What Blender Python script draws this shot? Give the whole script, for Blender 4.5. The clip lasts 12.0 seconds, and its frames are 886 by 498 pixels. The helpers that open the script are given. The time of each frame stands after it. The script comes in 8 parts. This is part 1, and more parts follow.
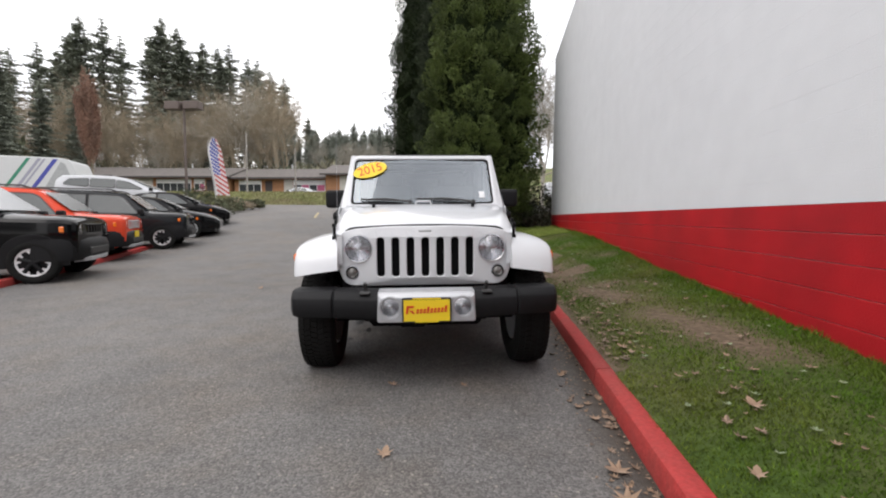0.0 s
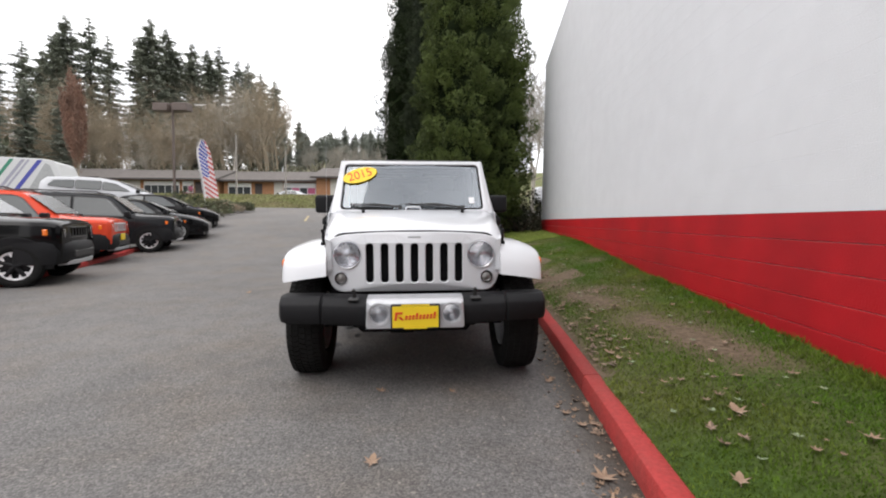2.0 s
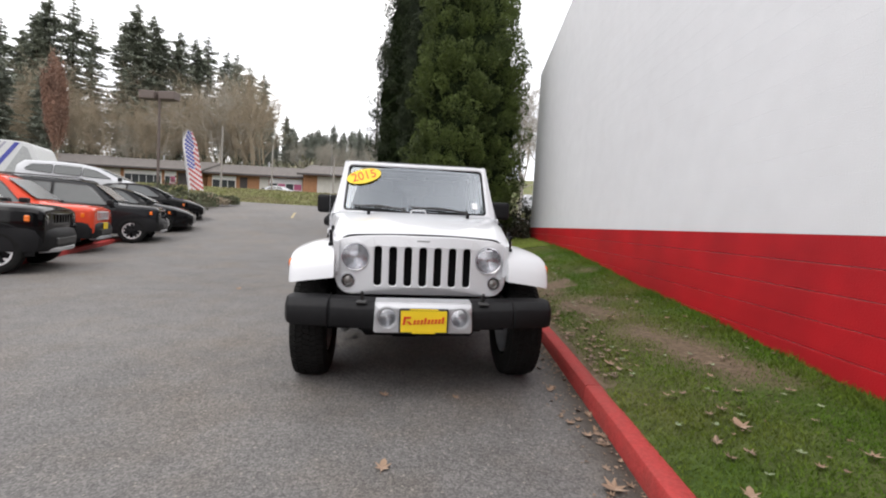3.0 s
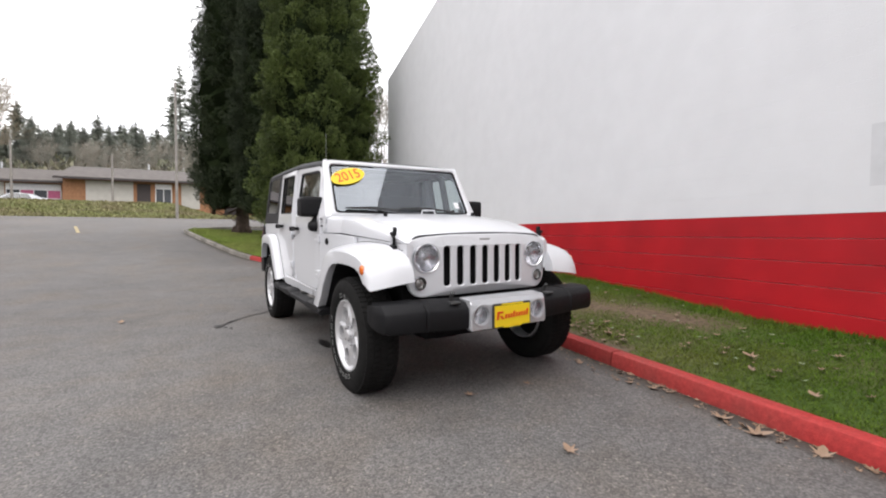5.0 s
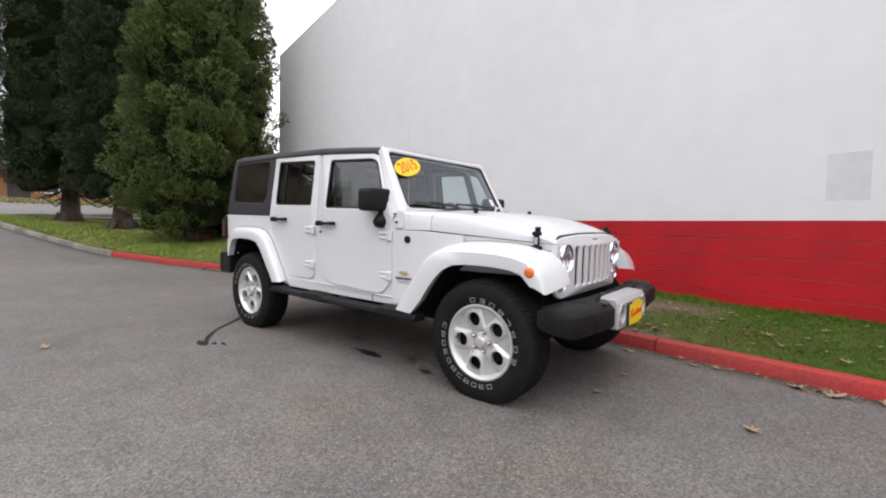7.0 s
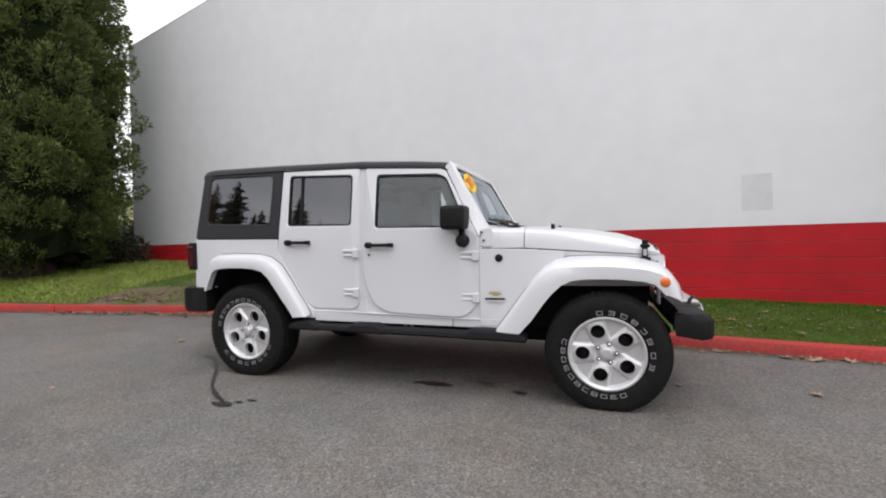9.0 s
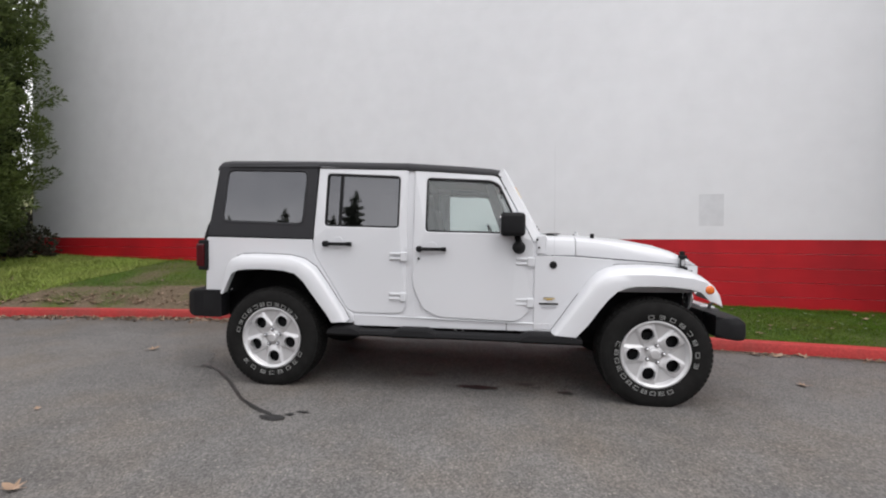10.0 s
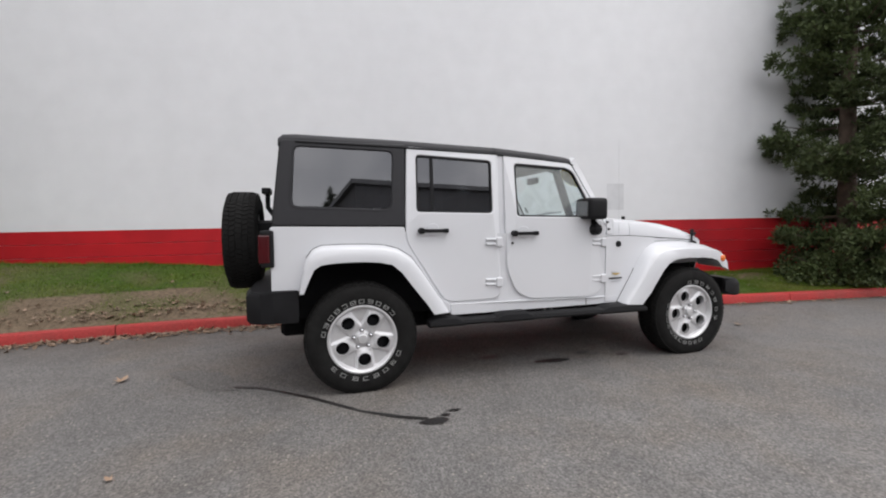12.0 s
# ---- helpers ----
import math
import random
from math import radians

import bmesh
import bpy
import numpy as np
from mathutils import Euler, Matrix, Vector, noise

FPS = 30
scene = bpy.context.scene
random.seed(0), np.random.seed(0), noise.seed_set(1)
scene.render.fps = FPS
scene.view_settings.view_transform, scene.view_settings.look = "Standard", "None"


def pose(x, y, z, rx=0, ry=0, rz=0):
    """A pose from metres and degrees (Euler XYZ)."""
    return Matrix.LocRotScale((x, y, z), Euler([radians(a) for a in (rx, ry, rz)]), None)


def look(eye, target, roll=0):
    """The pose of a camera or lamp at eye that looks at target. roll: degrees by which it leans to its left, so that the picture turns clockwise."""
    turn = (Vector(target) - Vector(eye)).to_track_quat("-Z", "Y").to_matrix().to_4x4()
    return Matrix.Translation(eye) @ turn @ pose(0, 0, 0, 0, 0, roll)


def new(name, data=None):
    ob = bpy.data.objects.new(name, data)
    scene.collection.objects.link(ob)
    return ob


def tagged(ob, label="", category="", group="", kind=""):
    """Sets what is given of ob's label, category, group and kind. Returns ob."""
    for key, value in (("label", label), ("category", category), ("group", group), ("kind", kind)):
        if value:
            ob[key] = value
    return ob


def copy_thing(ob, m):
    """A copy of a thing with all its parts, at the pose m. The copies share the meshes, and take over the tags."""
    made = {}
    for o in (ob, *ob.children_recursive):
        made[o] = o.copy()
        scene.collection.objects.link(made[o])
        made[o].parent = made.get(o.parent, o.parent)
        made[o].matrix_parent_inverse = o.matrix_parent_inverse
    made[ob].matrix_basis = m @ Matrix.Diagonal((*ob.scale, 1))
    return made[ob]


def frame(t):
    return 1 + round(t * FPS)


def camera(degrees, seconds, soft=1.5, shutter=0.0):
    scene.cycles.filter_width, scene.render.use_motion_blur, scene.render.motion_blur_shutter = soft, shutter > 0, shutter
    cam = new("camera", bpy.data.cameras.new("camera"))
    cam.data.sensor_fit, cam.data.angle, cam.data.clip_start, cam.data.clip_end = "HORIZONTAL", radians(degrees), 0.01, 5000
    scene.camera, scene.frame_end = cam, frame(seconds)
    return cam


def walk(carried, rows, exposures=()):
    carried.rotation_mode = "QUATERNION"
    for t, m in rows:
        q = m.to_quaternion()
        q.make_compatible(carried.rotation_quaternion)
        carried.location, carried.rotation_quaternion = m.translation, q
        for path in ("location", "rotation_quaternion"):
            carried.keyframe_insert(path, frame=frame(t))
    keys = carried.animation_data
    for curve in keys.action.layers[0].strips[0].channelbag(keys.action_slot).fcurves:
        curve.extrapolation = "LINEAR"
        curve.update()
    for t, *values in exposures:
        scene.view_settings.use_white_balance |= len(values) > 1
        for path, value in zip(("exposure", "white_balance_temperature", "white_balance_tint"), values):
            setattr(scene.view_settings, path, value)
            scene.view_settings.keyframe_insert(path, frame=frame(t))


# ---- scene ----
cam = camera(90.9, 12.0, soft=2.0)
PATH = [
    (0, (0.378, 0.256, 1.155), (0.186, 2.241, 1.009), 0.5),
    (0.5, (0.386, 0.251, 1.173), (0.199, 2.237, 1.033), 0.3),
    (1, (0.394, 0.236, 1.176), (0.22, 2.223, 1.04), 0.5),
    (1.5, (0.388, 0.231, 1.169), (0.24, 2.221, 1.028), 1.1),
    (2, (0.391, 0.251, 1.174), (0.24, 2.241, 1.045), 0.8),
    (2.5, (0.361, 0.253, 1.171), (0.184, 2.241, 1.049), 1.6),
    (2.7, (0.33, 0.24, 1.194), (0.192, 2.232, 1.083), 2.3),
    (4.3, (-0.867, 0.281, 1.091), (-0.605, 2.26, 0.967), 1.4),
    (4.5, (-1.044, 0.312, 1.099), (-0.635, 2.267, 0.988), 0.2),
    (5, (-1.498, 0.505, 1.09), (-0.74, 2.355, 1.021), 0.3),
    (5.5, (-1.951, 0.78, 1.079), (-1.086, 2.577, 0.932), 2.4),
    (6, (-2.375, 1.075, 1.057), (-1.335, 2.777, 0.911), 0.5),
    (6.5, (-2.705, 1.374, 1.069), (-1.531, 2.989, 0.963), 2.3),
    (7, (-3.017, 1.654, 1.106), (-1.674, 3.133, 1.015), 1.2),
    (7.2, (-3.109, 1.768, 1.106), (-1.709, 3.196, 1.071), -1.5),
    (8.8, (-3.902, 2.986, 1.136), (-2.145, 3.938, 1.072), -1.4),
    (9, (-4.006, 3.17, 1.135), (-2.229, 4.088, 1.111), -1.3),
    (9.5, (-4.292, 3.631, 1.152), (-2.431, 4.363, 1.127), -0.9),
    (10, (-4.425, 4.161, 1.172), (-2.502, 4.71, 1.151), 0.4),
    (10.5, (-4.573, 4.689, 1.18), (-2.596, 4.992, 1.146), -0.6),
    (11, (-4.597, 5.208, 1.168), (-2.601, 5.335, 1.134), 0.5),
    (11.5, (-4.636, 5.772, 1.179), (-2.639, 5.692, 1.099), 0.4),
    (12, (-4.548, 6.311, 1.18), (-2.57, 6.028, 1.09), -1.2),
]
walk(cam, [(t, look(eye, target, roll)) for t, eye, target, roll in PATH],
     [(0, 0.14, 6560, 12), (2.7, 0.26, 6560, 12), (4.5, 0.28, 6560, 13), (6.8, 0.24, 6540, 13), (9.0, 0.08, 6510, 12), (12, 0.09, 6500, 12)])

# ---- light ----
world = bpy.data.worlds.new("overcast_sky")
scene.world = world
world.use_nodes = True
wn, wl = world.node_tree.nodes, world.node_tree.links
wn.clear()
SUN_EL, SUN_AZ = 56.0, 134.0
sky = wn.new("ShaderNodeTexSky")
sky.sky_type = "NISHITA"
sky.sun_disc = False
sky.sun_elevation, sky.sun_rotation = radians(SUN_EL), radians(SUN_AZ)
sky.air_density, sky.dust_density = 1.0, 4.0
grey = wn.new("ShaderNodeHueSaturation")
grey.inputs["Saturation"].default_value = 0.12
grey.inputs["Value"].default_value = 0.11
wl.new(sky.outputs[0], grey.inputs["Color"])
coord = wn.new("ShaderNodeTexCoord")
clouds = wn.new("ShaderNodeTexNoise")
clouds.inputs["Scale"].default_value = 2.2
clouds.inputs["Detail"].default_value = 6.0
wl.new(coord.outputs["Generated"], clouds.inputs["Vector"])
ramp = wn.new("ShaderNodeValToRGB")
ramp.color_ramp.elements[0].position, ramp.color_ramp.elements[0].color = 0.36, (0.55, 0.57, 0.62, 1)
ramp.color_ramp.elements[1].position, ramp.color_ramp.elements[1].color = 0.62, (1.25, 1.25, 1.25, 1)
wl.new(clouds.outputs["Fac"], ramp.inputs["Fac"])
mixw = wn.new("ShaderNodeMixRGB")
mixw.inputs["Fac"].default_value = 0.8
wl.new(grey.outputs[0], mixw.inputs[1])
wl.new(ramp.outputs[0], mixw.inputs[2])
back = wn.new("ShaderNodeBackground")
back.inputs["Strength"].default_value = 1.83
wl.new(mixw.outputs[0], back.inputs["Color"])
wout = wn.new("ShaderNodeOutputWorld")
wl.new(back.outputs[0], wout.inputs["Surface"])

sun_data = bpy.data.lights.new("sun", "SUN")
sun_data.energy, sun_data.angle, sun_data.color = 0.8, radians(40), (1.0, 0.97, 0.93)
sun = new("sun", sun_data)
sun.matrix_world = look((0, 0, 30), (0 - math.sin(radians(SUN_AZ)) * -10, math.cos(radians(SUN_AZ)) * -10, 30 - 10 * math.tan(radians(SUN_EL))))

# ---- materials ----


def mat(name, color, rough=0.6, metal=0.0, spread=0.12, scale=8.0, bump=0.0, bscale=60.0, coat=0.0, spec=0.5, per_piece=0.0, second=None, sscale=1.2, sfac=0.0, dist=0.02):
    """A surface with fine grain, a second, larger stain colour and relief."""
    m = bpy.data.materials.new(name)
    m.use_nodes = True
    nt = m.node_tree
    n, l = nt.nodes, nt.links
    p = n["Principled BSDF"]
    p.inputs["Roughness"].default_value, p.inputs["Metallic"].default_value = rough, metal
    p.inputs["Coat Weight"].default_value, p.inputs["Coat Roughness"].default_value = coat, 0.04
    p.inputs["Specular IOR Level"].default_value = spec
    tc = n.new("ShaderNodeTexCoord")
    noi = n.new("ShaderNodeTexNoise")
    noi.inputs["Scale"].default_value, noi.inputs["Detail"].default_value = scale, 6.0
    l.new(tc.outputs["Object"], noi.inputs["Vector"])
    mp = n.new("ShaderNodeMapRange")
    mp.inputs["From Min"].default_value, mp.inputs["From Max"].default_value = 0.25, 0.75
    mp.inputs["To Min"].default_value, mp.inputs["To Max"].default_value = 1 - spread, 1 + spread
    l.new(noi.outputs["Fac"], mp.inputs["Value"])
    base = n.new("ShaderNodeRGB")
    base.outputs[0].default_value = (*color, 1)
    last = base.outputs[0]
    if second:
        n2 = n.new("ShaderNodeTexNoise")
        n2.inputs["Scale"].default_value, n2.inputs["Detail"].default_value = sscale, 5.0
        l.new(tc.outputs["Object"], n2.inputs["Vector"])
        r2 = n.new("ShaderNodeMapRange")
        r2.inputs["From Min"].default_value, r2.inputs["From Max"].default_value = 0.5 - sfac * 0.5, 0.75 - sfac * 0.3
        l.new(n2.outputs["Fac"], r2.inputs["Value"])
        mx = n.new("ShaderNodeMixRGB")
        mx.inputs[2].default_value = (*second, 1)
        l.new(r2.outputs[0], mx.inputs["Fac"])
        l.new(last, mx.inputs[1])
        last = mx.outputs[0]
    mul = n.new("ShaderNodeMixRGB")
    mul.blend_type, mul.inputs["Fac"].default_value = "MULTIPLY", 1.0
    l.new(last, mul.inputs[1])
    l.new(mp.outputs[0], mul.inputs[2])
    last = mul.outputs[0]
    if per_piece:
        src = n.new("ShaderNodeNewGeometry").outputs["Random Per Island"] if per_piece < 0 else n.new("ShaderNodeObjectInfo").outputs["Random"]
        pr = n.new("ShaderNodeMapRange")
        pr.inputs["To Min"].default_value, pr.inputs["To Max"].default_value = 1 - abs(per_piece), 1 + abs(per_piece)
        l.new(src, pr.inputs["Value"])
        mu = n.new("ShaderNodeMixRGB")
        mu.blend_type, mu.inputs["Fac"].default_value = "MULTIPLY", 1.0
        l.new(last, mu.inputs[1])
        l.new(pr.outputs[0], mu.inputs[2])
        last = mu.outputs[0]
    l.new(last, p.inputs["Base Color"])
    if bump:
        nb = n.new("ShaderNodeTexNoise")
        nb.inputs["Scale"].default_value, nb.inputs["Detail"].default_value = bscale, 4.0
        l.new(tc.outputs["Object"], nb.inputs["Vector"])
        b = n.new("ShaderNodeBump")
        b.inputs["Strength"].default_value, b.inputs["Distance"].default_value = bump, dist
        l.new(nb.outputs["Fac"], b.inputs["Height"])
        l.new(b.outputs[0], p.inputs["Normal"])
    return m


def glass(name, tint, ior=1.5, gloss=(1.0, 1.0, 1.0)):
    """A thin tinted pane: it lets light straight through and mirrors at its gloss."""
    m = bpy.data.materials.new(name)
    m.use_nodes = True
    n, l = m.node_tree.nodes, m.node_tree.links
    n.clear()
    t = n.new("ShaderNodeBsdfTransparent")
    t.inputs[0].default_value = (*tint, 1)
    g = n.new("ShaderNodeBsdfGlossy")
    g.inputs["Roughness"].default_value = 0.0
    g.inputs["Color"].default_value = (*gloss, 1)
    lw = n.new("ShaderNodeLayerWeight")
    lw.inputs["Blend"].default_value = 0.5
    po = n.new("ShaderNodeMath")
    po.operation, po.inputs[1].default_value = "POWER", 5.0
    l.new(lw.outputs["Facing"], po.inputs[0])
    f = n.new("ShaderNodeMapRange")
    f.inputs["To Min"].default_value, f.inputs["To Max"].default_value = ((ior - 1) / (ior + 1)) ** 2, 1.0
    l.new(po.outputs[0], f.inputs["Value"])
    mx = n.new("ShaderNodeMixShader")
    l.new(f.outputs[0], mx.inputs[0])
    l.new(t.outputs[0], mx.inputs[1])
    l.new(g.outputs[0], mx.inputs[2])
    o = n.new("ShaderNodeOutputMaterial")
    l.new(mx.outputs[0], o.inputs[0])
    return m


def leafy(name, color, second, spread=0.35, size=0.35):
    """Foliage: each leaf or clump its own shade, a little light through it."""
    m = mat(name, color, 0.65, spread=0.2, scale=1.5, per_piece=-spread, second=second, sscale=size, sfac=0.2, spec=0.3)
    return m


M_ASPHALT = mat("asphalt", (0.150, 0.143, 0.137), 0.8, spread=0.30, scale=90, bump=0.7, bscale=110, second=(0.118, 0.113, 0.110), sscale=0.35, sfac=0.35, dist=0.01)


def stony(m, scale, low, high, bump):
    """Mixed stones in the binder: each small cell its own shade, standing a little proud."""
    n, l = m.node_tree.nodes, m.node_tree.links
    p = n["Principled BSDF"]
    last = p.inputs["Base Color"].links[0].from_socket
    tc = n.new("ShaderNodeTexCoord")
    v = n.new("ShaderNodeTexVoronoi")
    v.inputs["Scale"].default_value = scale
    l.new(tc.outputs["Object"], v.inputs["Vector"])
    sep = n.new("ShaderNodeSeparateColor")
    l.new(v.outputs["Color"], sep.inputs[0])
    mr = n.new("ShaderNodeMapRange")
    mr.interpolation_type = "SMOOTHERSTEP"
    mr.inputs["To Min"].default_value, mr.inputs["To Max"].default_value = low, high
    l.new(sep.outputs[0], mr.inputs["Value"])
    mu = n.new("ShaderNodeMixRGB")
    mu.blend_type, mu.inputs["Fac"].default_value = "MULTIPLY", 1.0
    l.new(last, mu.inputs[1])
    l.new(mr.outputs[0], mu.inputs[2])
    l.new(mu.outputs[0], p.inputs["Base Color"])
    b = n.new("ShaderNodeBump")
    b.inputs["Strength"].default_value, b.inputs["Distance"].default_value = bump, 0.006
    b.invert = True
    l.new(v.outputs["Distance"], b.inputs["Height"])
    l.new(b.outputs[0], p.inputs["Normal"])


stony(M_ASPHALT, 105, 0.72, 1.26, 0.5)


def weathered(m):
    """Dusty brown drifts, blotches worn by tyres, and single paler and darker stones."""
    n, l = m.node_tree.nodes, m.node_tree.links
    p = n["Principled BSDF"]
    tc = n.new("ShaderNodeTexCoord")
    last = p.inputs["Base Color"].links[0].from_socket

    def noise(scale, detail, lo, hi, a, b):
        t = n.new("ShaderNodeTexNoise")
        t.inputs["Scale"].default_value, t.inputs["Detail"].default_value, t.inputs["Roughness"].default_value = scale, detail, 0.65
        l.new(tc.outputs["Object"], t.inputs["Vector"])
        r = n.new("ShaderNodeMapRange")
        for key, v in (("From Min", lo), ("From Max", hi), ("To Min", a), ("To Max", b)):
            r.inputs[key].default_value = v
        l.new(t.outputs["Fac"], r.inputs["Value"])
        return r.outputs[0]

    def blend(kind, fac, a, b):
        x = n.new("ShaderNodeMixRGB")
        x.blend_type = kind
        for sock, v in ((x.inputs[0], fac), (x.inputs[1], a), (x.inputs[2], b)):
            if isinstance(v, (float, tuple)):
                sock.default_value = v
            else:
                l.new(v, sock)
        return x.outputs[0]

    last = blend("MULTIPLY", noise(0.9, 5, 0.45, 0.68, 0.0, 1.0), last, (1.06, 0.97, 0.87, 1))
    last = blend("MULTIPLY", 1.0, last, noise(2.6, 8, 0.3, 0.7, 0.84, 1.12))
    last = blend("MULTIPLY", 1.0, last, noise(34, 4, 0.3, 0.7, 0.84, 1.14))
    v = n.new("ShaderNodeTexVoronoi")
    v.inputs["Scale"].default_value = 48
    l.new(tc.outputs["Object"], v.inputs["Vector"])
    sep = n.new("ShaderNodeSeparateColor")
    l.new(v.outputs["Color"], sep.inputs[0])

    def test(kind, sock, value):
        x = n.new("ShaderNodeMath")
        x.operation, x.inputs[1].default_value = kind, value
        l.new(sock, x.inputs[0])
        return x.outputs[0]

    near = test("LESS_THAN", v.outputs["Distance"], 0.33)
    for kind, edge, shade in (("GREATER_THAN", 0.93, (0.30, 0.28, 0.24, 1)), ("LESS_THAN", 0.10, (0.06, 0.057, 0.054, 1))):
        x = n.new("ShaderNodeMath")
        x.operation = "MULTIPLY"
        l.new(near, x.inputs[0])
        l.new(test(kind, sep.outputs[1], edge), x.inputs[1])
        last = blend("MIX", test("MULTIPLY", x.outputs[0], 0.7), last, shade)
    l.new(last, p.inputs["Base Color"])


weathered(M_ASPHALT)
M_GRASS_SOIL = mat("grass_soil", (0.050, 0.085, 0.016), 0.95, spread=0.4, scale=14, bump=0.8, bscale=40, second=(0.10, 0.095, 0.045), sscale=0.8, sfac=0.25, spec=0.2)
M_MEADOW = mat("rough_grass", (0.10, 0.125, 0.04), 0.95, spread=0.4, scale=2.0, bump=0.6, bscale=6, second=(0.15, 0.13, 0.07), sscale=0.25, sfac=0.3, spec=0.2)
M_WALL_WHITE = mat("white_painted_block", (0.74, 0.75, 0.77), 0.55, spread=0.03, scale=3.0, bump=0.25, bscale=90, second=(0.70, 0.71, 0.73), sscale=0.25, sfac=0.3, dist=0.01)
M_WALL_RED = mat("red_painted_block", (0.49, 0.012, 0.018), 0.5, spec=0.25, spread=0.12, scale=3.0, bump=0.25, bscale=90, second=(0.36, 0.012, 0.018), sscale=0.8, sfac=0.3, dist=0.01)
M_JOINT_WHITE = mat("white_joint_and_sheen", (0.74, 0.75, 0.77), 0.6, spread=0.05)
M_KERB_RED = mat("red_kerb_paint", (0.40, 0.040, 0.038), 0.6, spec=0.25, spread=0.22, scale=40, bump=0.25, bscale=90, second=(0.29, 0.050, 0.044), sscale=2.2, sfac=0.25, per_piece=0.08)
M_KERB_GREY = mat("kerb_concrete", (0.26, 0.24, 0.21), 0.85, spread=0.25, scale=9, bump=0.4, bscale=60, second=(0.14, 0.13, 0.11), sscale=2.0, sfac=0.3)
M_TRIM_GREY = mat("grey_metal_flashing", (0.3, 0.3, 0.31), 0.5)
M_PAINT_WHITE = mat("white_car_paint", (0.64, 0.65, 0.675), 0.28, spread=0.015, scale=2.0, coat=0.6)
M_SEAM = mat("dark_gap", (0.012, 0.012, 0.013), 0.8)
M_PLASTIC = mat("black_textured_plastic", (0.0085, 0.0085, 0.0095), 0.55, spread=0.15, scale=30, bump=0.3, bscale=400, dist=0.002, spec=0.2)
M_HARDTOP = mat("dark_grey_textured_hardtop", (0.017, 0.017, 0.020), 0.52, spec=0.35, spread=0.1, scale=20, bump=0.25, bscale=350, dist=0.002)
M_RUBBER = mat("tyre_rubber", (0.012, 0.0118, 0.0115), 0.8, spread=0.25, scale=20, bump=0.2, bscale=200, dist=0.003, spec=0.12)
M_LETTER = mat("white_tyre_lettering", (0.30, 0.30, 0.295), 0.7, spread=0.3, scale=40)
M_ALLOY = mat("polished_alloy", (0.64, 0.64, 0.65), 0.46, 0.6, spread=0.06, scale=12, coat=0.3)
# darker copy of the alloy, for the shade round the lug nuts
M_ALLOY_DARK = mat("shaded_alloy", (0.30, 0.30, 0.31), 0.4, 0.8)
M_REFLECT = mat("lamp_reflector", (0.56, 0.57, 0.59), 0.24, 0.85, spread=0.1, scale=60, bump=0.25, bscale=70)
M_CHROME = mat("chrome", (0.8, 0.8, 0.82), 0.08, 1.0, spread=0.02)
M_SILVER = mat("silver_painted_plastic", (0.52, 0.53, 0.55), 0.32, 0.4, spread=0.04)
M_DARK = mat("black_interior", (0.010, 0.010, 0.011), 0.8, spec=0.1)
M_SEAT = mat("dark_seat_cloth", (0.03, 0.03, 0.032), 0.85, spread=0.2, scale=40, bump=0.3, bscale=200, dist=0.003)
M_GLASS = glass("clear_glass", (0.88, 0.92, 0.91), 1.6)
M_GLASS_FRONT = glass("windshield_glass", (0.80, 0.86, 0.88), 2.4, (0.86, 0.93, 1.0))
M_GLASS_DARK = glass("privacy_glass", (0.15, 0.15, 0.16), 2.05, (0.95, 0.96, 1.0))
M_LENS = glass("lamp_lens", (0.96, 0.96, 0.97), 1.5)
M_AMBER = mat("amber_lens", (0.75, 0.16, 0.015), 0.2, coat=0.5)
M_REDLENS = mat("red_lens", (0.055, 0.003, 0.005), 0.25, coat=0.2)
M_YELLOW = mat("yellow_plate", (0.86, 0.62, 0.02), 0.45, spread=0.03)
M_REDTEXT = mat("red_lettering", (0.66, 0.06, 0.015), 0.5)
M_BLACKTEXT = mat("black_lettering", (0.03, 0.03, 0.03), 0.5)
M_GOLD = mat("gold_badge", (0.55, 0.40, 0.14), 0.4, 0.3)
M_PAPER = mat("white_paper", (0.82, 0.83, 0.84), 0.7)
M_BARK = mat("reddish_bark", (0.085, 0.06, 0.045), 0.95, spread=0.4, scale=10, bump=0.8, bscale=30)
M_TWIG = mat("brown_twigs", (0.36, 0.31, 0.23), 0.95, spread=0.25, scale=2, second=(0.29, 0.235, 0.17), sscale=0.5, sfac=0.3)
M_TWIG_GREY = mat("grey_twigs", (0.40, 0.37, 0.32), 0.95, spread=0.25, scale=2)
M_RUST_LEAF = leafy("dry_rust_leaves", (0.21, 0.115, 0.08), (0.16, 0.10, 0.075))
M_CEDAR = leafy("sequoia_foliage", (0.090, 0.122, 0.030), (0.050, 0.070, 0.020), 0.30, 0.9)
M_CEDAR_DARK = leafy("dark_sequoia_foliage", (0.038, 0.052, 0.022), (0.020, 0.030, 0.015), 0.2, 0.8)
# shade inside the crown put into a near-black colour without gloss
M_CEDAR_CORE = leafy("crown_shade_core", (0.013, 0.018, 0.008), (0.008, 0.012, 0.006), 0.1, 2.2)
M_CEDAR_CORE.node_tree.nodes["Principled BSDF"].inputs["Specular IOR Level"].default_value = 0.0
# distance haze is put into this paler, greyer fir colour
M_FIR = leafy("haze_paled_fir_foliage", (0.255, 0.275, 0.225), (0.19, 0.21, 0.17), 0.3)
M_SCRUB = leafy("scrub_stems", (0.17, 0.155, 0.105), (0.10, 0.115, 0.07), 0.35)
# a still paler fir colour, with more of the haze in it
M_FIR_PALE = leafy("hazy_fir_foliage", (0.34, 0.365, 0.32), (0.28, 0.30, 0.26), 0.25)
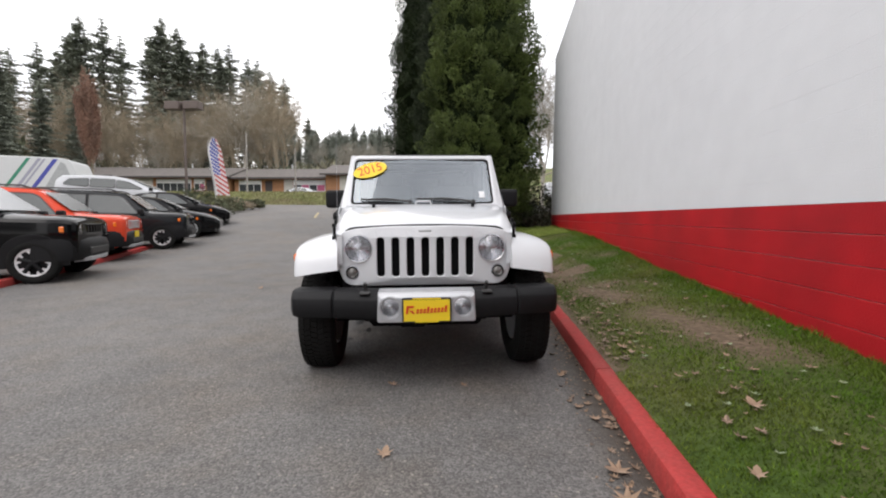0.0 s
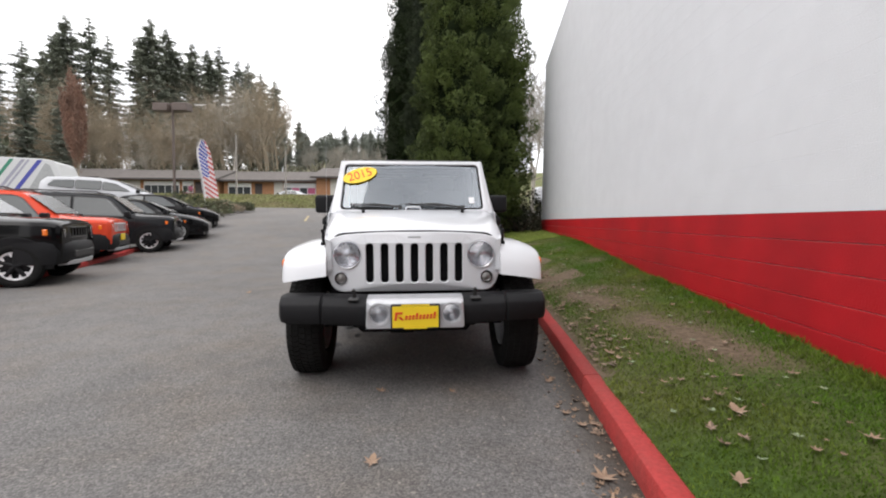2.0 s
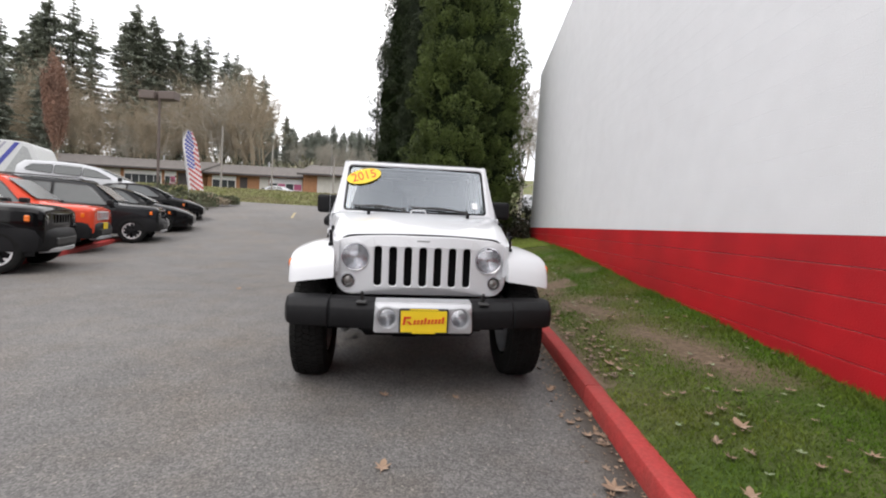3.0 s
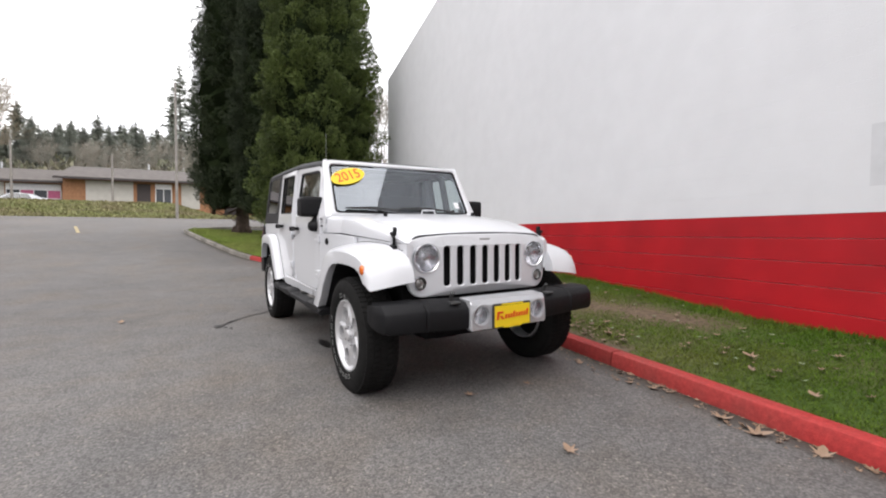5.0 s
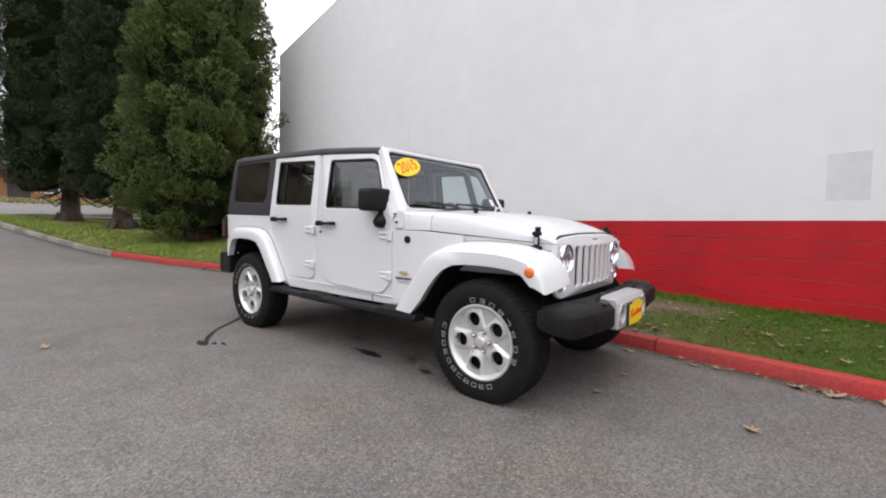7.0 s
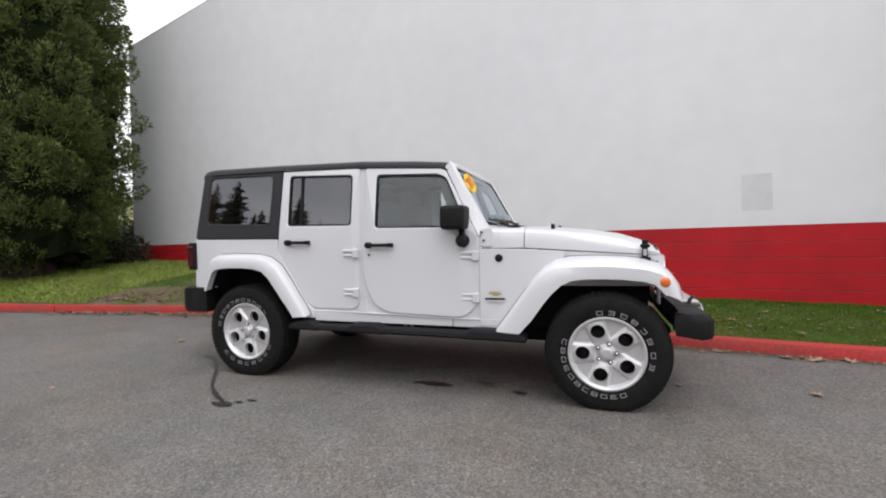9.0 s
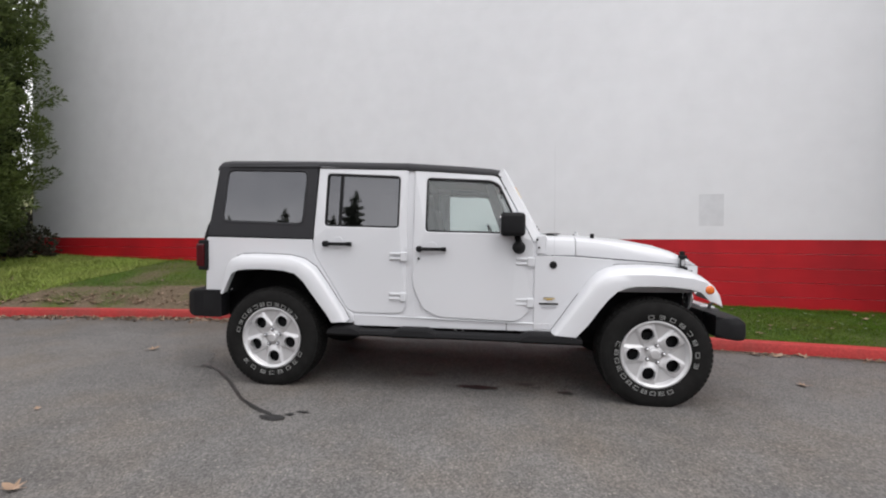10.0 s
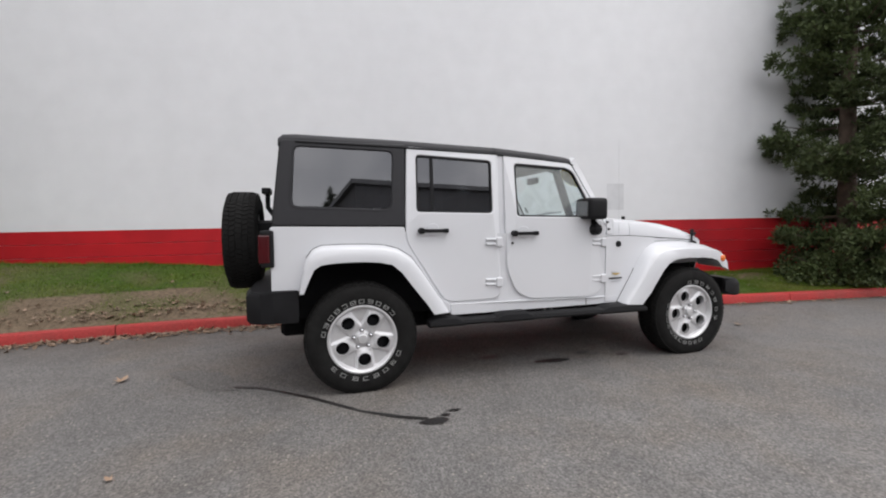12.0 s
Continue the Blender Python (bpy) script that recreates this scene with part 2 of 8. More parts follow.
M_PINE = leafy("pine_foliage", (0.066, 0.090, 0.032), (0.046, 0.060, 0.025), 0.4)
M_SHRUB = leafy("shrub_leaves", (0.034, 0.042, 0.022), (0.05, 0.035, 0.025), 0.4)
M_GREYSHRUB = leafy("grey_green_shrub", (0.10, 0.115, 0.065), (0.13, 0.11, 0.07), 0.4)
M_BED = leafy("heather_leaves", (0.14, 0.16, 0.045), (0.16, 0.14, 0.07), 0.4)
M_BANK = leafy("bank_grass", (0.20, 0.21, 0.085), (0.21, 0.18, 0.10), 0.35)
M_LAWN = leafy("bright_lawn", (0.215, 0.285, 0.055), (0.25, 0.285, 0.075), 0.3, 0.6)
M_BLADE = leafy("grass_blades", (0.074, 0.142, 0.014), (0.134, 0.158, 0.029), 0.45, 1.1)
M_BLADE.node_tree.nodes["Principled BSDF"].inputs["Specular IOR Level"].default_value = 0.1
M_DEADLEAF = mat("dead_leaves", (0.23, 0.15, 0.095), 0.8, spread=0.25, scale=12, per_piece=-0.45, second=(0.22, 0.16, 0.12), sscale=4, sfac=0.3)
M_OIL = mat("damp_oil_stain", (0.020, 0.019, 0.019), 0.45, spread=0.3, scale=60)
M_DAMP = mat("damp_asphalt", (0.115, 0.109, 0.103), 0.7, spread=0.3, scale=120, bump=0.4, bscale=180, dist=0.01)
stony(M_DAMP, 105, 0.66, 1.25, 0.5)
M_YLINE = mat("worn_yellow_line", (0.38, 0.31, 0.17), 0.8, spread=0.4, scale=15)


def earth_mix(m, color):
    """Bare earth where the sheet's own layer says so."""
    n, l = m.node_tree.nodes, m.node_tree.links
    p = n["Principled BSDF"]
    last = p.inputs["Base Color"].links[0].from_socket
    at = n.new("ShaderNodeAttribute")
    at.attribute_name = "earth"
    tc = n.new("ShaderNodeTexCoord")
    no = n.new("ShaderNodeTexNoise")
    no.inputs["Scale"].default_value, no.inputs["Detail"].default_value = 22.0, 8.0
    l.new(tc.outputs["Object"], no.inputs["Vector"])
    mr = n.new("ShaderNodeMapRange")
    mr.inputs["From Min"].default_value, mr.inputs["From Max"].default_value = 0.25, 0.75
    mr.inputs["To Min"].default_value, mr.inputs["To Max"].default_value = 0.6, 1.35
    l.new(no.outputs["Fac"], mr.inputs["Value"])
    so = n.new("ShaderNodeMixRGB")
    so.blend_type, so.inputs["Fac"].default_value = "MULTIPLY", 1.0
    so.inputs[1].default_value = (*color, 1)
    l.new(mr.outputs[0], so.inputs[2])
    mx = n.new("ShaderNodeMixRGB")
    l.new(at.outputs["Fac"], mx.inputs["Fac"])
    l.new(last, mx.inputs[1])
    l.new(so.outputs[0], mx.inputs[2])
    l.new(mx.outputs[0], p.inputs["Base Color"])


earth_mix(M_GRASS_SOIL, (0.14, 0.105, 0.072))
M_GUTTER = M_ASPHALT.copy()
M_GUTTER.name = "dirty_asphalt"
earth_mix(M_GUTTER, (0.050, 0.040, 0.030))

# ---- building helpers ----


def mesh_object(name, bm, material, parent=None, label="", smooth=False, auto=None):
    me = bpy.data.meshes.new(name)
    bmesh.ops.recalc_face_normals(bm, faces=bm.faces[:])
    bm.to_mesh(me)
    bm.free()
    for m in (material if isinstance(material, (list, tuple)) else [material]):
        me.materials.append(m)
    ob = new(name, me)
    if parent is not None:
        ob.parent = parent
    if label:
        ob["label"] = label
    if smooth:
        me.polygons.foreach_set("use_smooth", [True] * len(me.polygons))
        if auto:
            me.set_sharp_from_angle(angle=radians(auto))
    return ob


def part(name, bm, material, parent, label="", smooth=False, auto=None):
    """One part of a thing; what belongs to a sub-part goes beside it, three levels at most."""
    while parent is not None and parent.parent is not None and parent.parent.parent is not None:
        parent = parent.parent
    return mesh_object(name, bm, material, parent, label, smooth, auto)


def raw(name, verts, faces, material, parent=None, label="", smooth=False):
    """A mesh straight from arrays, for what has very many faces."""
    me = bpy.data.meshes.new(name)
    me.from_pydata([tuple(map(float, v)) for v in verts], [], [tuple(map(int, f)) for f in faces])
    me.materials.append(material)
    if smooth:
        me.polygons.foreach_set("use_smooth", [True] * len(me.polygons))
    ob = new(name, me)
    if parent is not None:
        ob.parent = parent
    if label:
        ob["label"] = label
    return ob


def big(name, verts, size, material, parent=None, label=""):
    """Loose faces of `size` corners each, from one flat array of corners."""
    v = np.asarray(verts, dtype=np.float32).reshape(-1, 3)
    me = bpy.data.meshes.new(name)
    n = len(v) // size
    me.vertices.add(len(v))
    me.vertices.foreach_set("co", v.ravel())
    me.loops.add(n * size)
    me.loops.foreach_set("vertex_index", np.arange(n * size, dtype=np.int32))
    me.polygons.add(n)
    me.polygons.foreach_set("loop_start", np.arange(0, n * size, size, dtype=np.int32))
    me.polygons.foreach_set("loop_total", np.full(n, size, dtype=np.int32))
    me.update(calc_edges=True)
    me.materials.append(material)
    ob = new(name, me)
    if parent is not None:
        ob.parent = parent
    if label:
        ob["label"] = label
    return ob


def empty(name, m=None):
    ob = new(name)
    if m is not None:
        ob.matrix_world = m
    return ob


def add_box(bm, x0, x1, y0, y1, z0, z1, bevel=0.0, segs=1, m=None):
    x0, x1, y0, y1, z0, z1 = min(x0, x1), max(x0, x1), min(y0, y1), max(y0, y1), min(z0, z1), max(z0, z1)
    r = bmesh.ops.create_cube(bm, size=1)
    vs = r["verts"]
    for v in vs:
        v.co = Vector((x0 + (v.co.x + 0.5) * (x1 - x0), y0 + (v.co.y + 0.5) * (y1 - y0), z0 + (v.co.z + 0.5) * (z1 - z0)))
    if bevel:
        es = list({e for v in vs for e in v.link_edges})
        r = bmesh.ops.bevel(bm, geom=es, offset=bevel, segments=segs, affect="EDGES", profile=0.6)
        vs = list({v for f in r["faces"] for v in f.verts} | {v for v in vs if v.is_valid})
    if m is not None:
        bmesh.ops.transform(bm, matrix=m, verts=[v for v in vs if v.is_valid])
    return vs


def box(*a, **k):
    bm = bmesh.new()
    add_box(bm, *a, **k)
    return bm


def add_tube(bm, pts, r, sides=8, cap=True):
    """A round bar along pts; r a number or one for each point."""
    pts = [Vector(p) for p in pts]
    rs = r if isinstance(r, (list, tuple)) else [r] * len(pts)
    rings, up = [], Vector((0.13, 0.31, 0.94))
    for i, p in enumerate(pts):
        d = (pts[min(i + 1, len(pts) - 1)] - pts[max(i - 1, 0)]).normalized()
        a = d.cross(up)
        if a.length < 0.1:
            a = d.cross(Vector((1, 0, 0)))
        a.normalize()
        b = d.cross(a)
        rings.append([bm.verts.new(p + (a * math.cos(k * math.tau / sides) + b * math.sin(k * math.tau / sides)) * rs[i]) for k in range(sides)])
    for q, w in zip(rings, rings[1:]):
        for k in range(sides):
            bm.faces.new((q[k], q[(k + 1) % sides], w[(k + 1) % sides], w[k]))
    if cap:
        bm.faces.new(rings[0][::-1])
        bm.faces.new(rings[-1])


def tube(pts, r, sides=8):
    bm = bmesh.new()
    add_tube(bm, pts, r, sides)
    return bm


def add_lathe(bm, profile, segs=32, axis="Y", m=None, closed=False):
    """profile: (distance along the axis, radius)."""
    rings = []
    for a, r in profile:
        ring = []
        for k in range(segs):
            c, s = math.cos(k * math.tau / segs), math.sin(k * math.tau / segs)
            p = Vector((r * c, a, r * s)) if axis == "Y" else (Vector((a, r * c, r * s)) if axis == "X" else Vector((r * c, r * s, a)))
            ring.append(bm.verts.new(m @ p if m is not None else p))
        rings.append(ring)
    pairs = list(zip(rings, rings[1:])) + ([(rings[-1], rings[0])] if closed else [])
    for q, w in pairs:
        for k in range(segs):
            bm.faces.new((q[k], q[(k + 1) % segs], w[(k + 1) % segs], w[k]))
    if not closed:
        if profile[0][1] > 1e-4:
            bm.faces.new(rings[0][::-1])
        if profile[-1][1] > 1e-4:
            bm.faces.new(rings[-1])
    return rings


def lathe(profile, segs=32, axis="Y", m=None, closed=False):
    bm = bmesh.new()
    add_lathe(bm, profile, segs, axis, m, closed)
    return bm


# ---- lie of the land ----
GY = [-900, 3, 6.5, 8, 10, 12.2, 14.8, 17.4, 22, 30, 36, 39, 46, 47.5, 50, 52, 75, 110, 170, 300, 900]
GZ = [0, 0, 0.028, 0.03, 0.055, 0.12, 0.30, 0.60, 1.10, 1.65, 2.05, 2.40, 3.72, 3.82, 3.5, 3.4, 5.2, 9, 20, 34, 50]
KY = [-900, -5, 1, 3, 6, 8, 9, 10, 11.2, 12.2, 13.4, 14.8, 17, 19.5, 22.1]
KX = [1.08, 1.08, 1.12, 1.14, 1.11, 1.04, 0.86, 0.55, 0.08, -0.5, -1.2, -2.05, -2.95, -3.85, -4.75]


def ground_z(y):
    return sum(float(np.interp(y + d, GY, GZ)) for d in (-0.8, -0.3, 0.3, 0.8)) / 4


def land_z(x, y):
    """The open ground falls away towards the east, past the drive."""
    a = min(max((x + 10) / 5, 0), 1)
    b = min(max((y - 38) / 9, 0), 1) * min(max((95 - y) / 35, 0), 1)
    return ground_z(y) - 1.1 * a * a * (3 - 2 * a) * b * b * (3 - 2 * b)


def kerb_x(y):
    return sum(float(np.interp(y + d, KY, KX)) for d in (-0.6, -0.2, 0.2, 0.6)) / 4


def wall_foot(y):
    return float(np.interp(y, [-30, 0, 3, 4.5, 6.5, 9.2, 11, 15, 22, 40], [0.28, 0.29, 0.32, 0.42, 0.52, 0.72, 0.79, 0.86, 0.88, 2.1]))


def verge_z(x, y):
    k = kerb_x(y) + 0.12
    t = min(max((x - k) / max(2.7 - k, 0.5), 0), 1)
    kz = ground_z(y) + 0.108
    base = kz + (wall_foot(y) - kz) * (t ** 0.8)
    return base + 0.025 * noise.noise((x * 0.9, y * 0.9, 3.0)) + 0.012 * noise.noise((x * 3.1, y * 3.1, 7.0))


def bare(x, y):
    """How bare the earth is at a place of the verge."""
    if x > 2.75 or y > 15:
        return 0.0
    path = abs((x - 1.15) - 0.20 * (8.5 - y)) if 3.0 < y < 11 else 9
    v = max(0.0, 1 - path / 0.46) * (0.68 + 0.5 * noise.noise((x * 2, y * 2, 0)))
    v = max(v, 1.6 * (noise.noise((x * 1.1 + 9, y * 1.1, 2)) - 0.22))
    if y > 6.8 and x < kerb_x(y) + 0.95:
        v = max(v, (0.62 + 0.95 * noise.noise((x * 1.9, y * 1.9, 4))) * min(1.0, (13.5 - y) * 0.4))
    edge = 0.8 - (x - kerb_x(y) - 0.14) / 0.16
    if 3.2 < y < 9:
        v = max(v, edge)
    return v


# the ground, one sheet out to the horizon
xs = sorted(set([-900, -500, -300, -200, -140] + list(range(-100, -40, 8)) + list(range(-40, 41, 3)) + list(range(48, 101, 8)) + [140, 200, 300, 500, 900]))
ys = sorted(set([-900, -400, -200, -100, -60, -40, -20, 0, 6] + list(range(8, 44, 2)) + [45, 46, 47, 48, 49, 50, 51, 52, 54, 56, 58] + list(range(60, 180, 10)) + [200, 240, 300, 420, 600, 900]))
vv = []
for y in ys:
    for x in xs:
        vv.append((x, y, land_z(x, y) - 0.10 + (0.18 * noise.noise((x * 0.2, y * 0.2, 0)) if y > 37 else 0)))
ff = [(j * len(xs) + i, j * len(xs) + i + 1, (j + 1) * len(xs) + i + 1, (j + 1) * len(xs) + i) for j in range(len(ys) - 1) for i in range(len(xs) - 1)]
tagged(raw("ground", vv, ff, M_MEADOW, smooth=True), "rough winter grass and open ground rising to a hill", "ground", kind="structure")

# asphalt: from the kerb by the wall to the far side of the lot
vv, ff = [], []
ry = [-60, -30, -15, -8] + [round(-5 + 0.5 * i, 2) for i in range(55)] + [24, 26, 28, 30, 32, 34, 35.5, 36.2]
for y in ry:
    right = kerb_x(y) + 0.06 if y < 22.2 else float(np.interp(y, [22.2, 23.5, 25, 27, 40], [-4.7, -4.2, -2.5, 25, 60]))
    row = [-90, -60, -30, -20, -14, -10, -7, -5, -3.6, -2.4, -1.2]
    row = [x for x in row if x < right - 0.4] + [right]
    while len(row) < 12:
        row.insert(-1, row[-2] + (right - row[-2]) * 0.5)
    for x in row[:12]:
        vv.append((x, y, ground_z(y) + 0.004 * noise.noise((x, y, 1))))
for j in range(len(ry) - 1):
    for i in range(11):
        ff.append((j * 12 + i, j * 12 + i + 1, j * 12 + 13 + i, j * 12 + 12 + i))
tagged(raw("road", vv, ff, M_ASPHALT, smooth=True), "worn grey asphalt drive and car lot", "road", kind="structure")

# grass verge between kerb and wall, and round the tall trees
vv, ff = [], []
vy = [-40, -25, -16, -10, -7] + [round(-5 + 0.125 * i, 3) for i in range(217)] + [22.6, 23.2, 24, 25]
NV = 31
for y in vy:
    k = kerb_x(y) + 0.10
    if y > 22.1:
        k = float(np.interp(y, [22.1, 23.2, 24, 25], [-4.6, -4.1, -3.2, -1.0]))
    right = 2.72 if y < 15.9 else 30.0
    for i in range(NV):
        u = (i / (NV - 1)) ** (1.0 if y < 15.9 else 2.2)
        x = k + (right - k) * u
        vv.append((x, y, verge_z(min(x, 2.7), y)))
for j in range(len(vy) - 1):
    for i in range(NV - 1):
        ff.append((j * NV + i, j * NV + i + 1, (j + 1) * NV + i + 1, (j + 1) * NV + i))
verge = raw("verge", vv, ff, M_GRASS_SOIL, smooth=True)
layer = verge.data.attributes.new("earth", "FLOAT", "POINT")
layer.data.foreach_set("value", [min(max(1.5 * bare(x, y), 0.0), 1.0) for x, y, _ in vv])
tagged(verge, "patchy green grass with bare earth and dead leaves", "grass", kind="structure")

# ---- the building: courses of painted blocks, white over a red base ----
WX = 2.7
bm = bmesh.new()
add_box(bm, WX + 0.012, WX + 0.3, -30, 16.08, -0.2, 6.35)
add_box(bm, WX + 0.012, 40, 15.8, 16.09, -0.2, 6.35)
wall = tagged(mesh_object("wall_east", bm, M_JOINT_WHITE), "white block wall with a red painted base", "wall", kind="structure")


def course(z0, z1, y0, y1, top=None):
    bm = bmesh.new()
    c = 0.004 if z0 < 1.2 else 0.0008
    # wider gaps in the red base: white backing imitates the paint sheen at joints
    e = 0.0018 if z0 < 1.2 else 0.00012
    pts = [(WX + 0.03, z0 + e), (WX + c, z0 + e), (WX, z0 + e + c), (WX, z1 - e - c), (WX + c, z1 - e), (WX + 0.03, z1 - e)]
    a = [bm.verts.new((x, y0, z)) for x, z in pts]
    b = [bm.verts.new((x, y1, z)) for x, z in pts]
    for i in range(6):
        bm.faces.new((a[i], a[(i + 1) % 6], b[(i + 1) % 6], b[i]))
    bm.faces.new(a[::-1])
    bm.faces.new(b)
    return bm


z = -0.13
while z < 6.2:
    part("block_course", course(z, z + 0.2, -30, 16.1), M_WALL_RED if z < 1.2 else M_WALL_WHITE, wall)
    z = round(z + 0.2, 3)
bm = bmesh.new()
prof = [(-30, 6.27), (16.1, 6.27), (16.1, 6.62), (6.0, 7.7), (-30, 7.7)]
a = [bm.verts.new((WX, y, zz)) for y, zz in prof]
b = [bm.verts.new((WX + 0.3, y, zz)) for y, zz in prof]
for i in range(5):
    bm.faces.new((a[i], a[(i + 1) % 5], b[(i + 1) % 5], b[i]))
bm.faces.new(a)
bm.faces.new(b[::-1])
part("parapet", bm, M_WALL_WHITE, wall)
bm = bmesh.new()
for (y0, z0), (y1, z1) in (((16.12, 6.62), (6.0, 7.7)), ((6.0, 7.7), (-30, 7.7))):
    q = [bm.verts.new(p) for p in ((WX - 0.004, y0, z0), (WX + 0.32, y0, z0), (WX + 0.32, y1, z1), (WX - 0.004, y1, z1), (WX - 0.004, y0, z0 + 0.03), (WX + 0.32, y0, z0 + 0.03), (WX + 0.32, y1, z1 + 0.03), (WX - 0.004, y1, z1 + 0.03))]
    for fa in ((0, 1, 2, 3), (4, 7, 6, 5), (0, 4, 5, 1), (2, 6, 7, 3), (0, 3, 7, 4), (1, 5, 6, 2)):
        bm.faces.new([q[i] for i in fa])
part("coping", bm, M_WALL_WHITE, wall, "white metal coping")
bm = bmesh.new()
add_box(bm, WX + 0.3, 40, -30, 15.8, 6.2, 6.3)
tagged(mesh_object("roof", bm, M_TRIM_GREY), "flat grey roof of the block building", "roof", kind="structure")
tagged(mesh_object("wall_patch", box(WX - 0.0015, WX + 0.004, 2.01, 2.33, 1.465, 1.925), mat("grey_patch_paint", (0.62, 0.63, 0.65), 0.6, spread=0.06)), "pale grey painted-over panel on the white wall", "panel")

# ---- the showroom across the lot, seen only in the glass ----
M_CLAD = mat("grey_showroom_cladding", (0.20, 0.20, 0.21), 0.7, spread=0.1, scale=1.5)
shop = tagged(empty("showroom_building", pose(-25.0, -22.0, 0.0)), "tall flat-roofed grey showroom with dark shop windows", "building")
part("wall", box(-13, 0, 0, 22.2, -0.2, 9.0), M_CLAD, shop)
part("roof", box(-13.3, 0.3, -0.3, 22.5, 9.0, 9.3), M_TRIM_GREY, shop)
for k in range(6):
    pane = part("window", box(0.0, 0.05, 1.0 + 3.5 * k, 3.9 + 3.5 * k, 0.35, 2.9, bevel=0.01), M_TRIM_GREY, shop)
    part("pane", box(0.052, 0.06, 1.08 + 3.5 * k, 3.82 + 3.5 * k, 0.43, 2.82), M_SEAM, pane)

# ---- kerbs ----


def kerb(name, path, material, width=0.13, gap=0.012, seam=3.0, label="", parent_label=""):
    """Kerb stones along a line on the ground, in lengths with open joints."""
    run = empty(name)
    tagged(run, label, "kerb", kind="structure")
    acc, cur, lengths = 0.0, [path[0]], []
    for p, q in zip(path, path[1:]):
        cur.append(q)
        acc += math.dist(p[:2], q[:2])
        if acc >= seam:
            lengths.append(cur)
            cur, acc = [q], 0.0
    if len(cur) > 1:
        lengths.append(cur)
    for ps in lengths:
        bm = bmesh.new()
        rings = []
        for i, p in enumerate(ps):
            a, b = Vector(ps[max(i - 1, 0)][:2]), Vector(ps[min(i + 1, len(ps) - 1)][:2])
            d = (b - a).normalized()
            nrm = Vector((d.y, -d.x))
            o = Vector(p[:2]) + (d * gap * 0.5 if i == 0 else (-d * gap * 0.5 if i == len(ps) - 1 else Vector((0, 0))))
            gz = p[2]
            wob = 0.004 * noise.noise((o.x * 2, o.y * 2, 0))
            shape = [(0, -0.1), (0.004, 0.03), (0.012, 0.100), (0.018, 0.114), (0.030, 0.121), (width - 0.02, 0.126), (width - 0.005, 0.120), (width, 0.105), (width, -0.1)]
            rings.append([bm.verts.new((o.x + nrm.x * s, o.y + nrm.y * s, gz + h + wob)) for s, h in shape])
        for q, w in zip(rings, rings[1:]):
            for k in range(len(q) - 1):
                bm.faces.new((q[k], q[k + 1], w[k + 1], w[k]))
        bm.faces.new(rings[0])
        bm.faces.new(rings[-1][::-1])
        part("kerb_stone", bm, material, run, smooth=True, auto=32)
    return run


redline = [(kerb_x(y), y, ground_z(y)) for y in [-12 + 0.28 + 0.3333 * i for i in range(81)] if y < 14.85]
kerb("kerb_red", redline, M_KERB_RED, label="red painted concrete kerb with chipped, dirty edges", seam=2.99)
greyline = [(kerb_x(y), y, ground_z(y)) for y in [redline[-1][1] + 0.5 * i for i in range(15)]] + [(-4.75, 22.4, ground_z(22.4)), (-4.55, 23.0, ground_z(23)), (-4.1, 23.5, ground_z(23.5)), (-3.3, 24.1, ground_z(24.1)), (-1.2, 25.2, ground_z(25.2)), (5, 27, ground_z(27)), (18, 28, ground_z(28))]
kerb("kerb_grey", greyline, M_KERB_GREY, label="unpainted weathered concrete kerb", seam=2.0)

# ---- shaping helpers for vehicles ----


def rounded(poly, r, n=4):
    """Round the corners of a closed outline; r a number or one for each corner."""
    out, k = [], len(poly)
    for i, p in enumerate(poly):
        p = Vector(p)
        a, b = Vector(poly[i - 1]) - p, Vector(poly[(i + 1) % k]) - p
        rr = r[i] if isinstance(r, (list, tuple)) else r
        rr = min(rr, a.length * 0.45, b.length * 0.45)
        if rr < 1e-4:
            out.append(tuple(p))
            continue
        s, e = p + a.normalized() * rr, p + b.normalized() * rr
        for j in range(n + 1):
            t = j / n
            out.append(tuple((s * (1 - t) + p * t) * (1 - t) + (p * (1 - t) + e * t) * t))
    return out


def grow(poly, d):
    """The outline moved outwards by d from its middle."""
    n, out = len(poly), []
    area = sum(poly[i - 1][0] * poly[i][1] - poly[i][0] * poly[i - 1][1] for i in range(n))
    s = 1 if area > 0 else -1
    for i in range(n):
        a, b, c = Vector(poly[i - 1]), Vector(poly[i]), Vector(poly[(i + 1) % n])
        d1, d2 = (b - a), (c - b)
        d1 = d1.normalized() if d1.length > 1e-9 else d2.normalized()
        d2 = d2.normalized() if d2.length > 1e-9 else d1
        nr = Vector((d1.y + d2.y, -d1.x - d2.x))
        nr = nr.normalized() if nr.length > 1e-6 else Vector((d1.y, -d1.x))
        out.append(tuple(b + nr * d * s))
    return out


def circle(cx, cy, r, n=20):
    return [(cx + r * math.cos(i * math.tau / n), cy + r * math.sin(i * math.tau / n)) for i in range(n)]


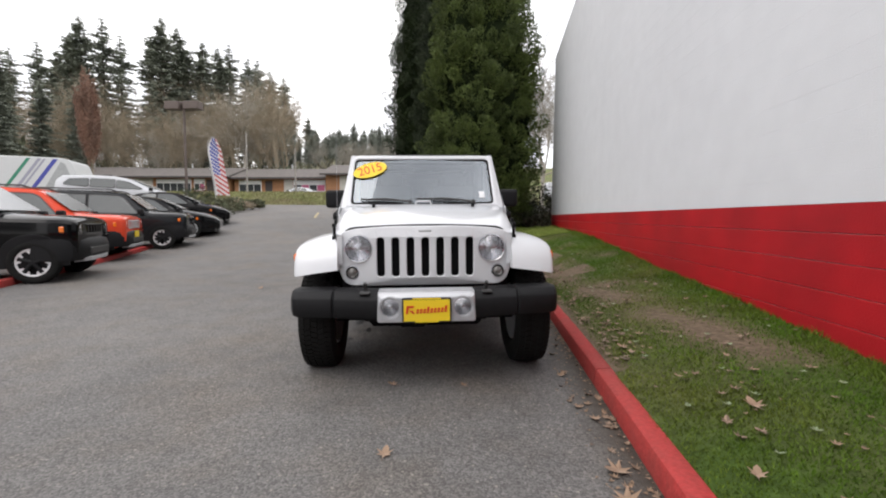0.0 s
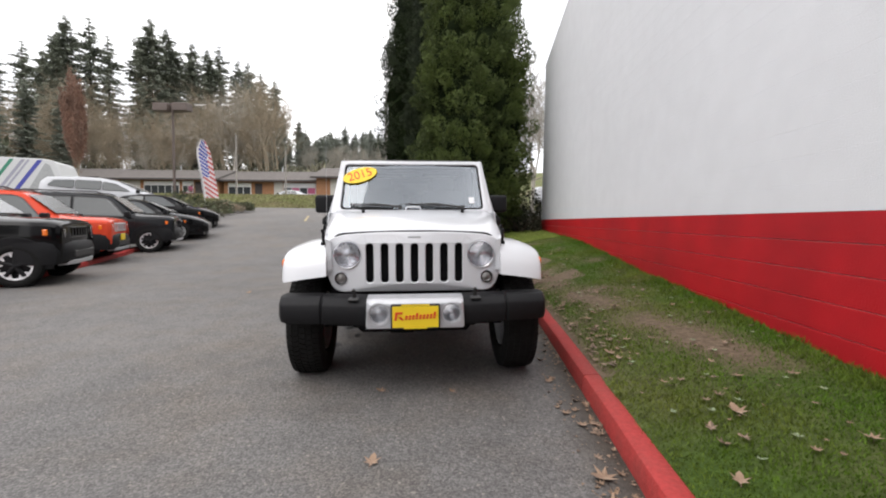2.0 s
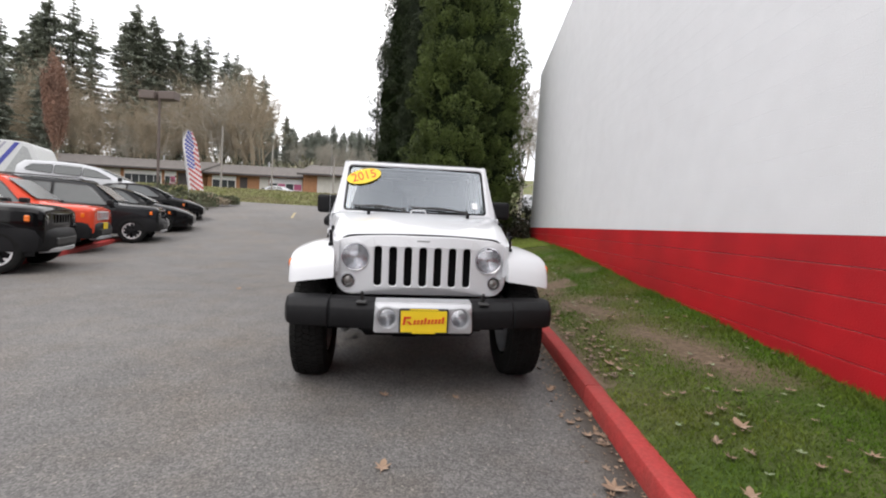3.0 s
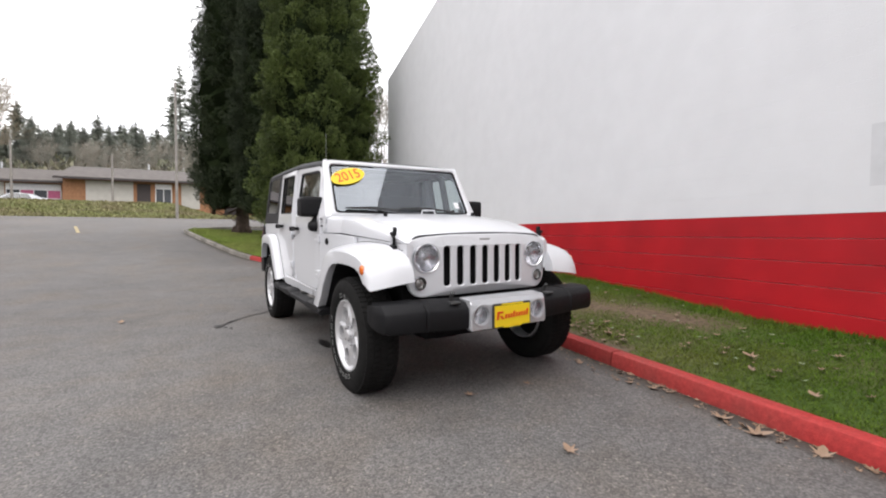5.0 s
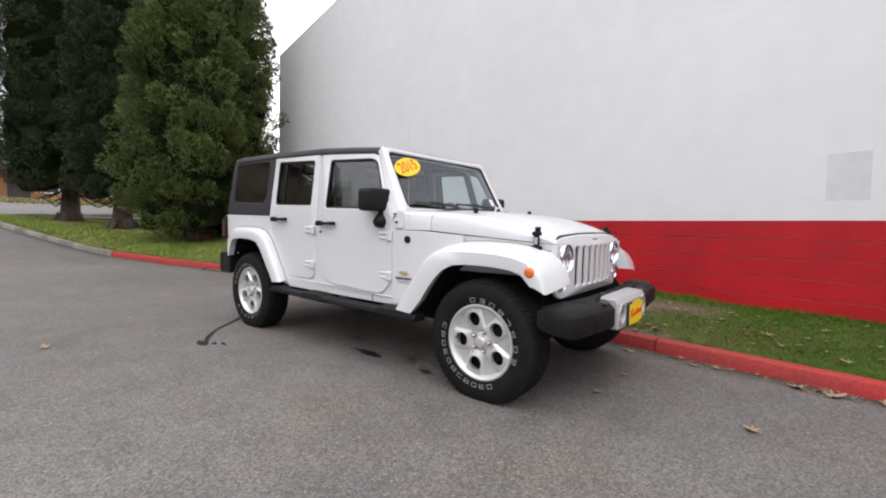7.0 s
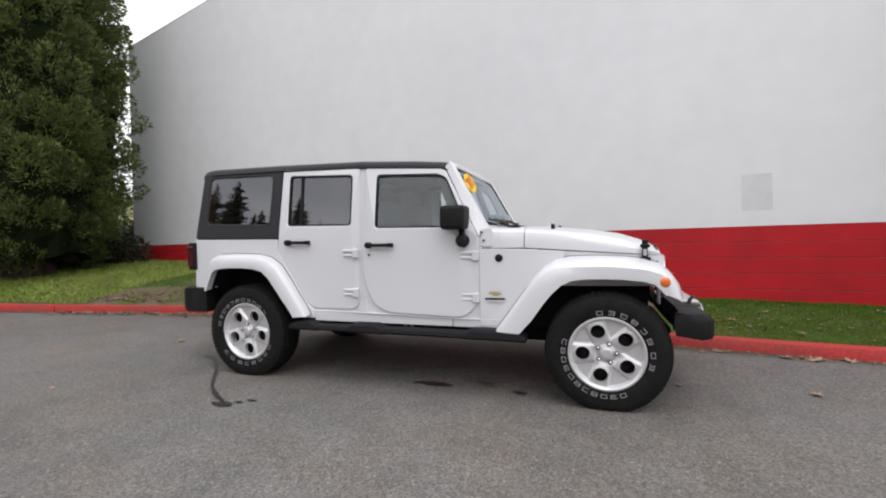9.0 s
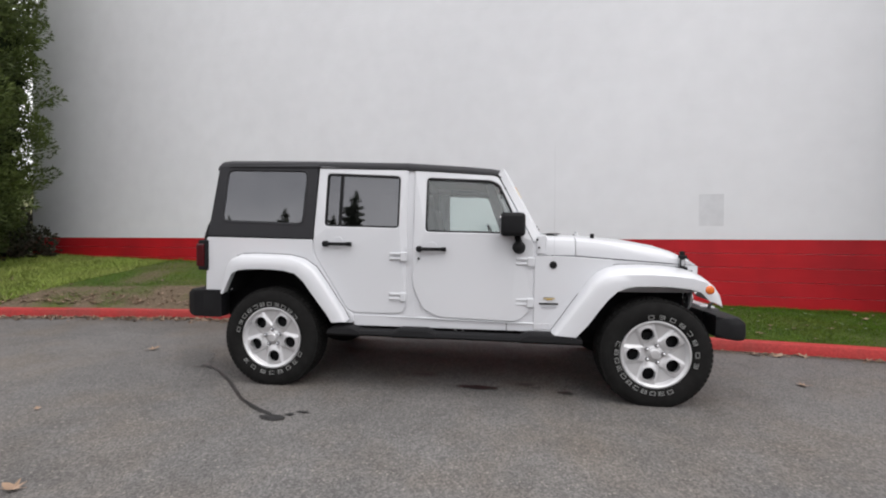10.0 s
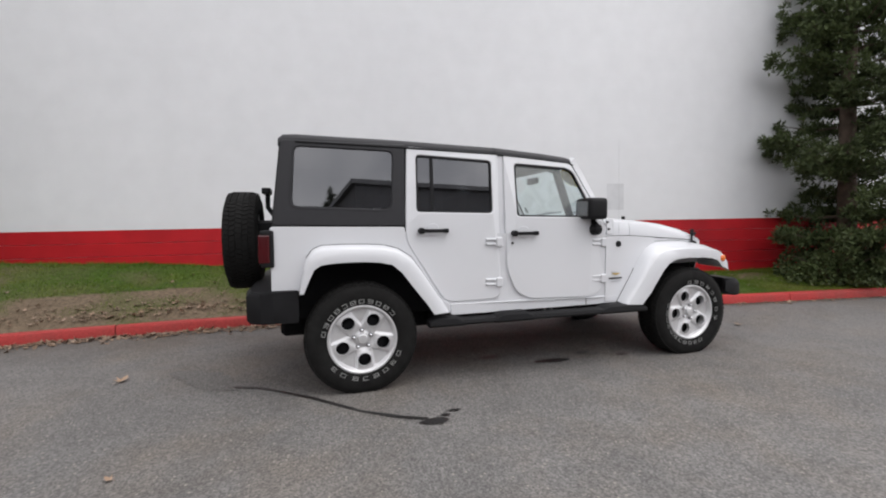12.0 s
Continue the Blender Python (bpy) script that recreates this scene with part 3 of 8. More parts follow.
def plate(outer, holes, put, depth, bevel=0.0):
    """A sheet with holes: put(u, v, d) gives the place at depth d behind the face."""
    bm = bmesh.new()
    edges, loops = [], []
    for loop in [outer] + list(holes):
        vs = [bm.verts.new((u, v, 0)) for u, v in loop]
        loops.append(vs)
        edges += [bm.edges.new((vs[i - 1], vs[i])) for i in range(len(vs))]
    if holes:
        bmesh.ops.triangle_fill(bm, use_beauty=True, use_dissolve=False, edges=edges, normal=(0, 0, 1))
    else:
        bm.faces.new(loops[0])
    idx = {v: i for i, v in enumerate(bm.verts)}
    tris = [[idx[v] for v in f.verts] for f in bm.faces]
    co = [(v.co.x, v.co.y) for v in bm.verts]
    lp = [[idx[v] for v in vs] for vs in loops]
    bm.free()
    bm = bmesh.new()
    f0 = [bm.verts.new(put(u, v, 0)) for u, v in co]
    if bevel:
        inner = []
        for loop, ids in zip([outer] + list(holes), lp):
            g = grow([co[i] for i in ids], bevel if ids is not lp[0] else -bevel)
            inner.append(g)
        shift = {i: p for ids, g in zip(lp, inner) for i, p in zip(ids, g)}
        for i in range(len(co)):
            u, v = shift.get(i, co[i])
            f0[i].co = put(u, v, 0)
        edge = [bm.verts.new(put(u, v, bevel)) for u, v in co]
    b0 = [bm.verts.new(put(u, v, depth)) for u, v in co]
    for t in tris:
        bm.faces.new([f0[i] for i in t])
        bm.faces.new([b0[i] for i in t][::-1])
    for ids in lp:
        for i in range(len(ids)):
            a, b = ids[i - 1], ids[i]
            if bevel:
                bm.faces.new((f0[a], f0[b], edge[b], edge[a]))
                bm.faces.new((edge[a], edge[b], b0[b], b0[a]))
            else:
                bm.faces.new((f0[a], f0[b], b0[b], b0[a]))
    return bm


def loft(sections, close_ends=True, ring=True):
    bm = bmesh.new()
    rows = [[bm.verts.new(p) for p in s] for s in sections]
    n = len(rows[0])
    for q, w in zip(rows, rows[1:]):
        for k in range(n if ring else n - 1):
            bm.faces.new((q[k], q[(k + 1) % n], w[(k + 1) % n], w[k]))
    if close_ends:
        bm.faces.new(rows[0][::-1])
        bm.faces.new(rows[-1])
    return bm


def text_mesh(body, size):
    cu = bpy.data.curves.new("lettering", "FONT")
    cu.body, cu.size, cu.align_x, cu.align_y, cu.extrude = body, size, "CENTER", "CENTER", 0.001
    ob = bpy.data.objects.new("lettering", cu)
    me = bpy.data.meshes.new_from_object(ob)
    bpy.data.objects.remove(ob)
    return me


def make_tyre(parent, R=0.404, half=0.122, rim=0.242, lugs=64, letters=True, deep=0.007):
    d = R - rim
    prof = [(-half * 0.82, rim), (-half * 0.97, rim + d * 0.12), (-half * 1.05, rim + d * 0.4), (-half * 1.03, rim + d * 0.64), (-half * 0.93, rim + d * 0.84), (-half * 0.80, R - 0.012), (-half * 0.4, R - deep), (0, R - deep + 0.001)]
    prof = prof + [(-a, r) for a, r in prof[-2::-1]]
    tyre = part("tyre", lathe(prof, 56, "Y", closed=True), M_RUBBER, parent, "black all-terrain tyre" if letters else "", smooth=True, auto=35)
    bm = bmesh.new()
    for row, (a0, a1, ph, w) in enumerate(((-0.90, -0.58, 0, 0.74), (-0.52, -0.22, 0.5, 0.8), (-0.17, 0.17, 0.2, 0.86), (0.22, 0.52, 0.7, 0.8), (0.58, 0.90, 0.3, 0.74))):
        for k in range(lugs):
            th0 = (k + ph) * math.tau / lugs
            th1 = th0 + w * math.tau / lugs
            skew = 0.25 * math.tau / lugs * (1 if row % 2 else -1)
            vs = []
            for a in (a0, a1):
                drop = 0.012 if abs(a) > 0.85 else 0.0
                for th in (th0, th1):
                    t2 = th + (skew if a == a1 else 0)
                    for r in (R - deep - 0.02, R - drop):
                        vs.append(bm.verts.new((r * math.cos(t2), a * half, r * math.sin(t2))))
            for fa in ((1, 3, 7, 5), (0, 1, 5, 4), (2, 6, 7, 3), (0, 2, 3, 1), (4, 5, 7, 6)):
                bm.faces.new([vs[i] for i in fa])
    tread = part("tread", bm, M_RUBBER, tyre)
    tread["kind"] = "stuff"
    if letters:
        bm = bmesh.new()

        def arc(r0, r1, a0, a1, n=2):
            y = -half * 1.055
            ring = []
            for i in range(n + 1):
                a = a0 + (a1 - a0) * i / n
                ring.append([bm.verts.new((r * math.cos(a), y - 0.0015, r * math.sin(a))) for r in (r0, r1)])
            for q, w in zip(ring, ring[1:]):
                bm.faces.new((q[0], q[1], w[1], w[0]))

        for start, count, step in ((56, 6, -15.5), (-40, 2, -16.0), (-112, 11, -12.6)):
            for k in range(count):
                a = radians(start + step * k)
                w, r0, r1, t = radians(8.0), rim + 0.021, rim + 0.049, 0.0038
                e = t / r0
                arc(r0, r0 + t, a, a + w)
                arc(r1 - t, r1, a, a + w)
                arc(r0 + t, r1 - t, a, a + e)
                if k % 3 != 1:
                    arc(r0 + t, r1 - t, a + w - e, a + w)
                if k % 2:
                    arc((r0 + r1 - t) / 2, (r0 + r1 + t) / 2, a + e, a + w - e)
        part("lettering", bm, M_LETTER, tyre, "raised white sidewall bars")["kind"] = "stuff"
    return tyre


def make_rim(parent, R=0.245, holes=5, hr=0.047, hc=0.152, face=-0.098, face_mat=None, turn=0.0):
    """A dished alloy wheel with round openings between its spokes."""
    face_mat = face_mat or M_ALLOY
    bm = bmesh.new()
    NR, NA = 36, 220
    rows = []
    for i in range(NR + 1):
        r = 0.03 + (R - 0.012 - 0.03) * i / NR
        row = []
        for k in range(NA):
            a = k * math.tau / NA
            off = (a - turn + math.pi / holes) % (math.tau / holes) - math.pi / holes
            edge = r * abs(math.sin(off)) - (0.050 + 0.10 * max(0.0, r - 0.15))
            fan = min(max(edge / 0.016, 0), 1) * min(max((r - 0.055) / 0.03, 0), 1) * min(max((R - 0.014 - r) / 0.006, 0), 1)
            y = face + 0.014 * (1 - (r / R)) ** 0.5 + 0.015 * fan * fan * (3 - 2 * fan)
            y += 0.010 * math.exp(-((r - 0.062) / 0.016) ** 2) - 0.006 * min(max((0.022 - abs(math.hypot(r * math.cos(off) - hc, r * math.sin(off)) - hr)) / 0.02, 0), 1)
            row.append([r * math.cos(a), y, r * math.sin(a)])
        rows.append(row)
    cs = [(hc * math.cos(turn + j * math.tau / holes), hc * math.sin(turn + j * math.tau / holes)) for j in range(holes)]
    vs = [[bm.verts.new(p) for p in row] for row in rows]
    for i in range(NR):
        for k in range(NA):
            q = [vs[i][k], vs[i][(k + 1) % NA], vs[i + 1][(k + 1) % NA], vs[i + 1][k]]
            c = sum((v.co for v in q), Vector()) / 4
            if min(math.hypot(c.x - x, (c.z - z)) for x, z in cs) > hr:
                bm.faces.new(q)
    for v in [v for v in bm.verts if not v.link_faces]:
        bm.verts.remove(v)
    for v in bm.verts:
        if any(e.is_boundary for e in v.link_edges):
            x, z = min(cs, key=lambda c: math.hypot(v.co.x - c[0], v.co.z - c[1]))
            dx, dz = v.co.x - x, v.co.z - z
            L = math.hypot(dx, dz)
            if L < hr * 1.5:
                v.co.x, v.co.z = x + dx / L * hr, z + dz / L * hr
    es = [e for e in bm.edges if e.is_boundary and e.verts[0].co.length < R * 0.97 and math.hypot(e.verts[0].co.x, e.verts[0].co.z) > 0.04 and math.hypot(e.verts[0].co.x, e.verts[0].co.z) < R - 0.02]
    r = bmesh.ops.extrude_edge_only(bm, edges=es)
    for v in r["geom"]:
        if isinstance(v, bmesh.types.BMVert):
            v.co.y += 0.03
    rim = part("rim", bm, face_mat, parent, "bright five-spoke alloy rim" if face_mat is M_ALLOY else "", smooth=True, auto=40)
    part("rim_lip", lathe([(face - 0.010, R - 0.016), (face - 0.016, R - 0.008), (face - 0.014, R + 0.002), (face + 0.01, R + 0.004), (0.1, R - 0.02), (0.1, R - 0.03), (face + 0.02, R - 0.03)], 56, "Y", closed=True), M_ALLOY, rim, smooth=True, auto=40)
    part("brake_disc", lathe([(face + 0.05, 0.02), (face + 0.05, 0.16), (face + 0.07, 0.16), (face + 0.075, R - 0.03), (face + 0.09, R - 0.03)], 40, "Y"), M_DARK, rim)
    part("hub_cap", lathe([(face + 0.02, 0.038), (face - 0.004, 0.036), (face - 0.010, 0.030), (face - 0.011, 0.0)], 24, "Y"), M_ALLOY, rim, smooth=True, auto=40)
    for j in range(5):
        a = turn + (j + 0.5) * math.tau / 5
        # disc of darker alloy paints the recess shade behind each nut
        part("lug_pocket", lathe([(face + 0.03, 0.017), (face + 0.012, 0.0165), (face + 0.012, 0.0)], 14, "Y", m=Matrix.Translation((0.0635 * math.cos(a), 0, 0.0635 * math.sin(a)))), M_ALLOY_DARK, rim)
        part("lug_nut", lathe([(face + 0.03, 0.011), (face + 0.0, 0.010), (face - 0.004, 0.0)], 8, "Y", m=Matrix.Translation((0.0635 * math.cos(a), 0, 0.0635 * math.sin(a)))), M_CHROME, rim)
    return rim


def plain_wheel(name, parent, R, half, rim, place, side, spokes=5, dark=True):
    """A road wheel with flat spokes; side -1 looks to the right of the car."""
    w = empty(name)
    w.parent = parent
    w.matrix_basis = Matrix.Translation(place) @ (Matrix.Identity(4) if side < 0 else Matrix.Rotation(math.pi, 4, "Z"))
    make_tyre(w, R, half, rim, 30, False, 0.006)
    bm = lathe([(-half * 0.7, 0.0), (-half * 0.7, rim * 0.25), (-half * 0.45, rim * 0.3), (-half * 0.3, rim * 0.9), (-half * 0.3, rim)], 36)
    part("wheel_barrel", bm, M_DARK, w, smooth=True, auto=40)
    bm = bmesh.new()
    add_lathe(bm, [(-half * 0.80, rim * 0.86), (-half * 0.86, rim * 0.92), (-half * 0.86, rim * 0.99), (-half * 0.6, rim), (-half * 0.6, rim * 0.9)], 40, closed=True)
    for j in range(spokes):
        a = j * math.tau / spokes + 0.3
        ca, sa = math.cos(a), math.sin(a)
        if dark:
            shapes = [[(rim * 0.66, q * rim * 0.10), (rim * 0.92, q * rim * 0.20), (rim * 0.92, q * rim * 0.38), (rim * 0.80, q * rim * 0.36), (rim * 0.62, q * rim * 0.20)] for q in (-1, 1)]
        else:
            shapes = [[(rim * 0.12, q * rim * 0.02), (rim * 0.9, q * rim * 0.10), (rim * 0.9, q * rim * 0.20), (rim * 0.2, q * rim * 0.11)] for q in (-1, 1)]
        for pts in shapes:
            top = [bm.verts.new((u * ca - v * sa, -half * 0.82, u * sa + v * ca)) for u, v in pts]
            low = [bm.verts.new((u * ca - v * sa, -half * 0.6, u * sa + v * ca)) for u, v in pts]
            bm.faces.new(top)
            for i in range(len(pts)):
                bm.faces.new((top[i - 1], top[i], low[i], low[i - 1]))
    if dark:
        star = bmesh.new()
        for j in range(spokes):
            a = j * math.tau / spokes + 0.3
            add_tube(star, [(0, -half * 0.8, 0), (math.cos(a) * rim * 0.86, -half * 0.76, math.sin(a) * rim * 0.86)], [rim * 0.17, rim * 0.12], 8)
        part("wheel_star", star, M_PLASTIC, w, "black wheel centre")
    add_lathe(bm, [(-half * 0.5, rim * 0.2), (-half * 0.85, rim * 0.17), (-half * 0.87, 0.0)], 20)
    part("rim", bm, M_ALLOY, w, smooth=True, auto=40)
    return w

# ---- the white four-door off-roader by the kerb (x ahead, y to its left) ----
offroader = empty("off_road_car", pose(-0.310, 5.138, 0.018, 1.0, 0.5, -81.2))
tagged(offroader, "white four-door off-road car with dark grey hardtop beside red kerb", "car")


def half_width(x, z):
    w = 0.85 - 0.115 * max(0.0, z - 1.2)
    if z > 1.2:
        w -= 0.072 * min(max((x + 0.45) / 0.8, 0), 1) * min((z - 1.2) / 0.5, 1)
    if x > 0.35:
        w -= (min(x, 0.75) - 0.35) * 0.09
    if x > 0.75:
        w -= (x - 0.75) * 0.165
    return w


def skin(s, lift=0.0):
    """Places (x, z) on the body side s (-1 right, 1 left)."""
    return lambda u, v, d: Vector((u, s * (half_width(u, v) + lift - d), v))


FRONT_DOOR = rounded([(-0.332, 1.752), (0.318, 1.715), (0.597, 1.19), (0.600, 0.70), (0.50, 0.585), (-0.12, 0.60), (-0.25, 0.66), (-0.332, 0.85)], [0.02, 0.03, 0.02, 0.05, 0.08, 0.05, 0.06, 0.08])
FRONT_WINDOW = rounded([(-0.237, 1.265), (0.485, 1.255), (0.50, 1.29), (0.335, 1.645), (0.26, 1.675), (-0.237, 1.692)], [0.035, 0.01, 0.02, 0.05, 0.02, 0.035])
REAR_DOOR = rounded([(-1.118, 1.785), (-0.383, 1.757), (-0.383, 0.62), (-0.84, 0.612), (-1.142, 1.09), (-1.142, 1.25)], [0.02, 0.02, 0.08, 0.08, 0.08, 0.05])
REAR_WINDOW = rounded([(-1.058, 1.300), (-0.447, 1.290), (-0.443, 1.702), (-1.050, 1.728)], 0.035)
QUARTER_TOP = rounded([(-1.128, 1.80), (-1.150, 1.197), (-2.063, 1.207), (-1.995, 1.80)], [0.01, 0.01, 0.03, 0.03])
QUARTER_WINDOW = rounded([(-1.247, 1.322), (-1.930, 1.340), (-1.905, 1.752), (-1.225, 1.740)], 0.045)
QUARTER = [(-1.149, 1.190), (-2.068, 1.200), (-2.075, 0.755), (-1.86, 0.755), (-1.80, 0.96), (-1.74, 1.0), (-1.32, 1.0), (-1.17, 0.93), (-1.0, 0.71), (-0.90, 0.53), (-0.80, 0.53), (-0.81, 0.604), (-0.872, 0.64), (-1.008, 0.855), (-1.149, 1.085)]
SCUTTLE = [(0.607, 1.094), (0.607, 0.53), (0.74, 0.53), (0.93, 0.77), (1.07, 0.95), (1.2, 0.99), (1.2, 1.07), (0.92, 1.089)]

body = part("body", box(-2.05, 0.55, -0.60, 0.60, 0.50, 0.98, bevel=0.02), M_DARK, offroader, "white steel body tub")
for s in (-1, 1):
    part("door_sill", plate(rounded([(-0.80, 0.600), (-0.80, 0.512), (0.735, 0.512), (0.735, 0.578), (0.60, 0.578), (0.5, 0.578), (-0.12, 0.592)], 0.01), [], skin(s), 0.05, 0.004), M_PAINT_WHITE, body)
    part("quarter_panel", plate(rounded(QUARTER, 0.02), [], skin(s), 0.03, 0.004), M_PAINT_WHITE, body)
    part("scuttle_panel", plate(SCUTTLE, [], skin(s), 0.03, 0.003), M_PAINT_WHITE, body)
    part("middle_pillar", plate([(-0.40, 1.76), (-0.315, 1.755), (-0.315, 0.60), (-0.40, 0.60)], [], skin(s, -0.012), 0.05), M_PAINT_WHITE, body)
    part("inner_side", plate([(-1.2, 1.16), (0.62, 1.10), (0.62, 0.56), (-0.86, 0.545), (-1.08, 0.86), (-1.2, 1.02)], [], skin(s, -0.008), 0.02), M_PAINT_WHITE, body)
    part("panel_joint", plate([(0.40, 0.574), (0.405, 0.574), (0.405, 0.515), (0.40, 0.515)], [], skin(s, 0.001), 0.003), M_SEAM, body)
for s in (-1, 1):
    part("belt_rail", plate([(-2.05, 1.23), (-2.05, 1.15), (-1.16, 1.15), (-1.16, 1.23)], [], skin(s, -0.012), 0.015), M_SEAM, body)
part("tailgate", plate(rounded([(-0.80, 0.76), (0.80, 0.76), (0.80, 1.2), (-0.80, 1.2)], 0.03), [], lambda u, v, d: Vector((-2.078 + d, u, v)), 0.05, 0.01), M_PAINT_WHITE, body)
part("chassis", box(-2.05, 1.72, -0.42, 0.42, 0.34, 0.56, bevel=0.03), M_DARK, offroader)
part("front_valance", box(1.72, 1.93, -0.45, 0.45, 0.43, 0.52, bevel=0.03), M_DARK, offroader, "black plastic lower valance")
part("skid_bar", box(1.55, 1.72, -0.28, 0.28, 0.36, 0.44, bevel=0.03), M_DARK, offroader)
part("fuel_tank", box(-0.9, 0.5, -0.60, 0.60, 0.36, 0.52, bevel=0.05), M_DARK, offroader)
for x in (-1.4735, 1.4735):
    part("axle", tube([(x, -0.7, 0.385), (x, 0.7, 0.385)], 0.05, 12), M_DARK, offroader)
    part("differential", lathe([(-0.13, 0.02), (-0.09, 0.11), (0.09, 0.11), (0.13, 0.02)], 14, "Y", m=Matrix.Translation((x, -0.1 if x > 0 else 0, 0.385))), M_DARK, offroader)
part("engine_bay", box(0.90, 1.76, -0.60, 0.60, 0.50, 1.05), M_DARK, offroader)

# doors
for s in (-1, 1):
    for nm, outline, hole, tint, hx in (("front_door", FRONT_DOOR, FRONT_WINDOW, M_GLASS, (-0.29, -0.075)), ("rear_door", REAR_DOOR, REAR_WINDOW, M_GLASS_DARK, (-1.045, -0.83))):
        door = part(nm, plate(outline, [hole], skin(s), 0.032, 0.005), M_PAINT_WHITE, offroader)
        part("window_seal", plate(grow(hole, -0.0005), [grow(hole, -0.014)], skin(s, -0.006), 0.02), M_PLASTIC, door)
        pane = part("window_glass", plate(grow(hole, -0.008), [], skin(s, -0.018), 0.004), tint, door, "dark privacy glass" if tint is M_GLASS_DARK else "clear side glass")
        pane.visible_shadow = False
        if nm == "rear_door":
            part("window_divider", plate([(-0.945, 1.30), (-0.92, 1.30), (-0.915, 1.722), (-0.94, 1.722)], [], skin(s, -0.010), 0.012), M_PLASTIC, door)
        hz = 1.131 if nm == "front_door" else 1.160
        yo = half_width(hx[0], hz)
        bm = bmesh.new()
        add_box(bm, hx[0] + 0.02, hx[1], s * (yo + 0.022), s * (yo + 0.040), hz - 0.013, hz + 0.013, bevel=0.008, segs=2)
        add_lathe(bm, [(s * yo, 0.024), (s * (yo + 0.045), 0.024), (s * (yo + 0.05), 0.018)], 16, "Y", m=Matrix.Translation((hx[0] + 0.015, 0, hz)))
        add_box(bm, hx[1] - 0.03, hx[1] + 0.008, s * yo, s * (yo + 0.040), hz - 0.016, hz + 0.016, bevel=0.007, segs=2)
        part("door_handle", bm, M_PLASTIC, door, "black door handle")
        part("handle_recess", lathe([(s * (yo + 0.001), 0.048), (s * (yo + 0.003), 0.046), (s * (yo + 0.0035), 0.0)], 24, "Y", m=Matrix.Translation(((hx[0] + hx[1]) / 2, 0, hz + 0.008))), M_PAINT_WHITE, door, smooth=True, auto=30)
        if nm == "front_door":
            part("door_lock", lathe([(s * yo, 0.011), (s * (yo + 0.004), 0.010)], 12, "Y", m=Matrix.Translation((-0.283, 0, 1.055))), M_BLACKTEXT, door)
        for hz2 in ((1.045, 0.735) if nm == "front_door" else (1.068, 0.752)):
            x1 = 0.602 if nm == "front_door" else -0.378
            bm = bmesh.new()
            yo = half_width(x1, hz2)
            add_box(bm, x1 - 0.135, x1 - 0.02, s * (yo - 0.002), s * (yo + 0.012), hz2 - 0.026, hz2 - 0.006, bevel=0.005)
            add_box(bm, x1 - 0.135, x1 - 0.02, s * (yo - 0.002), s * (yo + 0.012), hz2 + 0.010, hz2 + 0.030, bevel=0.005)
            add_box(bm, x1 - 0.05, x1 + 0.004, s * (yo - 0.002), s * (yo + 0.020), hz2 - 0.038, hz2 + 0.036, bevel=0.007)
            part("door_hinge", bm, M_PAINT_WHITE, door)

# bonnet and cowl
HOOD = [(0.926, 1.096, 0.735, 1.236, 1.262), (1.10, 1.084, 0.715, 1.222, 1.252), (1.368, 1.066, 0.685, 1.194, 1.228), (1.60, 1.05, 0.655, 1.148, 1.188), (1.74, 1.04, 0.635, 1.106, 1.142), (1.80, 1.036, 0.625, 1.082, 1.114), (1.838, 1.032, 0.618, 1.056, 1.088)]


def hood_ring(x, hl, w, ze, zc, drop=0.03):
    half = [(w, hl), (w + 0.004, hl + (ze - hl) * 0.45), (w - 0.012, ze - 0.028), (w - 0.05, ze - 0.006), (w - 0.11, ze + 0.004), (0.43, ze + (zc - ze) * 0.35), (0.37, ze + (zc - ze) * 0.75), (0.2, zc - 0.002)]
    low = [(w - 0.02, hl - 0.0), (w - 0.05, hl - drop)]
    pts = [(x, y, z) for y, z in half] + [(x, 0, zc)] + [(x, -y, z) for y, z in half[::-1]]
    pts += [(x, -low[0][0], low[0][1]), (x, low[0][0], low[0][1])]
    return pts


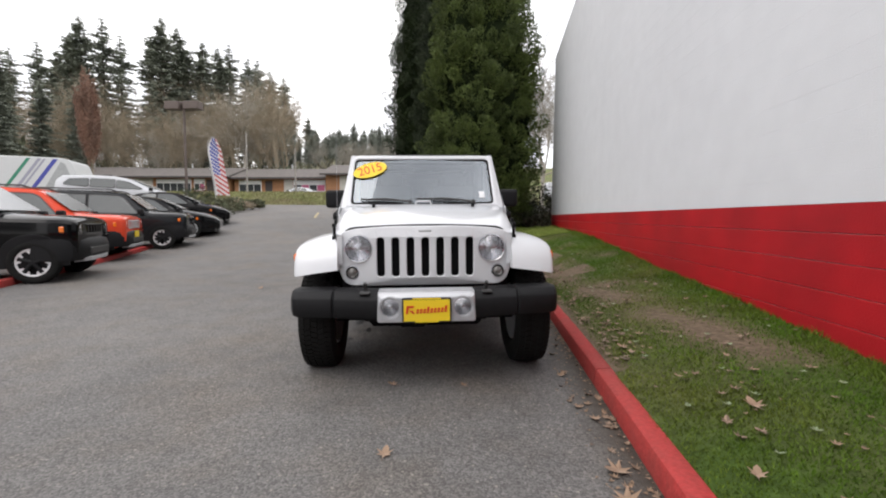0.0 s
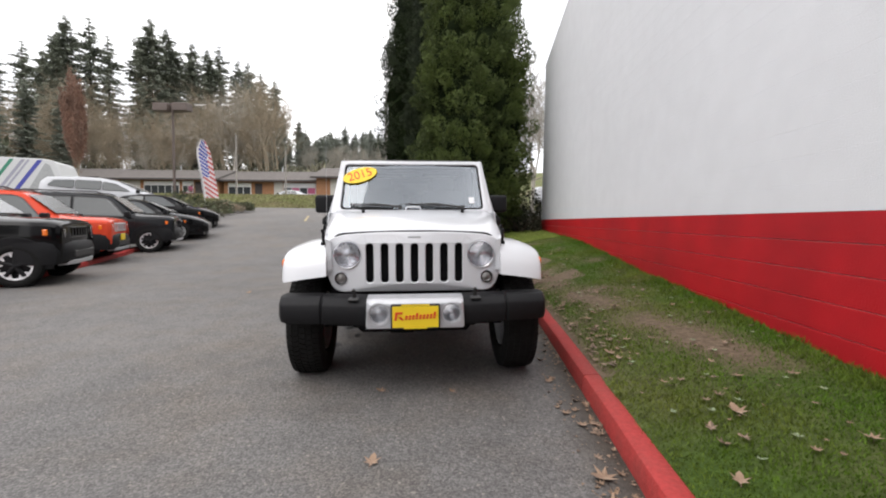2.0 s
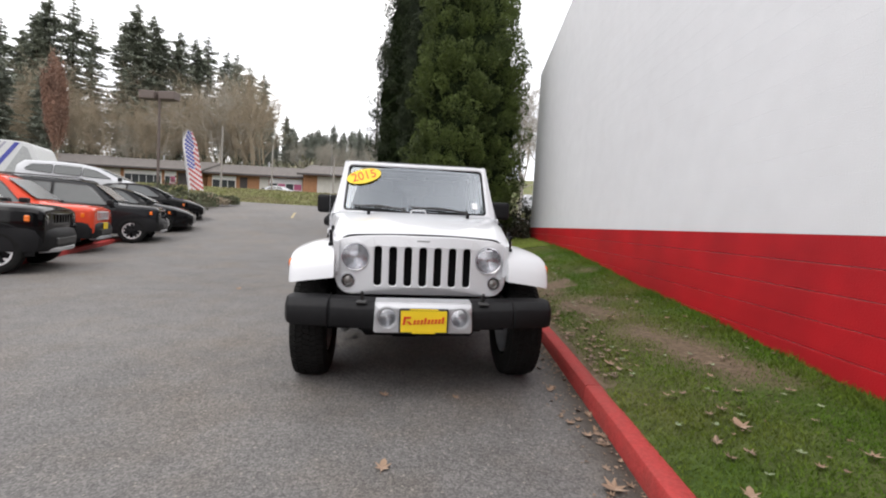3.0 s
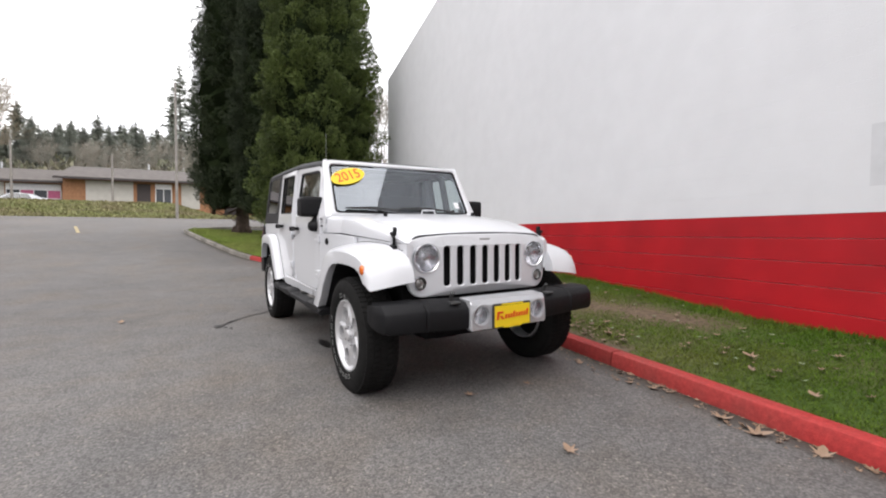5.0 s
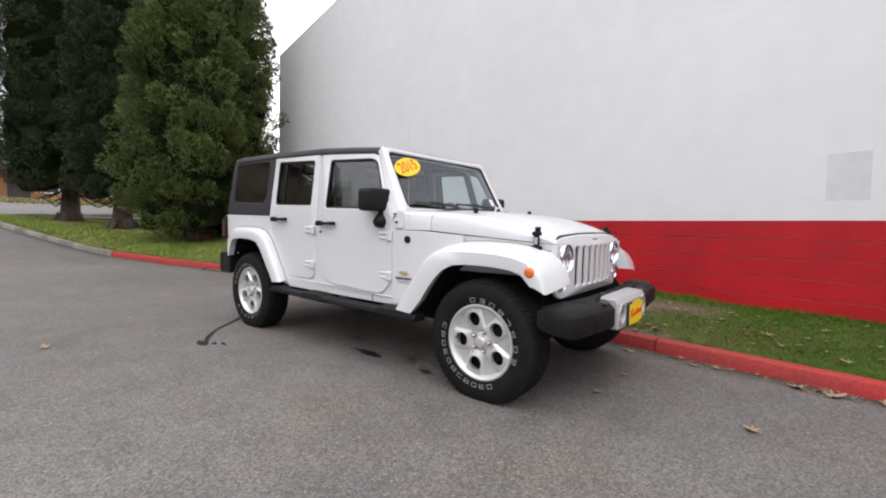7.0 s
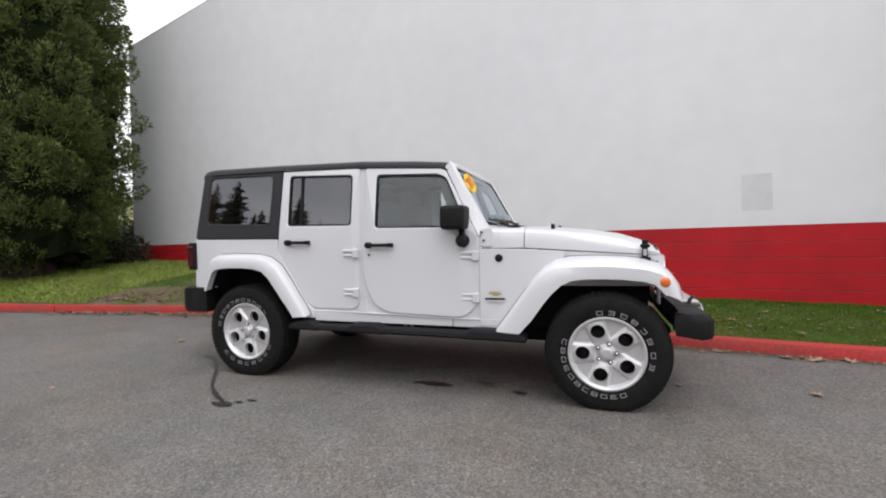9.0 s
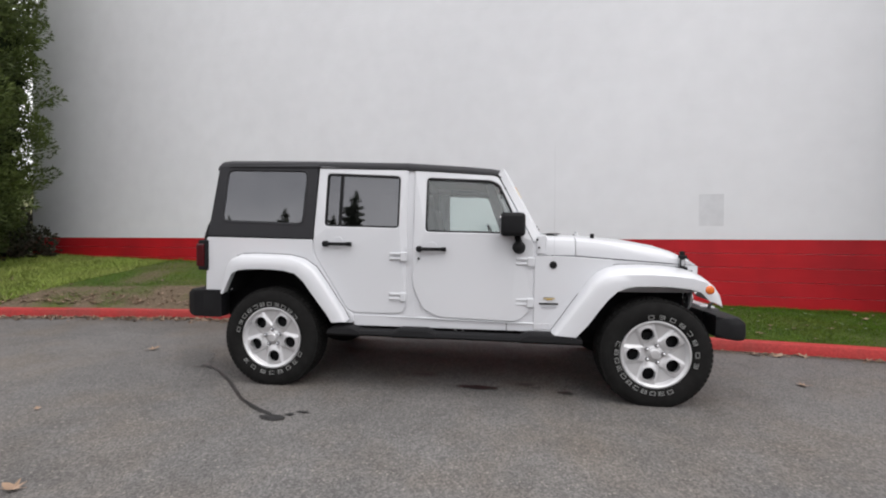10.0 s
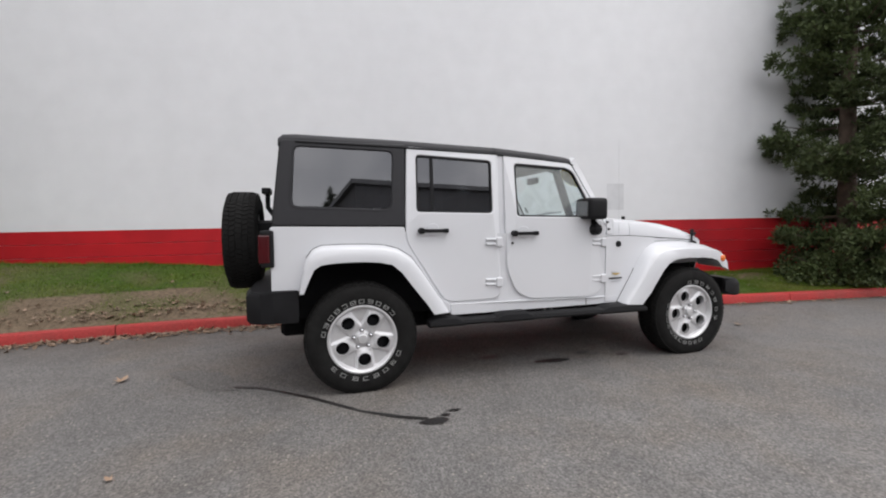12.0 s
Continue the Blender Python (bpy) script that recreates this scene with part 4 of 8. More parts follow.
part("bonnet", loft([hood_ring(*h) for h in HOOD]), M_PAINT_WHITE, offroader, "white bonnet", smooth=True, auto=38)
cowl = part("cowl", loft([hood_ring(0.56, 1.098, 0.815, 1.240, 1.262), hood_ring(0.70, 1.098, 0.795, 1.243, 1.265), hood_ring(0.920, 1.097, 0.737, 1.237, 1.262)]), M_PAINT_WHITE, offroader, smooth=True, auto=38)
part("cowl_vent", box(0.74, 0.84, -0.5, 0.5, 1.262, 1.268, bevel=0.002), M_PLASTIC, cowl)
for s in (-1, 1):
    # side under the bonnet line
    part("inner_wing", loft([[(x, s * (w - 0.004), hl - 0.007), (x, s * (w - 0.004), 0.82), (x, s * (w - 0.04), 0.82), (x, s * (w - 0.04), hl - 0.007)] for x, hl, w in ((1.0, 1.085, 0.72), (1.368, 1.066, 0.685), (1.60, 1.05, 0.655), (1.86, 1.036, 0.618))]), M_PAINT_WHITE, offroader)
    bm = bmesh.new()
    y = s * 0.652
    add_box(bm, 1.700, 1.770, y - 0.014, y + 0.014, 0.990, 1.022, bevel=0.008, segs=2)
    add_box(bm, 1.716, 1.752, y - 0.009, y + 0.009, 1.015, 1.095, bevel=0.007, segs=2)
    add_box(bm, 1.704, 1.766, y - 0.013, y + 0.013, 1.086, 1.112, bevel=0.009, segs=2)
    add_box(bm, 1.716, 1.754, y - 0.010 - s * 0.012, y + 0.010 - s * 0.012, 1.106, 1.142, bevel=0.009, segs=2)
    latch = part("bonnet_latch", bm, M_PLASTIC, offroader, "black rubber bonnet latch")
    part("latch_plate", box(1.722, 1.746, y + s * 0.008, y + s * 0.014, 1.03, 1.075, bevel=0.003), M_SILVER, latch)
    part("bump_stop", box(1.09, 1.12, s * 0.43 - 0.014, s * 0.43 + 0.014, 1.228, 1.270, bevel=0.005), M_PLASTIC, offroader)
    part("rivet_plate", plate(rounded([(0.62, 1.245), (0.70, 1.245), (0.70, 1.11), (0.62, 1.11)], 0.02), [], skin(s, -0.008), 0.01, 0.002), M_PAINT_WHITE, offroader)
    for x, z in ((0.575, 1.345), (0.60, 1.29), (0.625, 1.215), (0.64, 1.155)):
        yo = half_width(x, min(z, 1.2)) - (0.0 if z < 1.24 else 0.075)
        part("bolt_head", lathe([(s * (yo - 0.01), 0.009), (s * (yo + 0.006), 0.008)], 8, "Y", m=Matrix.Translation((x, 0, z))), M_BLACKTEXT, offroader)
bm = bmesh.new()
add_tube(bm, [(1.05, -0.07, 1.25), (1.05, -0.058, 1.285), (1.05, 0.058, 1.285), (1.05, 0.07, 1.25)], 0.007, 6)
part("bonnet_loop", bm, M_PAINT_WHITE, offroader)
part("round_badge", lathe([(-0.795, 0.030), (-0.815, 0.028), (-0.822, 0.018), (-0.823, 0.0)], 20, "Y", m=Matrix.Translation((0.748, 0, 1.025))), M_PLASTIC, offroader, "black round aerial base")
part("aerial", tube([(0.752, -0.80, 1.03), (0.755, -0.808, 1.08), (0.745, -0.80, 1.92)], [0.006, 0.0014, 0.0008], 6), M_SILVER, offroader, "thin whip aerial")

# model badges as plain bars
put = skin(-1, 0.004)
for x0, x1, z0, z1, m in ((0.645, 0.79, 0.722, 0.735, M_BLACKTEXT), (0.665, 0.775, 0.700, 0.706, M_SILVER), (0.68, 0.765, 0.765, 0.772, M_GOLD), (0.70, 0.745, 0.757, 0.765, M_GOLD), (0.675, 0.76, 0.780, 0.784, M_SILVER)):
    part("badge", plate([(x0, z0), (x1, z0), (x1, z1), (x0, z1)], [], put, 0.004), m, offroader)

# grille with seven slots
GR = rounded([(-0.575, 0.672), (0.575, 0.672), (0.628, 0.86), (0.625, 1.02), (0.52, 1.074), (0.25, 1.092), (-0.25, 1.092), (-0.52, 1.074), (-0.625, 1.02), (-0.628, 0.86)], [0.09, 0.09, 0.08, 0.09, 0.12, 0.1, 0.1, 0.12, 0.09, 0.08])
slots = [rounded([(c - 0.027, 0.738), (c + 0.027, 0.738), (c + 0.027, 1.012), (c - 0.027, 1.012)], 0.024, 3) for c in [0.104 * (i - 3) for i in range(7)]]
lamps = [circle(s * 0.468, 0.935, 0.096, 28) for s in (-1, 1)]
turns = [circle(s * 0.515, 0.768, 0.046, 20) for s in (-1, 1)]
grille = part("grille", plate(GR, slots + lamps + turns, lambda u, v, d: Vector((1.885 - d - 0.05 * (u / 0.6) ** 2 - 0.022 * max(0, v - 1.04) / 0.05, u, v)), 0.018, 0.006), M_PAINT_WHITE, offroader, "white grille with seven slots")
part("grille_mesh", box(1.795, 1.80, -0.36, 0.36, 0.70, 1.03), M_DARK, grille)
part("bonnet_gap", tube([(1.838 - 0.02 * (y / 0.6) ** 2, y, 1.097 - 0.016 * (abs(y) / 0.5) ** 2 - 6.0 * max(0, abs(y) - 0.5) ** 2) for y in [-0.62 + 0.031 * i for i in range(41)]], 0.0075, 6), M_SEAM, grille)
part("nose_badge", box(1.868, 1.876, -0.045, 0.045, 1.048, 1.066, bevel=0.003), M_SILVER, grille)
for s in (-1, 1):
    c = Vector((1.842, s * 0.468, 0.935))
    lamp = part("headlight", lathe([(0.018, 0.098), (0.03, 0.094), (0.022, 0.086), (0.0, 0.084), (-0.02, 0.10)], 36, "X", m=Matrix.Translation(c), closed=True), M_CHROME, grille, "round headlight", smooth=True, auto=40)
    part("reflector", lathe([(0.004, 0.086), (-0.03, 0.07), (-0.05, 0.03), (-0.052, 0.0)], 36, "X", m=Matrix.Translation(c)), M_REFLECT, lamp, smooth=True)
    part("bulb", lathe([(-0.05, 0.022), (-0.012, 0.022), (0.0, 0.012), (0.001, 0)], 16, "X", m=Matrix.Translation(c)), M_SILVER, lamp, smooth=True)
    part("bulb_shield", lathe([(0.0, 0.034), (0.006, 0.032), (0.002, 0.026), (-0.01, 0.03)], 20, "X", m=Matrix.Translation(c), closed=True), M_CHROME, lamp, smooth=True)
    part("lens", lathe([(0.008, 0.086), (0.020, 0.07), (0.029, 0.04), (0.032, 0.0)], 36, "X", m=Matrix.Translation(c)), M_LENS, lamp, smooth=True).visible_shadow = False
    c = Vector((1.837, s * 0.515, 0.768))
    tl = part("turn_lamp", lathe([(0.012, 0.046), (0.024, 0.043), (0.012, 0.038), (-0.02, 0.046)], 24, "X", m=Matrix.Translation(c), closed=True), M_CHROME, grille, smooth=True, auto=40)
    part("turn_lens", lathe([(0.0, 0.040), (0.014, 0.03), (0.018, 0.0)], 24, "X", m=Matrix.Translation(c)), mat("smoked_turn_lens", (0.22, 0.21, 0.20), 0.15, 0.3, coat=0.5), tl, smooth=True)

# wheel arches
F_OUT = [(0.735, 0.515), (0.83, 0.645), (0.929, 0.785), (1.01, 0.90), (1.075, 0.965), (1.15, 1.008), (1.25, 1.022), (1.42, 1.026), (1.58, 1.020), (1.72, 1.004), (1.815, 0.974), (1.880, 0.926), (1.924, 0.862), (1.946, 0.784)]
F_IN = [(0.905, 0.505), (0.99, 0.60), (1.07, 0.715), (1.13, 0.79), (1.19, 0.845), (1.26, 0.878), (1.35, 0.888), (1.46, 0.89), (1.58, 0.888), (1.69, 0.878), (1.765, 0.858), (1.80, 0.835), (1.83, 0.808), (1.855, 0.782)]
R_OUT = [(-1.895, 0.745), (-1.875, 0.86), (-1.845, 0.975), (-1.80, 1.035), (-1.74, 1.058), (-1.6, 1.062), (-1.45, 1.060), (-1.32, 1.054), (-1.21, 1.028), (-1.11, 0.963), (-1.03, 0.855), (-0.95, 0.735), (-0.88, 0.635), (-0.835, 0.555)]
R_IN = [(-1.865, 0.745), (-1.83, 0.83), (-1.795, 0.905), (-1.75, 0.935), (-1.68, 0.945), (-1.58, 0.95), (-1.46, 0.95), (-1.35, 0.942), (-1.26, 0.922), (-1.19, 0.862), (-1.125, 0.775), (-1.06, 0.69), (-1.0, 0.615), (-0.955, 0.545)]
for s in (-1, 1):
    for nm, O, I in (("front_wing", F_OUT, F_IN), ("rear_wheel_arch", R_OUT, R_IN)):
        secs = []
        for (xo, zo), (xi, zi) in zip(O, I):
            yb = half_width(xo, 1.0) - 0.015 if nm[0] == "r" else (half_width(xo, 1.0) - 0.015 if xo < 0.93 else float(np.interp(xo, [0.93, 1.0, 1.37, 1.6, 1.84, 1.95], [0.80, 0.715, 0.68, 0.65, 0.615, 0.60])))
            mx = lambda t: (xo + (xi - xo) * t, zo + (zi - zo) * t)
            fall = 0.034 * min(max((xo - 1.0) / 0.2, 0), 1) if nm[0] == "f" else 0.0
            nar = (0.030 * min(max((xo - 0.95) / 0.35, 0), 1) + 0.004 * max(0.0, (xo - 1.88) / 0.07) ** 1.5) if nm[0] == "f" else 0.0
            sweep = 0.22 * max(0.0, (xo - 1.78) / 0.15) if nm[0] == "f" else 0.0
            secs.append([(a[0] - sweep * max(0.0, y - 0.79), s * y, a[1] + dz + 0.3 * sweep * max(0.0, y - 0.79)) for a, y, dz in ((mx(0), yb, 0.012), (mx(0), yb + (0.885 - yb) * 0.6, 0.008 - 0.5 * fall), (mx(0.01), 0.908 - nar, -fall), (mx(0.06), 0.926 - nar, -0.004 - fall), (mx(0.22), 0.936 - nar, -0.7 * fall), (mx(0.8), 0.940 - nar, 0), (mx(1.0), 0.938 - nar, 0), (mx(1.02), 0.928 - nar, 0.004), (mx(0.96), 0.90 - nar, 0.008), (mx(0.9), yb, 0.012))])
        arch = part(nm, loft(secs), M_PAINT_WHITE, offroader, "white flared wing", smooth=True, auto=42)
        seam = [(xo, s * (half_width(xo, zo) + 0.001 if nm[0] == "r" or xo < 0.93 else float(np.interp(xo, [0.93, 1.0, 1.37, 1.6, 1.84, 1.95], [0.80, 0.720, 0.688, 0.658, 0.622, 0.60]))), zo + 0.010) for xo, zo in (O[:-3] if nm[0] == "f" else O[2:])]
        # black tube draws the seam and its shadow line between wing and body
        part("wing_seal", tube(seam, 0.0035, 5), M_PLASTIC, arch)
        part("arch_liner", loft([[(xi, s * 0.875, zi + 0.004), (xi, s * 0.55, zi + 0.004), (xi, s * 0.55, zi + 0.02), (xi, s * 0.875, zi + 0.014)] for xi, zi in (I[:-3] if nm[0] == "f" else I)]), M_DARK, arch)
        if nm == "front_wing":
            part("side_marker", lathe([(s * 0.86, 0.032), (s * 0.911, 0.031), (s * 0.917, 0.022), (s * 0.918, 0.0)], 20, "Y", m=Matrix.Translation((1.822, 0, 0.876))), M_AMBER, arch, "round amber side marker", smooth=True)

# windscreen
FRAME_B, FRAME_T = Vector((0.665, 0, 1.245)), Vector((0.372, 0, 1.772))
FU = (FRAME_T - FRAME_B).normalized()
FN = Vector((FU.z, 0, -FU.x))
FL = (FRAME_T - FRAME_B).length


def screen(u, v, d):
    return FRAME_B + FU * v + Vector((0, u, 0)) + FN * (0.012 * (1 - (u / 0.7) ** 2) - d)


wf = part("windscreen_frame", plate(rounded([(-0.745, 0.0), (0.745, 0.0), (0.705, FL), (-0.705, FL)], [0.02, 0.02, 0.06, 0.06]), [rounded([(-0.694, 0.035), (0.694, 0.035), (0.672, FL - 0.052), (-0.672, FL - 0.052)], 0.04)], screen, 0.055, 0.012), M_PAINT_WHITE, offroader, "white windscreen frame", smooth=True, auto=40)
part("windscreen_seal", plate(rounded([(-0.698, 0.031), (0.698, 0.031), (0.676, FL - 0.048), (-0.676, FL - 0.048)], 0.04), [rounded([(-0.680, 0.05), (0.680, 0.05), (0.659, FL - 0.065), (-0.659, FL - 0.065)], 0.04)], lambda u, v, d: screen(u, v, d + 0.008), 0.012), M_PLASTIC, wf)
bm = bmesh.new()
pane_rows = [[bm.verts.new(screen((0.690 - 0.024 * j / 8) * (i / 6 - 1), 0.040 + (FL - 0.096) * j / 8, 0.016)) for i in range(13)] for j in range(9)]
for j in range(8):
    for i in range(12):
        bm.faces.new((pane_rows[j][i], pane_rows[j][i + 1], pane_rows[j + 1][i + 1], pane_rows[j + 1][i]))
ws = part("windscreen", bm, M_GLASS_FRONT, wf, "lightly tinted windscreen", smooth=True)
ws.visible_shadow = False
for y0, y1 in ((-0.12, -0.60), (0.49, -0.07)):
    bm = bmesh.new()
    a, b = screen(y0, 0.03, -0.03), screen((y0 + y1) / 2, 0.075, -0.016)
    add_tube(bm, [a, b, screen(y1 + 0.06, 0.072, -0.012)], [0.012, 0.010, 0.006], 6)
    add_tube(bm, [screen(y0 - 0.08, 0.058, -0.006), screen(y1, 0.078, -0.006)], 0.009, 6)
    add_lathe(bm, [(-0.02, 0.02), (0.02, 0.014)], 10, "Z", m=Matrix.Translation(a))
    part("wiper", bm, M_BLACKTEXT, wf, "black wiper arm and blade")
sticker = part("year_sticker", plate([(0.172 * math.cos(t) , 0.083 * math.sin(t)) for t in [i * math.tau / 36 for i in range(36)]], [], lambda u, v, d: screen(-0.522 + u * 0.95 - v * 0.31, 0.418 + v * 0.95 + u * 0.31, d - 0.004), 0.003), M_YELLOW, wf, "yellow oval sticker with red numerals")
me = text_mesh("2015", 0.135)
for v in me.vertices:
    u, w = v.co.x * 0.92, v.co.y
    v.co = screen(-0.522 + u * 0.95 - w * 0.31, 0.418 + w * 0.95 + u * 0.31, -0.0065 - v.co.z)
me.materials.append(M_REDTEXT)
tx = new("numerals", me)
tx.parent = sticker
part("paper_label", plate([(0.56, 0.10), (0.615, 0.10), (0.61, 0.17), (0.555, 0.17)], [], lambda u, v, d: screen(u, v, d + 0.010), 0.002), M_PAPER, wf)
part("rear_mirror", box(0.34, 0.37, -0.10, 0.10, 1.60, 1.665, bevel=0.012, segs=2), M_PLASTIC, wf)

for s in (-1, 1):
    rows = []
    for k in range(7):
        t = k / 6
        e = screen(s * (0.742 - 0.04 * t), FL * t, 0.004)
        dx, dz = 0.605 + (0.324 - 0.605) * t, 1.185 + (1.722 - 1.185) * t
        o = Vector((dx, s * (half_width(dx, dz) - 0.002), dz + 0.004))
        rows.append([e, e.lerp(o, 0.45) + Vector((0.012, s * 0.010, 0.012)), o, o + Vector((0, -s * 0.04, 0)), e + Vector((-0.03, -s * 0.03, 0))])
    part("screen_pillar", loft(rows), M_PAINT_WHITE, wf, smooth=True, auto=40)

# hardtop
ROOF = [(-2.012, 1.818), (-1.98, 1.845), (-1.9, 1.851), (-1.2, 1.842), (-0.38, 1.821), (0.05, 1.798), (0.28, 1.780), (0.350, 1.766)]


def roof_ring(x, z):
    w = half_width(min(x, 0.3), 1.79) - 0.006
    half = [(w, z - 0.062), (w + 0.002, z - 0.048), (w - 0.012, z - 0.022), (w - 0.045, z - 0.006), (w - 0.12, z + 0.004), (0.35, z + (0.014 if x < 0.2 else 0.007))]
    return [(x, y, q) for y, q in half] + [(x, 0, z + (0.018 if x < 0.2 else 0.008))] + [(x, -y, q) for y, q in half[::-1]] + [(x, -w + 0.05, z - 0.062), (x, w - 0.05, z - 0.062)]


hardtop = part("hardtop", loft([roof_ring(x, z) for x, z in ROOF]), M_HARDTOP, offroader, "dark grey textured hardtop", smooth=True, auto=40)
part("roof_joint", loft([[(x, y * 1.001, z + 0.001) for x, y, z in roof_ring(-0.40, 1.8216)], [(x, y * 1.001, z + 0.001) for x, y, z in roof_ring(-0.392, 1.8214)]]), M_SEAM, hardtop)
for s in (-1, 1):
    part("side_panel", plate(QUARTER_TOP, [QUARTER_WINDOW], skin(s, 0.002), 0.03, 0.008), M_HARDTOP, hardtop)
    part("window_recess", plate(grow(QUARTER_WINDOW, 0.018), [grow(QUARTER_WINDOW, 0.006)], skin(s, 0.005), 0.006, 0.002), M_HARDTOP, hardtop)
    q = part("quarter_glass", plate(grow(QUARTER_WINDOW, -0.002), [], skin(s, -0.004), 0.004), M_GLASS_DARK, hardtop, "dark quarter glass")
    q.visible_shadow = False
    part("rain_gutter", tube([(x, s * (half_width(min(x, 0.3), 1.79) + 0.002), z - 0.066) for x, z in ROOF[2:]], 0.008, 6), M_PLASTIC, hardtop)


def tail(u, v, d):
    return Vector((-2.066 + (v - 1.2) * 0.11 + d, u, v))


part("rear_panel", plate(rounded([(-0.842, 1.207), (0.842, 1.207), (0.772, 1.81), (-0.772, 1.81)], 0.03), [rounded([(-0.60, 1.23), (0.60, 1.23), (0.56, 1.72), (-0.56, 1.72)], 0.05)], tail, 0.03, 0.008), M_HARDTOP, hardtop)
rg = part("rear_glass", plate(rounded([(-0.61, 1.22), (0.61, 1.22), (0.57, 1.73), (-0.57, 1.73)], 0.05), [], lambda u, v, d: tail(u, v, d - 0.008), 0.005), M_GLASS_DARK, hardtop, "dark rear glass")
rg.visible_shadow = False
part("brake_lamp", box(-2.19, -2.12, -0.10, 0.10, 1.47, 1.52, bevel=0.012, segs=2), M_PLASTIC, offroader, "high black brake lamp arm")
part("brake_lamp_arm", tube([(-2.07, 0, 1.24), (-2.15, 0, 1.36), (-2.15, 0, 1.49)], 0.02, 8), M_PLASTIC, offroader)

# bumpers
BUMP = [(-0.897, 1.975, 0.545, 0.660), (-0.890, 2.040, 0.525, 0.672), (-0.868, 2.085, 0.512, 0.678), (-0.83, 2.108, 0.506, 0.679), (-0.618, 2.120, 0.500, 0.679), (-0.606, 2.112, 0.500, 0.672), (-0.594, 2.126, 0.500, 0.676), (-0.40, 2.134, 0.492, 0.670), (-0.30, 2.136, 0.486, 0.666)]
BUMP = BUMP + [(-y, x, a, b) for y, x, a, b in BUMP[::-1]]


def bump_ring(y, x, z0, z1):
    back = x - (0.10 if abs(y) > 0.889 else 0.20)
    return [(back, y, z0 + 0.02), (x - 0.05, y, z0), (x - 0.012, y, z0 + 0.008), (x, y, z0 + 0.030), (x - 0.002, y, z1 - 0.052), (x - 0.010, y, z1 - 0.038), (x - 0.048, y, z1 - 0.006), (x - 0.062, y, z1), (back, y, z1 + 0.003)]


fb = part("front_bumper", loft([bump_ring(*b) for b in BUMP]), M_PLASTIC, offroader, "black plastic front bumper", smooth=True, auto=30)
ins = part("bumper_insert", plate(rounded([(-0.318, 0.480), (0.318, 0.480), (0.312, 0.672), (-0.312, 0.672)], 0.02), [circle(s * 0.234, 0.575, 0.070, 28) for s in (-1, 1)], lambda u, v, d: Vector((2.158 - d - 0.06 * max(0.0, (v - 0.64) / 0.04) * 0.5, u, v)), 0.05, 0.006), M_SILVER, fb, "silver bumper insert")
part("insert_top", plate([(-0.312, 2.02), (0.312, 2.02), (0.312, 2.135), (-0.312, 2.135)], [], lambda u, v, d: Vector((v, u, 0.682 - d - 0.10 * max(0, v - 2.06) ** 1.0)), 0.02, 0.004), M_SILVER, ins)
for s in (-1, 1):
    c = Vector((2.137, s * 0.234, 0.575))
    fl = part("fog_lamp", lathe([(0.012, 0.074), (0.026, 0.071), (0.024, 0.061), (0.0, 0.058), (-0.01, 0.07)], 28, "X", m=Matrix.Translation(c), closed=True), M_SILVER, fb, "round fog lamp with a silver ring", smooth=True, auto=40)
    part("fog_reflector", lathe([(0.004, 0.060), (-0.006, 0.05), (-0.012, 0.02), (-0.013, 0.0)], 28, "X", m=Matrix.Translation(c)), M_REFLECT, fl, smooth=True)
    part("fog_bulb", lathe([(-0.012, 0.014), (0.0, 0.013), (0.002, 0)], 12, "X", m=Matrix.Translation(c)), M_SILVER, fl, smooth=True)
    part("fog_lens", lathe([(0.01, 0.060), (0.02, 0.04), (0.023, 0.0)], 28, "X", m=Matrix.Translation(c)), M_LENS, fl, smooth=True).visible_shadow = False
    bm = bmesh.new()
    add_tube(bm, [(2.045, s * 0.40, 0.655), (2.055, s * 0.40, 0.70), (2.075, s * 0.40, 0.722), (2.088, s * 0.40, 0.716)], [0.015, 0.013, 0.012, 0.008], 8)
    add_box(bm, 2.05, 2.12, s * 0.40 - 0.035, s * 0.40 + 0.035, 0.655, 0.672, bevel=0.006)
    part("tow_hook", bm, M_BLACKTEXT, fb, "black tow hook")
sgn = part("plate_frame", plate(rounded([(-0.158, 0.495), (0.158, 0.495), (0.158, 0.655), (-0.158, 0.655)], 0.012), [], lambda u, v, d: Vector((2.178 - d, u, v - 0.012)), 0.012, 0.004), M_BLACKTEXT, fb, "black plate frame")
pl = part("advert_plate", plate([(-0.147, 0.505), (0.147, 0.505), (0.147, 0.642), (-0.147, 0.642)], [], lambda u, v, d: Vector((2.182 - d, u, v - 0.012)), 0.005), M_YELLOW, sgn, "yellow dealer plate with red script bar")
pf = lambda u, v, d: Vector((2.186 - d, u, v - 0.012))
for poly in ([(-0.135, 0.553), (-0.120, 0.553), (-0.112, 0.605), (-0.128, 0.605)], [(-0.122, 0.592), (-0.085, 0.592), (-0.080, 0.605), (-0.119, 0.605)], [(-0.112, 0.575), (-0.09, 0.575), (-0.075, 0.553), (-0.088, 0.553)]):
    part("script_stroke", plate(poly, [], pf, 0.004), M_REDTEXT, pl)
for k in range(9):
    u, h = -0.068 + k * 0.0225, (0.595 if k in (3, 8) else 0.583) + 0.0012 * k
    part("script_stroke", plate([(u, 0.556 + k * 0.001), (u + 0.014, 0.556 + k * 0.001), (u + 0.019, h), (u + 0.005, h)], [circle(u + 0.009, 0.568 + k * 0.001, 0.0035, 6)], pf, 0.004), M_REDTEXT, pl)
